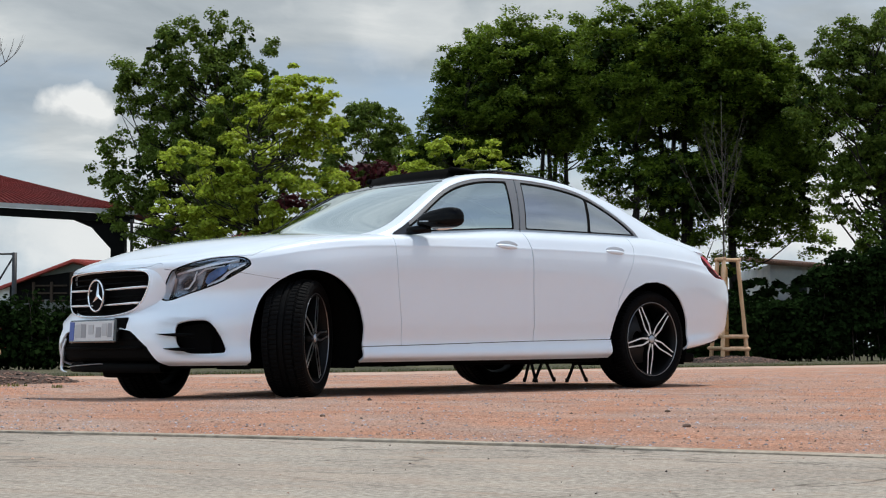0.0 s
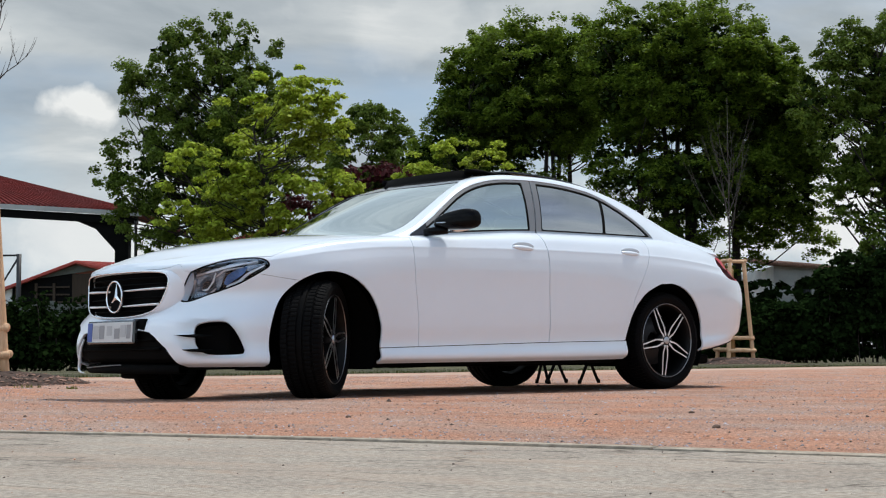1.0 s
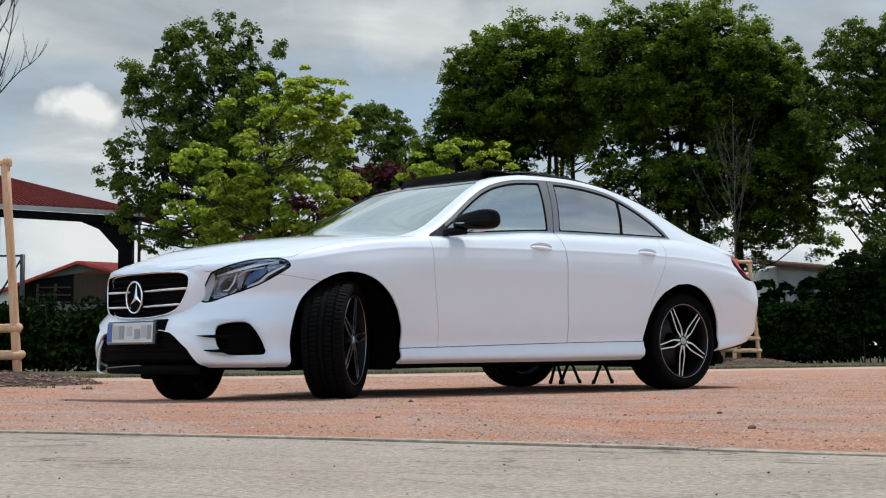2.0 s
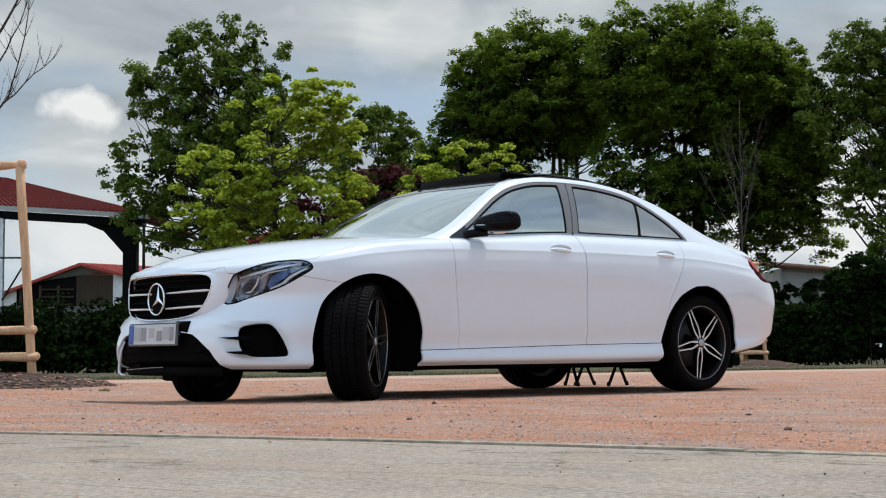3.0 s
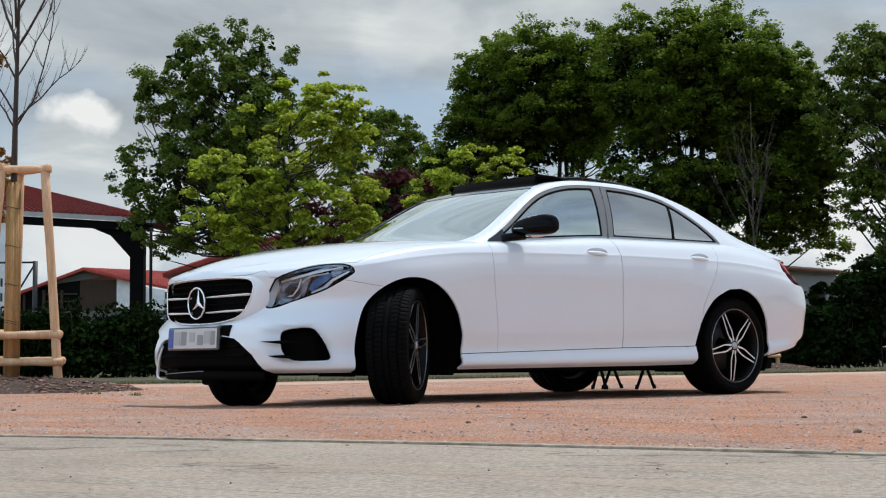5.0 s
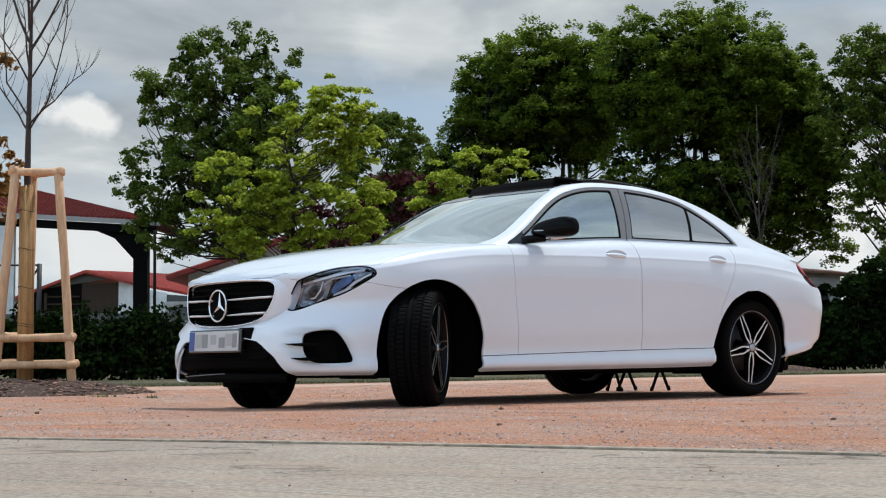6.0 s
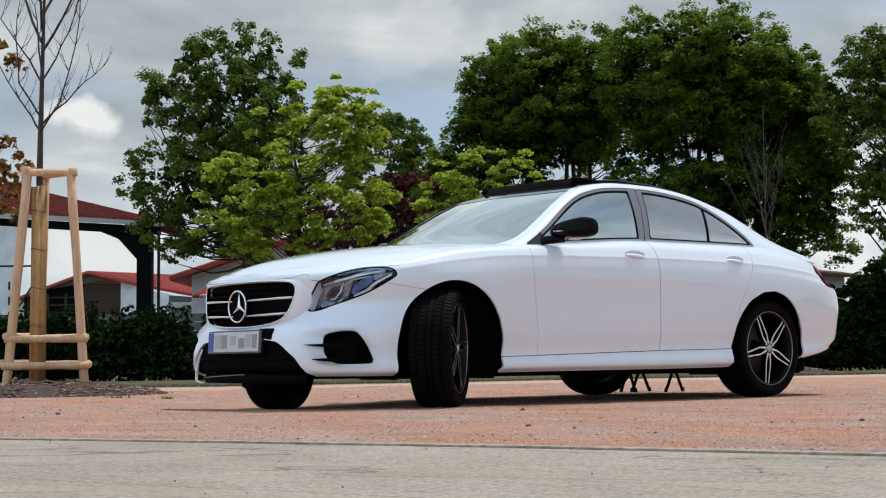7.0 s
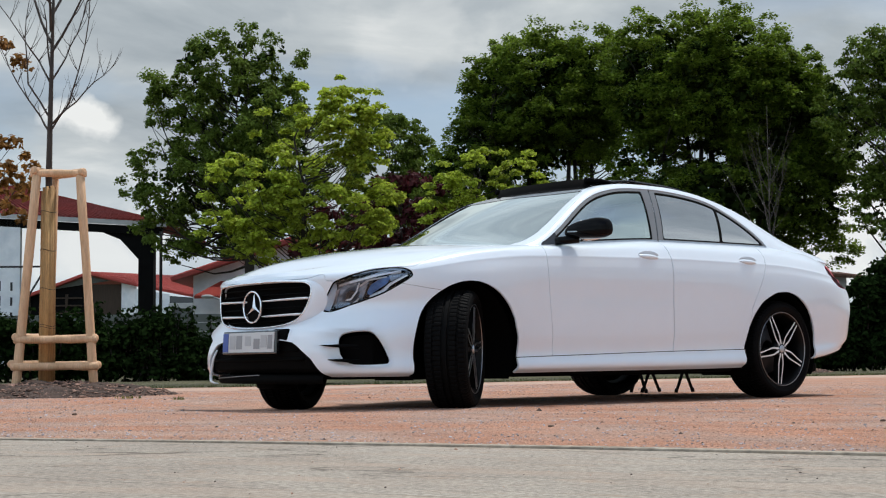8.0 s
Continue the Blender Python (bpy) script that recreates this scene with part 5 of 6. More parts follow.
DUCT = smooth_loop([(-1.19, 0.405), (-1.14, 0.430), (-1.05, 0.438), (-1.00, 0.424), (-0.955, 0.364), (-0.916, 0.285), (-0.918, 0.262), (-0.95, 0.253), (-1.085, 0.251), (-1.14, 0.262), (-1.175, 0.292), (-1.19, 0.330)], 4)
DUCT_DISH = smooth_loop([(-1.42, 0.418), (-1.273, 0.441), (-1.18, 0.455), (-1.116, 0.460), (-1.035, 0.458), (-0.965, 0.418), (-0.918, 0.355), (-0.893, 0.26), (-0.93, 0.228), (-1.08, 0.222), (-1.2, 0.235), (-1.29, 0.30), (-1.37, 0.37)], 4)
GRILLE = smooth_loop([(0, 0.724), (0.2, 0.723), (0.37, 0.716), (0.432, 0.702), (0.452, 0.665), (0.435, 0.595), (0.395, 0.525), (0.33, 0.490), (0.2, 0.470), (0, 0.464), (-0.2, 0.470), (-0.33, 0.490), (-0.395, 0.525), (-0.435, 0.595), (-0.452, 0.665), (-0.432, 0.702), (-0.37, 0.716), (-0.2, 0.723)], 4)
INTAKE = [(y * s, z) for s, side in ((1, 1), (-1, -1)) for y, z in ((0.0, 0.392), (0.30, 0.390), (0.38, 0.378), (0.425, 0.355), (0.515, 0.288), (0.56, 0.215), (0.575, 0.19), (0.58, 0.10))[::side]]

GRILLE = [(y * 1.025, z) for y, z in GRILLE]
skin = body_skin()
# dish round the side duct
dish = inside(DUCT_DISH, corner_view)(skin.a)
near = (skin.a[:, 0] > 1.6)
depth = np.clip(-dish / 0.030, 0, 1) * near * np.clip((corner_view(skin.a)[:, 0] + 1.42) / 0.24, 0, 1)
skin.a[:, :3] -= skin.a[:, 3:6] * (0.062 * depth * depth * (3 - 2 * depth))[:, None]
# raised flange round each wheel arch
for cx, r in ((1.432, 0.385), (-1.447, 0.394)):
    edge = arch_field(cx, r)(skin.a)
    band = np.clip(1.35 - edge / 0.032, 0, 1)
    skin.a[:, 1] += 0.013 * band * band * (3 - 2 * band) * np.clip((skin.a[:, 2] - 0.22) / 0.12, 0, 1) * (np.abs(skin.a[:, 1]) > 0.5)
skin = skin.cut(lambda a: -arch_field(1.432, 0.385)(a))
skin = skin.cut(lambda a: -arch_field(-1.447, 0.394)(a))
# cowl: the bonnet stops in front of the windscreen, the boot lid behind the rear screen
skin = skin.cut(lambda a: np.where((a[:, 6] > 11.05), np.minimum(1.10 - 0.40 * (a[:, 1] / 0.74) ** 2 - a[:, 0], a[:, 0] + 1.93), -1.0))


def ahead(a, x):
    return np.where(a[:, 0] > x, -1.0, 1.0)


lamp_f = inside(LAMP, corner_view)
skin, lens = skin.split(lambda a: np.maximum(lamp_f(a) - 0.009, 1.6 - a[:, 0]), 0.0)
lamp_seal, lens = lens.split(lamp_f, 0.0)
duct_f = inside(DUCT, corner_view)
skin, duct = skin.split(lambda a: np.maximum(duct_f(a), 1.6 - a[:, 0]), 0.0)
grille_f, intake_f = inside(GRILLE, front_view), inside(INTAKE, front_view)
skin, grille_hole = skin.split(lambda a: np.maximum(grille_f(a) + 0.006, 1.9 - a[:, 0]), 0.0)
skin, intake_hole = skin.split(lambda a: np.maximum(intake_f(a), 1.9 - a[:, 0]), 0.0)
SILL_LINE = curve([(1.2, 0.283), (1.0, 0.288), (0.583, 0.298), (-0.416, 0.322), (-1.024, 0.332), (-1.2, 0.335)])
skin, sill = skin.split(lambda a: np.where(np.abs(a[:, 0]) < 1.12, a[:, 2] - SILL_LINE(a[:, 0]), 1.0), 0.0022)
front_f, rear_f = inside(FRONT_DOOR, side_view), inside(REAR_DOOR, side_view)
skin, front_panel = skin.split(lambda a: np.maximum(np.maximum(front_f(a), -0.5 + 0 * a[:, 0]), a[:, 6] - 11.05), 0.0016)
skin, rear_panel = skin.split(lambda a: np.maximum(rear_f(a), a[:, 6] - 11.05), 0.0016)
TAIL = smooth_loop([(-2.095, 0.922), (-2.13, 0.938), (-2.3, 0.945), (-2.55, 0.935), (-2.7, 0.90), (-2.7, 0.80), (-2.4, 0.775), (-2.19, 0.783), (-2.128, 0.83), (-2.090, 0.885)], 3)
tail_f = inside(TAIL, side_view)
skin, tail_lens = skin.split(lambda a: np.maximum(tail_f(a), a[:, 0] + 2.0), 0.002)
# bonnet
hood_edge = curve([(-1.8, 0.730), (-1.42, 0.731), (-1.350, 0.737), (-1.295, 0.752), (-1.276, 0.748), (-1.262, 0.716), (-1.205, 0.713), (-1.116, 0.749), (-0.986, 0.781), (-0.872, 0.790), (-0.70, 0.80)])
hood_side = curve([(2.4, 8.8), (1.85, 8.9), (1.75, 9.2), (1.6, 9.8), (1.3, 10.4), (0.9, 10.6), (0.5, 10.7)])
skin, hood = skin.split(lambda a: np.where(a[:, 0] > 1.78, hood_edge(corner_view(a)[:, 0]) - a[:, 2], np.where(a[:, 0] > 0.6, 0.1 * (hood_side(a[:, 0]) - a[:, 6]), 1.0)), 0.0016)
# front bumper parts from the wing behind the lamp
skin, bumper = skin.split(lambda a: np.where(a[:, 0] > 1.2, np.where(a[:, 0] > 1.86, -1.0, a[:, 2] - 0.690 - 0.16 * (a[:, 0] - 1.80)), 1.0), 0.0009)
# boot lid
skin, boot = skin.split(lambda a: np.where(a[:, 0] < -1.6, np.maximum(a[:, 1] - 0.70, 0.80 - a[:, 2]), 1.0), 0.002)
# sill lip and lower body lines
skin, low_skin = skin.split(lambda a: np.where(a[:, 0] < -1.75, a[:, 2] - (0.255 - 0.17 * (a[:, 0] + 1.8)), 1.0), 0.0)


def both(s, name, mat, parent, label="", rim=0.012):
    return s.plus(s.flipped()).object(name, mat, parent, label, rim)




def pieces(s):
    """The connected pieces of a skin."""
    root = list(range(len(s.a)))

    def find(i):
        while root[i] != i:
            root[i] = root[root[i]]
            i = root[i]
        return i
    for q in s.faces:
        for i in q[1:]:
            root[find(i)] = find(q[0])
    groups = {}
    for q in s.faces:
        groups.setdefault(find(q[0]), []).append(q)
    out = []
    for faces in groups.values():
        used = sorted({i for q in faces for i in q})
        index = {i: k for k, i in enumerate(used)}
        out.append(Skin(s.a[used], [tuple(index[i] for i in q) for q in faces]))
    return out


for panel in pieces(skin):
    x = panel.a[:, 0].mean()
    if len(panel.faces) < 12:
        continue
    name = "front_wing" if x > 0.6 else "rear_quarter" if x < -0.6 else "door_frame"
    for flip in (False, True):
        (panel.flipped() if flip else panel).object(name, PAINT, car, "glossy white painted bodywork")
both(hood, "bonnet", PAINT, car)
for flip in (False, True):
    (sill.flipped() if flip else sill).object("sill", PAINT, car, "white side sill")
both(bumper, "front_bumper", PAINT, car, "white front bumper")
both(boot, "boot_lid", PAINT, car)
both(low_skin, "rear_valance", MATT_BLACK, car, "matt black lower rear bumper")

cabin = cabin_skin()
# glass outlines seen from the side, then above
DLO = smooth_loop([(0.735, 0.972), (0.66, 1.010), (0.52, 1.090), (0.40, 1.168), (0.27, 1.250), (0.15, 1.310), (0.02, 1.352), (-0.15, 1.385), (-0.38, 1.399), (-0.62, 1.397), (-0.85, 1.378), (-1.03, 1.343), (-1.17, 1.285), (-1.31, 1.198), (-1.41, 1.112), (-1.455, 1.052), (-1.44, 1.036), (-1.35, 1.034), (-0.78, 1.030), (-0.235, 1.022), (0.32, 0.985), (0.69, 0.958)], 3)
dlo_f = inside(DLO, side_view)


def side_only(a):
    return a[:, 6] - 0.50      # the roof and screens lie above this


cabin, dlo = cabin.split(lambda a: np.maximum(dlo_f(a), side_only(a)), 0.0)
# windscreen and rear screen
shield_f = lambda a: np.maximum(np.maximum(0.485 - a[:, 6], (0.22 - 0.10 * (a[:, 1] / 0.6) ** 2) - a[:, 0]), a[:, 0] - 2)
cabin, shield = cabin.split(lambda a: np.maximum(shield_f(a), (a[:, 1] - (RAIL_Y(a[:, 0]) - 0.030))), 0.0015)
cabin, rear_shield = cabin.split(lambda a: np.maximum(np.maximum(0.5 - a[:, 6], a[:, 0] + 1.12 - 0.1 * (a[:, 1] / 0.6) ** 2), a[:, 1] - (RAIL_Y(a[:, 0]) - 0.07)), 0.0015)
cabin, roof_glass = cabin.split(lambda a: np.maximum(np.maximum(0.5 - a[:, 6], a[:, 1] - (RAIL_Y(a[:, 0]) - 0.075)), np.maximum(a[:, 0] - 0.3, -1.15 - a[:, 0])), 0.0015)
cabin = cabin.cut(lambda a: a[:, 0] - (1.15 - 0.22 * (a[:, 1] / 0.74) ** 2))
both(cabin, "roof_frame", PAINT, car, "white pillars and roof rails")
shield_top = lambda a: 0.236 - 0.10 * (a[:, 1] / 0.6) ** 2 - a[:, 0]
for flip, width in ((False, 0.042), (True, 0.150)):
    edge, pane = shield.split(lambda a: np.maximum(a[:, 1] - (RAIL_Y(a[:, 0]) - width), shield_top(a)), 0.0)
    turn = (lambda k: k.flipped()) if flip else (lambda k: k)
    turn(pane).object("windscreen", GLASS_SHIELD, car, "pale green reflecting windscreen", 0.005)
    turn(edge).object("windscreen_border", MATT_BLACK, car, "black border of the windscreen", 0.005)
both(rear_shield, "rear_screen", GLASS_DARK, car, "", 0.005)
both(roof_glass.cut(lambda a: -0.03 - a[:, 0]), "roof_header", GLOSS_BLACK, car, "black glass strip above the windscreen")
both(roof_glass.cut(lambda a: a[:, 0] + 0.55), "roof_glass", GLOSS_BLACK, car, "black glass roof behind the open sunroof")

# windows: glass panes inside a dark frame; the frame divides between the doors
def line(p, q):
    """Signed side of a line in the side view: negative towards the front."""
    (x0, z0), (x1, z1) = p, q
    return lambda a: (x0 + (x1 - x0) * (a[:, 2] - z0) / (z1 - z0)) - a[:, 0]


split_l = line((-0.315, 1.03), (-0.450, 1.40))
front_back = line((-0.255, 1.03), (-0.352, 1.37))
rear_front = line((-0.375, 1.03), (-0.500, 1.37))
quarter_f = line((-0.955, 1.035), (-1.085, 1.345))
quarter_b = line((-0.975, 1.035), (-1.105, 1.345))
SEAL = 0.030
inner = lambda a: dlo_f(a) + SEAL
belt_f = lambda a: BELT_Z(a[:, 0]) + 0.016 - a[:, 2]
front_pane_f = lambda a: np.maximum(np.maximum(np.maximum(inner(a), front_back(a)), belt_f(a)), a[:, 0] - 0.60 + 0.25 * (a[:, 2] - 0.97))
rear_pane_f = lambda a: np.maximum(np.maximum(inner(a), -rear_front(a)), np.maximum(quarter_f(a), belt_f(a)))
quarter_pane_f = lambda a: np.maximum(np.maximum(inner(a), -quarter_b(a)), belt_f(a))
dlo = dlo.moved(-0.004)
frame_skin, front_pane = dlo.split(front_pane_f, 0.0)
frame_skin, rear_pane = frame_skin.split(rear_pane_f, 0.0)
frame_skin, quarter_pane = frame_skin.split(quarter_pane_f, 0.0)
frame_skin, front_seal = frame_skin.split(lambda a: front_pane_f(a) - 0.010, 0.0)
frame_skin, rear_seal = frame_skin.split(lambda a: np.minimum(rear_pane_f(a), quarter_pane_f(a)) - 0.010, 0.0)
rear_frame, front_frame = frame_skin.split(split_l, 0.005)
front_frame, mirror_sail = front_frame.split(lambda a: 0.60 - 0.25 * (a[:, 2] - 0.97) - a[:, 0], 0.0)
front_frame, front_strip = front_frame.split(lambda a: -belt_f(a), 0.0)
rear_frame, rear_strip = rear_frame.split(lambda a: -belt_f(a), 0.0)


def make_door(flip, name, panel, pieces):
    turn = (lambda s: s.flipped()) if flip else (lambda s: s)
    d = turn(panel).object(name, PAINT, car, "", 0.014)
    for pname, s, mat, label, push in pieces:
        turn(s.moved(push)).object(pname, mat, d, label, 0.006)
    return d


doors = []
for flip in (False, True):
    fd = make_door(flip, "front_door", front_panel, [("window_frame", front_frame, PILLAR, "glossy dark window surround", 0.0), ("mirror_sail", mirror_sail, GLOSS_BLACK, "black mirror base panel", 0.0), ("belt_strip", front_strip, LAMP_SILVER, "dull silver belt strip", 0.003), ("window_seal", front_seal, MATT_BLACK, "black rubber window seal", -0.002), ("window_pane", front_pane, GLASS_FRONT, "reflecting green-tinted glass", -0.006)])
    rd = make_door(flip, "rear_door", rear_panel, [("window_frame", rear_frame, PILLAR, "glossy dark window surround", 0.0), ("belt_strip", rear_strip, LAMP_SILVER, "dull silver belt strip", 0.003), ("window_seal", rear_seal, MATT_BLACK, "black rubber window seal", -0.002), ("window_pane", rear_pane, GLASS_DARK, "dark privacy glass", -0.006), ("quarter_pane", quarter_pane, GLASS_DARK, "dark privacy glass", -0.006)])
    doors.append((fd, rd, flip))


def handle(parent, x, z, flip):
    s = -1 if flip else 1
    bm = bmesh.new()
    bmesh.ops.create_uvsphere(bm, u_segments=24, v_segments=12, radius=1.0)
    for v in bm.verts:
        px, py, pz = v.co
        v.co = (x + 0.100 * px, s * (0.898 + 0.018 * py + 0.010 * (1 - px * px)), z - 0.004 + 0.016 * pz + 0.004 * px)
    part("handle", bm, PAINT, parent, "white pull handle")
    bm = bmesh.new()
    bmesh.ops.create_uvsphere(bm, u_segments=24, v_segments=12, radius=1.0)
    for v in bm.verts:
        px, py, pz = v.co
        v.co = (x - 0.004 + 0.098 * px, s * (0.8985 + 0.007 * py), z + 0.002 + 0.032 * pz)
    part("handle_bowl", bm, BOWL, parent, "bright curved handle recess")


for fd, rd, flip in doors:
    handle(fd, -0.098, 0.921, flip)
    handle(rd, -1.100, 0.925, flip)

# black inner shell: floor, wheel arch liners, bulkheads and door backing
bm = bmesh.new()
add_box(bm, -2.25, 2.05, -0.62, 0.62, 0.17, 0.24, 0.02)
add_box(bm, -1.02, 1.02, -0.82, 0.82, 0.185, 0.25, 0.02)
part("underbody", bm, MATT_BLACK, car, "black underbody")
for b in ((-1.0, 0.95, 0.81, 0.85, 0.24, 0.93), (-1.0, 0.95, -0.85, -0.81, 0.24, 0.93), (0.95, 1.0, -0.84, 0.84, 0.22, 0.90), (-2.0, -1.95, -0.75, 0.75, 0.4, 0.95),
          (1.90, 1.95, -0.70, 0.70, 0.24, 0.72), (-1.95, -0.98, -0.58, 0.58, 0.90, 0.94), (0.95, 1.95, -0.5, 0.5, 0.66, 0.70)):
    part("inner_panel", box(*b), MATT_BLACK, car, "", False)


def liner(cx, r, s):
    bm = bmesh.new()
    rings = []
    for y in (s * (0.845 if cx > 0 else 0.885), s * 0.50):
        rings.append([bm.verts.new((cx + r * math.cos(a), y, 0.335 + r * math.sin(a))) for a in [math.pi * k / 28 for k in range(-4, 33)]])
    for k in range(36):
        bm.faces.new((rings[0][k], rings[0][k + 1], rings[1][k + 1], rings[1][k]))
    bm.faces.new(rings[1])
    return part("arch_liner", bm, MATT_BLACK, car, "black wheel arch liner")


for s in (-1, 1):
    liner(1.432, 0.398, s)
    liner(-1.447, 0.405, s)

# ---- wheels ----


def lathe(profile, seg=72):
    """Turns (radius, y) pairs round the axle."""
    bm = bmesh.new()
    rings = [[bm.verts.new((r * math.cos(2 * math.pi * k / seg), y, r * math.sin(2 * math.pi * k / seg))) for k in range(seg)] for r, y in profile]
    for a, b in zip(rings, rings[1:]):
        for k in range(seg):
            bm.faces.new((a[k], a[(k + 1) % seg], b[(k + 1) % seg], b[k]))
    return bm


def tyre_mesh(width):
    """A tyre with four grooves round the tread and sipes across its ribs."""
    h, R, seg = width / 2, 0.336, 300
    ribs = [(-h + 0.012, R - 0.010), (-h * 0.62, R - 0.001), (-h * 0.60, R - 0.009), (-h * 0.52, R - 0.009), (-h * 0.50, R), (-h * 0.20, R), (-h * 0.185, R - 0.009), (-h * 0.10, R - 0.009), (-h * 0.085, R),
            (h * 0.085, R), (h * 0.10, R - 0.009), (h * 0.185, R - 0.009), (h * 0.20, R), (h * 0.50, R), (h * 0.52, R - 0.009), (h * 0.60, R - 0.009), (h * 0.62, R - 0.001), (h - 0.012, R - 0.010)]
    prof = [(0.246, -h + 0.022), (0.262, -h + 0.006), (0.29, -h - 0.004), (0.312, -h + 0.001)] + [(r, y) for y, r in ribs] + [(0.312, h - 0.001), (0.29, h + 0.004), (0.262, h - 0.006), (0.246, h - 0.022)]
    bm = bmesh.new()
    rings = []
    for j, (r, y) in enumerate(prof):
        ring = []
        for k in range(seg):
            a = 2 * math.pi * k / seg
            rr = r
            tread = 4 <= j < len(prof) - 4
            if tread and r > R - 0.0105:
                shoulder = abs(y) > h * 0.6
                if (k % 4 == 0 and shoulder) or (k % 4 == 2 and not shoulder and abs(y) > h * 0.19):
                    rr -= 0.0045
            ring.append(bm.verts.new((rr * math.cos(a), y, rr * math.sin(a))))
        rings.append(ring)
    for a, b in zip(rings, rings[1:]):
        for k in range(seg):
            bm.faces.new((a[k], a[(k + 1) % seg], b[(k + 1) % seg], b[k]))
    return bm


def prism(bm, outline_pts, y0, y1, place):
    """A bar of flat outline (radial, tangential) between two depths, turned by place."""
    f = [bm.verts.new(place @ Vector((r, y1, t))) for r, t in outline_pts]
    g = [bm.verts.new(place @ Vector((r, y0, t))) for r, t in outline_pts]
    top = bm.faces.new(f)
    for i in range(len(f)):
        bm.faces.new((f[i], g[i], g[(i + 1) % len(f)], f[(i + 1) % len(f)]))
    return top


def wheel(m, width, spin=0.0, side=1):
    w = empty("wheel", m)
    w.parent = car
    face = width / 2 - 0.012
    part("tyre", tyre_mesh(width), RUBBER, w, "black low-profile tyre with grooved tread", False)
    rim = part("rim", lathe([(0.240, -width / 2 + 0.03), (0.236, -0.03), (0.222, 0.0), (0.222, face - 0.05), (0.236, face - 0.02), (0.243, face - 0.002), (0.2555, face + 0.004), (0.2555, face - 0.012)], 96), BLACK_ALLOY, w, "black alloy rim")
    part("rim_lip", lathe([(0.2500, face + 0.001), (0.2508, face + 0.005), (0.2535, face + 0.006), (0.2545, face + 0.001)], 96), LIP, rim, "bright machined rim edge")
    part("barrel_back", lathe([(0.0, -0.045), (0.222, -0.045)], 48), MATT_BLACK, rim)
    for k in range(5):
        turn = pose(0, 0, 0, 0, -(k * 72 + spin), 0)
        # twin spoke: two machined arms that join at the hub
        for s in (-1, 1):
            bm = bmesh.new()
            arm = [(0.030, 0.003 * s), (0.052, 0.006 * s), (0.068, 0.0125 * s), (0.100, 0.0185 * s), (0.15, 0.0165 * s), (0.20, 0.0125 * s), (0.2455, 0.0105 * s), (0.2455, 0.0195 * s), (0.20, 0.0215 * s), (0.15, 0.0255 * s), (0.105, 0.0290 * s), (0.075, 0.0255 * s), (0.050, 0.0190 * s), (0.032, 0.0180 * s)]
            arm = arm if s > 0 else arm[::-1]
            prism(bm, arm, face - 0.045, face - 0.006, turn)
            spoke = part("spoke", bm, BLACK_ALLOY, w, "", False)
            bm = bmesh.new()
            mid = [((r - 0.15) * 0.985 + 0.15, t) for r, t in arm]
            prism(bm, [(r, t * 0.99) for r, t in mid], face - 0.0065, face - 0.003, turn)
            bm.verts.ensure_lookup_table()
            part("machined_face", bm, MACHINED, spoke, "bright machined spoke face", False)
    hub = part("hub", lathe([(0.0, face - 0.004), (0.034, face - 0.004), (0.058, face - 0.012), (0.066, face - 0.03), (0.066, face - 0.05)], 40), BLACK_ALLOY, w)
    part("hub_cap", lathe([(0.0, face + 0.004), (0.018, face + 0.003), (0.025, face), (0.027, face - 0.005)], 40), LAMP_SILVER, hub, "silver hub cap")
    part("brake_disc", lathe([(0.06, -0.005), (0.165, -0.005), (0.165, -0.03), (0.06, -0.03)], 56), STEEL, w)
    for k in range(5):
        a = radians(k * 72 + spin + 36)
        bm = bmesh.new()
        bmesh.ops.create_cone(bm, cap_ends=True, segments=6, radius1=0.010, radius2=0.009, depth=0.012, matrix=Matrix.Translation((0.047 * math.cos(a), face - 0.01, 0.047 * math.sin(a))) @ pose(0, 0, 0, 90, 0, 0))
        part("wheel_bolt", bm, STEEL, hub)
    return w


wheel(pose(-1.485, 0.762, 0.336), 0.265, 62)
wheel(pose(-1.463, -0.762, 0.336, 0, 0, 180), 0.265, 40)
wheel(pose(1.444, 0.802, 0.336, 0, 0, 38), 0.238, 30)
wheel(pose(1.463, -0.780, 0.300, 0, 0, 211), 0.250, 20)

# ---- front of the car ----
GX = curve([(0.0, 2.268), (0.15, 2.262), (0.30, 2.248), (0.40, 2.228), (0.46, 2.205), (0.6, 2.14)])


def grille_x(y, z):
    return float(GX(abs(y))) + 0.12 * (0.59 - z) * 0.35


def front_loop(points, push):
    return [Vector((grille_x(y, z) + push, y, z)) for y, z in points]


def loop_tube(points, r, sides=8, squash=1.0):
    bm = bmesh.new()
    pts = list(points) + [points[0]]
    add_tube(bm, pts, r, sides, False)
    return bm


grille = empty("grille")
grille.parent = car
part("grille_surround", loop_tube(front_loop(GRILLE, 0.006), 0.0046, 8), CHROME, grille, "slim chrome surround")
collar_rows = []
for grow_by, push in ((1.0, 0.006), (1.025, 0.002), (1.06, -0.014), (1.11, -0.048), (1.18, -0.110)):
    collar_rows.append([Vector((grille_x(y, z) + push, y * grow_by, 0.594 + (z - 0.594) * grow_by)) for y, z in GRILLE])
bm = bmesh.new()
rows = [[bm.verts.new(p) for p in r] for r in collar_rows]
for p, q in zip(rows, rows[1:]):
    for i in range(len(p)):
        bm.faces.new((p[i], p[(i + 1) % len(p)], q[(i + 1) % len(p)], q[i]))
bmesh.ops.recalc_face_normals(bm, faces=bm.faces)
part("grille_collar", bm, PAINT, grille, "white bodywork around the grille")
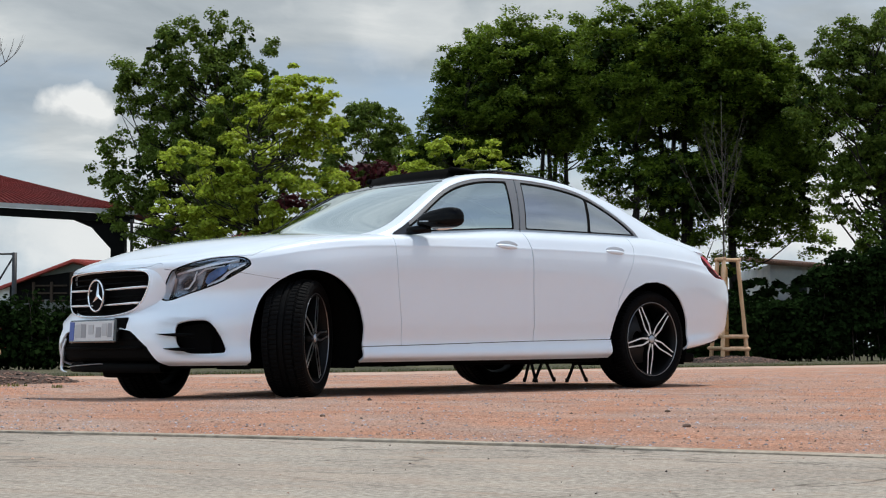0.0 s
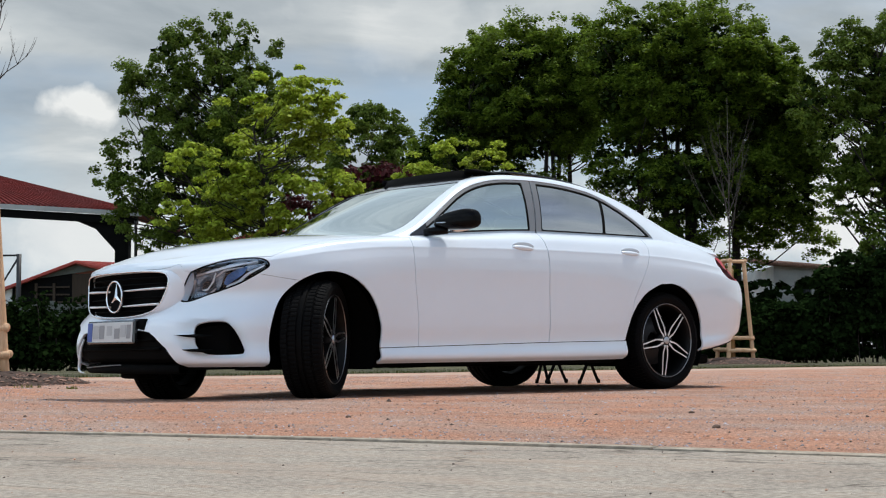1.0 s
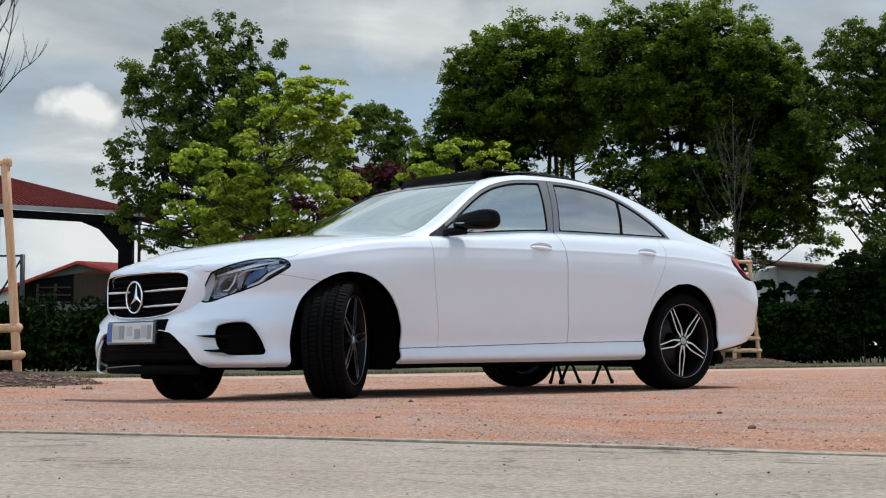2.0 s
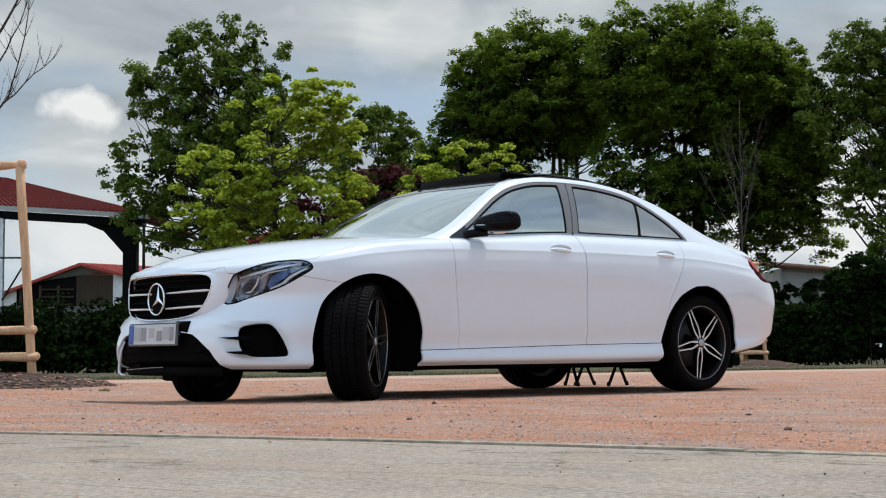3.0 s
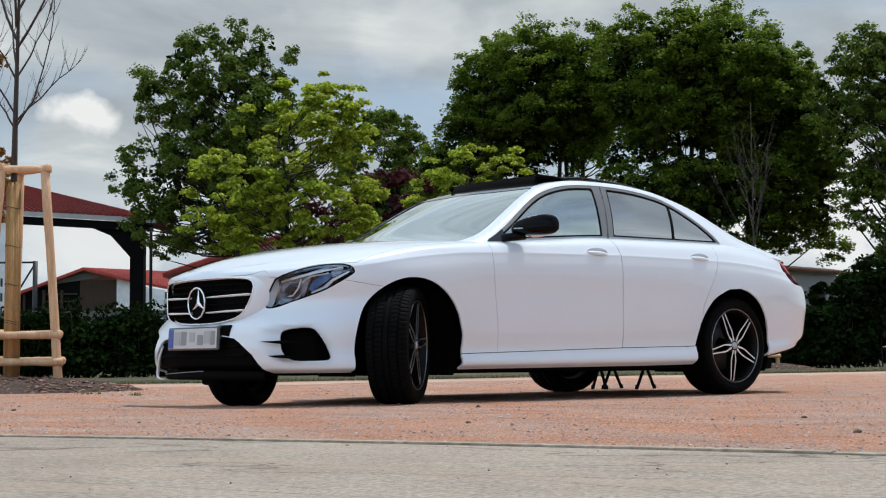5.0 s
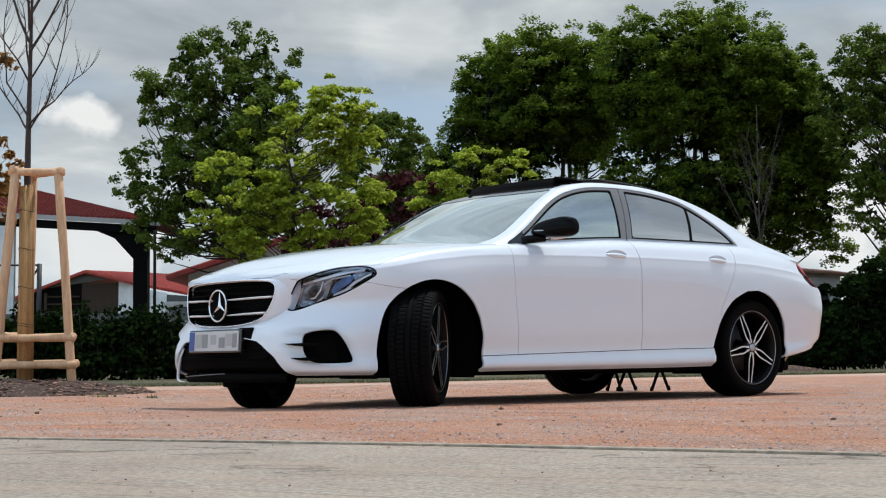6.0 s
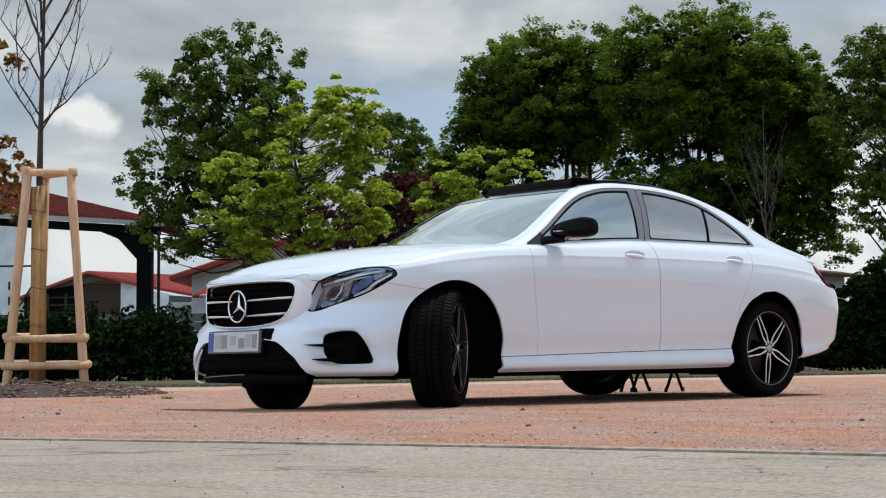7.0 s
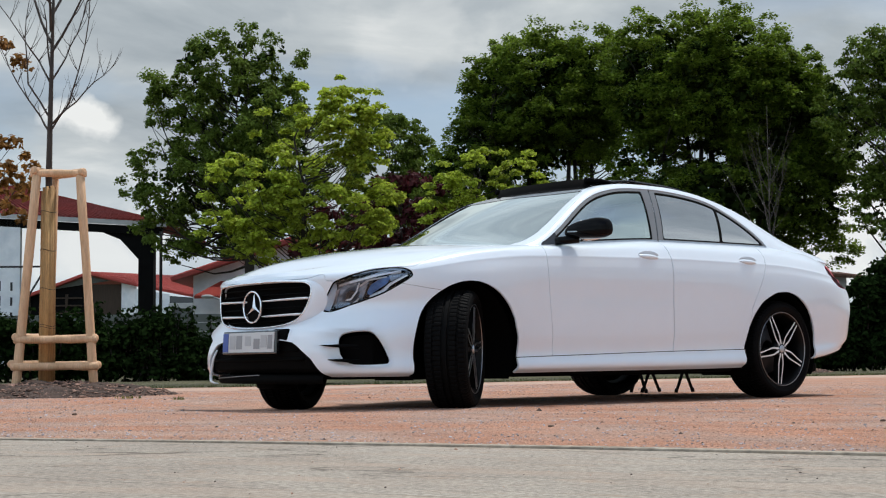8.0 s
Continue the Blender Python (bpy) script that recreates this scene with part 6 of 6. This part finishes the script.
bm = bmesh.new()
ring = [bm.verts.new(p) for p in front_loop(GRILLE, -0.028)]
centre = bm.verts.new((2.235, 0, 0.595))
for i in range(len(ring)):
    bm.faces.new((ring[i], ring[(i + 1) % len(ring)], centre))
outer = [bm.verts.new(p) for p in front_loop(GRILLE, 0.004)]
for i in range(len(ring)):
    bm.faces.new((outer[i], outer[(i + 1) % len(ring)], ring[(i + 1) % len(ring)], ring[i]))
part("grille_backing", bm, MATT_BLACK, grille)


def half_width(z):
    ys = [y for (y, zz), (y2, z2) in zip(GRILLE, GRILLE[1:] + GRILLE[:1]) if (zz - z) * (z2 - z) <= 0 and y > 0]
    return max(ys) if ys else 0.3


for z in (0.500, 0.535, 0.573, 0.650, 0.685):
    h = half_width(z) - 0.01
    bm = bmesh.new()
    add_tube(bm, [(grille_x(y, z) - 0.020, y, z) for y in np.linspace(-h, h, 25)], 0.005, 6)
    part("fin", bm, MATT_BLACK, grille)
for z0, z1 in ((0.624, 0.617), (0.536, 0.529)):
    for s in (-1, 1):
        h = half_width(z0) - 0.018
        bm = bmesh.new()
        n = 16
        rows = []
        for k in range(n):
            f = k / (n - 1)
            y = s * (0.075 + (h - 0.075) * f)
            z = z1 + (z0 - z1) * f
            t = 0.0056 * (1 - 0.35 * (1 - f)) * (0.6 if k in (0, n - 1) else 1)
            x = grille_x(y, z)
            rows.append([bm.verts.new((x + dx, y, z + dz * t)) for dx, dz in ((-0.015, 1.3), (0.006, 1.0), (0.010, 0.0), (0.006, -1.0), (-0.015, -1.3))])
        for a, b in zip(rows, rows[1:]):
            for q in range(4):
                bm.faces.new((a[q], a[q + 1], b[q + 1], b[q]) if s > 0 else (b[q], b[q + 1], a[q + 1], a[q]))
        bm.faces.new(rows[0]), bm.faces.new(rows[-1][::-1])
        bmesh.ops.recalc_face_normals(bm, faces=bm.faces)
        part("louvre", bm, LOUVRE, grille, "bright chrome louvre", False)
# round badge, drawn as a plain ring with three rays
badge = part("badge", loop_tube([Vector((2.288, 0.089 * math.cos(a), 0.585 + 0.089 * math.sin(a))) for a in (2 * math.pi * k / 40 for k in range(40))], 0.0058, 8), CHROME, grille, "round chrome badge")
bm = bmesh.new()
c = bm.verts.new((2.268, 0, 0.585))
rim_v = [bm.verts.new((2.272, 0.088 * math.cos(2 * math.pi * k / 40), 0.585 + 0.088 * math.sin(2 * math.pi * k / 40))) for k in range(40)]
for k in range(40):
    bm.faces.new((c, rim_v[k], rim_v[(k + 1) % 40]))
part("badge_disc", bm, MATT_BLACK, badge)
for k in range(3):
    a = radians(90 + 120 * k)
    d, e = Vector((0, math.cos(a), math.sin(a))), Vector((0, -math.sin(a), math.cos(a)))
    o = Vector((2.276, 0, 0.585))
    bm = bmesh.new()
    v = [bm.verts.new(o + p) for p in (e * 0.013, d * 0.085, -e * 0.013, Vector((0.012, 0, 0)) + d * 0.0, d * 0.083 + Vector((0.003, 0, 0)))]
    for f in ((0, 1, 3), (1, 2, 3)):
        bm.faces.new([v[i] for i in f])
    bmesh.ops.recalc_face_normals(bm, faces=bm.faces)
    part("badge_ray", bm, CHROME, badge, "", False)

# lower intake
part("intake_backing", box(1.96, 2.11, -0.50, 0.50, 0.19, 0.42, 0.02), MATT_BLACK, car)
both(intake_hole.moved(-0.028), "lower_intake", MATT_BLACK, car, "black lower air intake", 0.0)
for z, push in ((0.335, 0.0), (0.285, 0.0)):
    bm = bmesh.new()
    h = 0.40 if z > 0.3 else 0.45
    add_tube(bm, [(2.268 - 0.10 * abs(y) ** 2, y, z) for y in np.linspace(-h, h, 21)], 0.009, 6)
    part("intake_bar", bm, MATT_BLACK, car)
bm = bmesh.new()
rows = []
for y in np.linspace(-0.53, 0.53, 35):
    x = 2.246 - 0.36 * abs(y) ** 2.5
    rows.append([bm.verts.new((x - d, y, z)) for d, z in ((0.16, 0.150), (0.014, 0.146), (0.0, 0.153), (-0.006, 0.180), (0.006, 0.196), (0.14, 0.206))])
for a, b in zip(rows, rows[1:]):
    for q in range(5):
        bm.faces.new((a[q], b[q], b[q + 1], a[q + 1]))
bmesh.ops.recalc_face_normals(bm, faces=bm.faces)
part("splitter", bm, MATT_BLACK, car, "gloss black splitter lip")
part("splitter_trim", tube([(2.254 - 0.36 * abs(y) ** 2.5, y, 0.196 - 0.034 * abs(y)) for y in np.linspace(-0.52, 0.02, 25)], 0.003, 6), LIP, car, "thin dull metal trim along the splitter")
# pointed end of the bumper that hooks under the intake
bm = bmesh.new()
add_tube(bm, [(2.262, -0.415, 0.345), (2.256, -0.46, 0.300), (2.236, -0.515, 0.235), (2.226, -0.540, 0.195), (2.223, -0.546, 0.176), (2.230, -0.532, 0.160), (2.244, -0.48, 0.151), (2.252, -0.42, 0.148)],
         [0.005, 0.008, 0.010, 0.010, 0.009, 0.008, 0.005, 0.002], 10)
part("bumper_fin", bm, PAINT, car)
part("tow_cover", box(2.02, 2.16, -0.16, 0.04, 0.115, 0.18, 0.02), MATT_BLACK, car)
# number plate with plain bars
plate = empty("number_plate", pose(2.312, 0, 0.383, 0, -3, 0))
plate.parent = car
part("plate_holder", box(-0.03, 0.0, -0.272, 0.272, -0.068, 0.066, 0.008), GLOSS_BLACK, plate, "", False)
part("plate", box(0.0005, 0.006, -0.260, 0.260, -0.056, 0.056, 0.002), PLATE_WHITE, plate, "white plate with plain grey bars", False)
part("blue_band", box(0.0065, 0.0085, -0.258, -0.203, -0.054, 0.054), PLATE_BLUE, plate, "", False)
for y0, y1, z0, z1, mat in ((-0.19, -0.13, -0.038, 0.04, PLATE_BAR_PALE), (-0.12, -0.06, -0.038, 0.04, PLATE_BAR), (-0.03, 0.03, -0.02, 0.035, PLATE_BAR_PALE), (0.06, 0.12, -0.038, 0.02, PLATE_BAR), (0.13, 0.19, -0.03, 0.04, PLATE_BAR_PALE), (0.20, 0.245, -0.038, 0.04, PLATE_BAR)):
    part("bar", box(0.0065, 0.008, y0, y1, z0, z1), mat, plate, "", False)
part("plate_bracket", box(2.24, 2.285, 0.20, 0.34, 0.385, 0.455, 0.012), MATT_BLACK, car)

# side ducts with fins
for flip in (False, True):
    s = (lambda k: k.flipped()) if flip else (lambda k: k)
    d = s(duct.moved(-0.055)).object("air_duct", MATT_BLACK, car, "black air duct in the bumper corner", 0.0)
    sg = -1 if flip else 1
    for z, tip in ((0.357, 0.0), (0.278, 0.055)):
        bm = bmesh.new()
        ys = np.linspace(0.555 + tip * 0.6, 0.72, 12)
        rows = []
        for k, y in enumerate(ys):
            x = 1.0 + 1.285 * (1 - (y / 0.91) ** 4) ** 0.25 - 0.020
            t = 0.010 * min(1, k / 5)
            rows.append([bm.verts.new((x + dx, sg * y, z + dz * t - 0.012 * (k / 11 - 0.3))) for dx, dz in ((-0.05, 1), (0.006, 0.6), (0.006, -0.6), (-0.05, -1))])
        for a, b in zip(rows, rows[1:]):
            for q in range(3):
                bm.faces.new((a[q], a[q + 1], b[q + 1], b[q]))
        bmesh.ops.recalc_face_normals(bm, faces=bm.faces)
        part("fin", bm, MATT_BLACK, d, "", True)
    # headlamp: clear lens over a dark bowl with reflectors and a light blade
    lamp_ob = s(lens).object("headlamp", LENS, car, "clear headlamp with dark bowl and bright light blade", 0.02)
    lamp_ob.visible_shadow = False
    s(lamp_seal.moved(-0.003)).object("lamp_seal", MATT_BLACK, lamp_ob, "black seal around the lens", 0.0)
    bowl = s(lens.moved(-0.060)).object("bowl", LAMP_BOWL, lamp_ob, "", 0.0)

    def in_lamp(points, push, mat, name, grow_by=0.0):
        f = inside([(q - 0.047, z) for q, z in points], corner_view)
        piece = s(lens.moved(push).cut(lambda a: f(a) - grow_by))
        return piece.object(name, mat, lamp_ob, "", 0.02)
    in_lamp([(-1.175, 0.566), (-1.185, 0.604), (-1.148, 0.697), (-1.013, 0.736), (-0.906, 0.762), (-0.981, 0.710), (-1.024, 0.600), (-1.089, 0.573)], -0.045, LAMP_DIM, "bezel")
    in_lamp([(-1.187, 0.576), (-1.194, 0.597), (-1.166, 0.664), (-1.147, 0.668), (-1.164, 0.615), (-1.172, 0.578)], -0.034, LAMP_SILVER, "light_guide")
    in_lamp([(-1.132, 0.606), (-1.126, 0.649), (-1.094, 0.678), (-1.054, 0.677), (-1.035, 0.643), (-1.045, 0.610), (-1.083, 0.592)], -0.034, PROJECTOR, "projector")
    in_lamp([(-1.115, 0.612), (-1.108, 0.645), (-1.083, 0.662), (-1.058, 0.655), (-1.054, 0.629), (-1.078, 0.606)], -0.028, LAMP_BOWL, "projector_lens")
    in_lamp([(-0.994, 0.645), (-0.970, 0.689), (-0.906, 0.730), (-0.857, 0.738), (-0.879, 0.699), (-0.932, 0.664), (-0.976, 0.633)], -0.03, LAMP_BLUE, "reflector")
    in_lamp([(-0.873, 0.742), (-0.798, 0.771), (-0.755, 0.775), (-0.760, 0.753), (-0.830, 0.723), (-0.863, 0.710)], -0.038, LAMP_DIM, "reflector")
    in_lamp([(-0.981, 0.628), (-0.911, 0.657), (-0.863, 0.700), (-0.766, 0.750), (-0.764, 0.742), (-0.852, 0.692), (-0.903, 0.648), (-0.977, 0.620)], -0.012, LAMP_LIGHT, "light_blade")
    in_lamp([(-1.132, 0.576), (-1.078, 0.587), (-1.043, 0.616), (-1.035, 0.624), (-1.030, 0.617), (-1.067, 0.581), (-1.126, 0.567)], -0.014, LAMP_SILVER, "light_blade")
    in_lamp([(-1.151, 0.689), (-1.024, 0.726), (-0.927, 0.758), (-0.830, 0.782), (-0.830, 0.776), (-0.923, 0.750), (-1.017, 0.717), (-1.144, 0.683)], -0.02, LAMP_SILVER, "light_blade")
    in_lamp([(-1.118, 0.600), (-1.080, 0.608), (-1.044, 0.652), (-1.030, 0.700), (-1.038, 0.702), (-1.053, 0.657), (-1.084, 0.617), (-1.116, 0.608)], -0.016, LAMP_LIGHT, "light_blade")
    in_lamp([(-1.030, 0.676), (-0.983, 0.710), (-0.878, 0.731), (-0.876, 0.738), (-0.985, 0.719), (-1.034, 0.684)], -0.016, LAMP_SILVER, "light_blade")
    in_lamp([(-1.090, 0.708), (-0.960, 0.742), (-0.800, 0.774), (-0.802, 0.767), (-0.958, 0.730), (-1.086, 0.697)], -0.018, LAMP_LIGHT, "light_blade")
    # tail lamp
    tl = s(tail_lens).object("tail_lamp", RED_LENS, car, "red tail lamp", 0.02)
    s(tail_lens.cut(lambda a: a[:, 2] - 0.855 - 0.75 * (a[:, 0] + 2.2)).moved(0.002)).object("lower_lens", DARK_RED, tl, "dark red lower lens", 0.004)

# ---- mirrors ----
for sg in (1, -1):
    mirror = empty("door_mirror")
    mirror.parent = car
    if sg < 0:
        mirror.matrix_basis = pose(-0.09, 0.015, -0.02)
    bm = bmesh.new()
    bmesh.ops.create_uvsphere(bm, u_segments=40, v_segments=24, radius=1.0)
    for v in bm.verts:
        p, q, r = v.co
        ee = lambda c, e: math.copysign(abs(c) ** e, c)
        p, q, r = ee(p, 0.72), ee(q, 0.72), ee(r, 0.78)
        taper = 0.80 + 0.20 * q
        v.co = (0.512 - 0.062 * q + 0.092 * p * taper * (0.45 if p < 0 else 1), sg * (0.970 + 0.130 * q), 1.048 + (0.090 if r > 0 else 0.058) * r * taper + 0.004 * q - 0.008 * (1 - q) * 0.5)
    part("housing", bm, MIRROR_BLACK, mirror, "gloss black mirror housing")
    bm = bmesh.new()
    add_tube(bm, [(0.66, sg * 0.825, 0.985), (0.62, sg * 0.865, 0.990), (0.55, sg * 0.92, 1.000)], [0.026, 0.026, 0.028], 12)
    part("mirror_foot", bm, MIRROR_BLACK, mirror)
    bm = bmesh.new()
    bmesh.ops.create_uvsphere(bm, u_segments=24, v_segments=12, radius=1.0)
    for v in bm.verts:
        p, q, r = v.co
        v.co = (0.482 - 0.06 * q + 0.006 * p, sg * (0.945 + 0.095 * q), 1.044 + 0.055 * r)
    part("mirror_glass", bm, CHROME, mirror, "mirror glass")
    bm = bmesh.new()
    add_tube(bm, [(0.588 - 0.055 * q, sg * (0.947 + 0.112 * q), 1.040) for q in (-0.5, -0.1, 0.3, 0.6, 0.85)], 0.005, 6)
    part("indicator", bm, LAMP_SILVER, mirror)

# ---- sunroof ----
sunroof = empty("sunroof")
sunroof.parent = car
bm = bmesh.new()
rows = []
for y in np.linspace(-0.43, 0.43, 25):
    x = 0.075 - 0.10 * (y / 0.43) ** 2
    base = float(ROOF_Z(x)) - (float(ROOF_Z(x)) - float(RAIL_Z(x))) * (abs(y) / 0.6) ** 2.1
    rows.append([bm.verts.new((x - dx, y, base + dz)) for dx, dz in ((0.0, -0.01), (0.03, 0.048), (0.055, 0.052), (0.065, 0.04), (0.03, -0.01))])
for a, b in zip(rows, rows[1:]):
    for q in range(4):
        bm.faces.new((a[q], a[q + 1], b[q + 1], b[q]))
bm.faces.new(rows[0]), bm.faces.new(rows[-1][::-1])
bmesh.ops.recalc_face_normals(bm, faces=bm.faces)
part("wind_deflector", bm, MATT_BLACK, sunroof, "raised black net wind deflector")
for sg in (1, -1):
    bm = bmesh.new()
    add_tube(bm, [(-0.03, sg * 0.43, 1.445), (-0.16, sg * 0.445, 1.450), (-0.30, sg * 0.45, 1.440)], [0.020, 0.014, 0.010], 8)
    part("deflector_arm", bm, MATT_BLACK, sunroof)
bm = bmesh.new()
nx, ny = 20, 20
top, low = [], []
for i in range(nx):
    x = -0.42 - 0.70 * i / (nx - 1)
    for j in range(ny):
        y = -0.48 + 0.96 * j / (ny - 1)
        z = float(ROOF_Z(x)) - 0.045 * (y / 0.6) ** 2 + 0.018 + 0.014 * (1 - i / (nx - 1))
        top.append(bm.verts.new((x, y, z)))
        low.append(bm.verts.new((x, y, z - 0.012)))
for i in range(nx - 1):
    for j in range(ny - 1):
        k = i * ny + j
        bm.faces.new((top[k], top[k + 1], top[k + ny + 1], top[k + ny]))
        bm.faces.new((low[k], low[k + ny], low[k + ny + 1], low[k + 1]))
edge = [j for j in range(ny)] + [i * ny + ny - 1 for i in range(1, nx)] + [(nx - 1) * ny + j for j in range(ny - 2, -1, -1)] + [i * ny for i in range(nx - 2, 0, -1)]
for a, b in zip(edge, edge[1:] + edge[:1]):
    bm.faces.new((top[a], low[a], low[b], top[b]))
bmesh.ops.recalc_face_normals(bm, faces=bm.faces)
part("sliding_panel", bm, GLOSS_BLACK, sunroof, "black glass sunroof panel slid back")

# ---- cabin fittings ----
for sg in (1, -1):
    part("pillar_trim", tube([(x, sg * (float(RAIL_Y(x)) - (0.050 if sg > 0 else 0.020)), float(RAIL_Z(x)) - (0.050 if sg > 0 else 0.014)) for x in np.linspace(0.86, 0.06, 18)], 0.019, 8), MATT_BLACK, car, "black trim along the windscreen pillar")
part("dashboard", box(0.55, 1.02, -0.70, 0.70, 0.70, 0.945, 0.06), MATT_BLACK, car)
part("steering_wheel", loop_tube([Vector((0.42 + 0.06 * math.sin(a), 0.37 + 0.18 * math.cos(a), 0.92 + 0.17 * math.sin(a))) for a in (2 * math.pi * k / 24 for k in range(24))], 0.015, 8), MATT_BLACK, car)
for x, ys in ((-0.20, (0.37, -0.37)), (-1.10, (0.37, -0.37))):
    for y in ys:
        st = empty("seat")
        st.parent = car
        part("cushion", box(x - 0.05, x + 0.45, y - 0.25, y + 0.25, 0.32, 0.52, 0.06), SEAT, st)
        bm = box(-0.07, 0.07, y - 0.24, y + 0.24, 0.0, 0.58, 0.06)
        bmesh.ops.transform(bm, matrix=pose(x - 0.05, 0, 0.45, 0, -20, 0), verts=bm.verts)
        part("backrest", bm, SEAT, st)
        part("headrest", box(x - 0.34, x - 0.24, y - 0.13, y + 0.13, 1.02, 1.18, 0.04), SEAT, st)

# ---- folding stools behind the car ----


def stool(m, label):
    st = empty("folding_stool", m, label, "stool", "stools behind the car")
    part("seat", box(-0.2, 0.2, -0.17, 0.17, 0.40, 0.425, 0.01), MATT_BLACK, st)
    for y in (-0.15, 0.15):
        for a, b in ((-0.2, 0.2), (0.2, -0.2)):
            part("leg", tube([(a, y, 0.0), (b, y, 0.41)], 0.013, 8), MATT_BLACK, st)
        for a in (-0.2, 0.2):
            part("foot", tube([(a, y, 0.0), (a * 0.95, y, 0.03)], 0.016, 8), MATT_BLACK, st)
    return st


stool(pose(-2.22, -1.30, 0.0, 0, 0, 60), "black folding stool on the gravel")
stool(pose(-2.64, -1.16, 0.0, 0, 0, 20), "black folding stool beside the parked car")
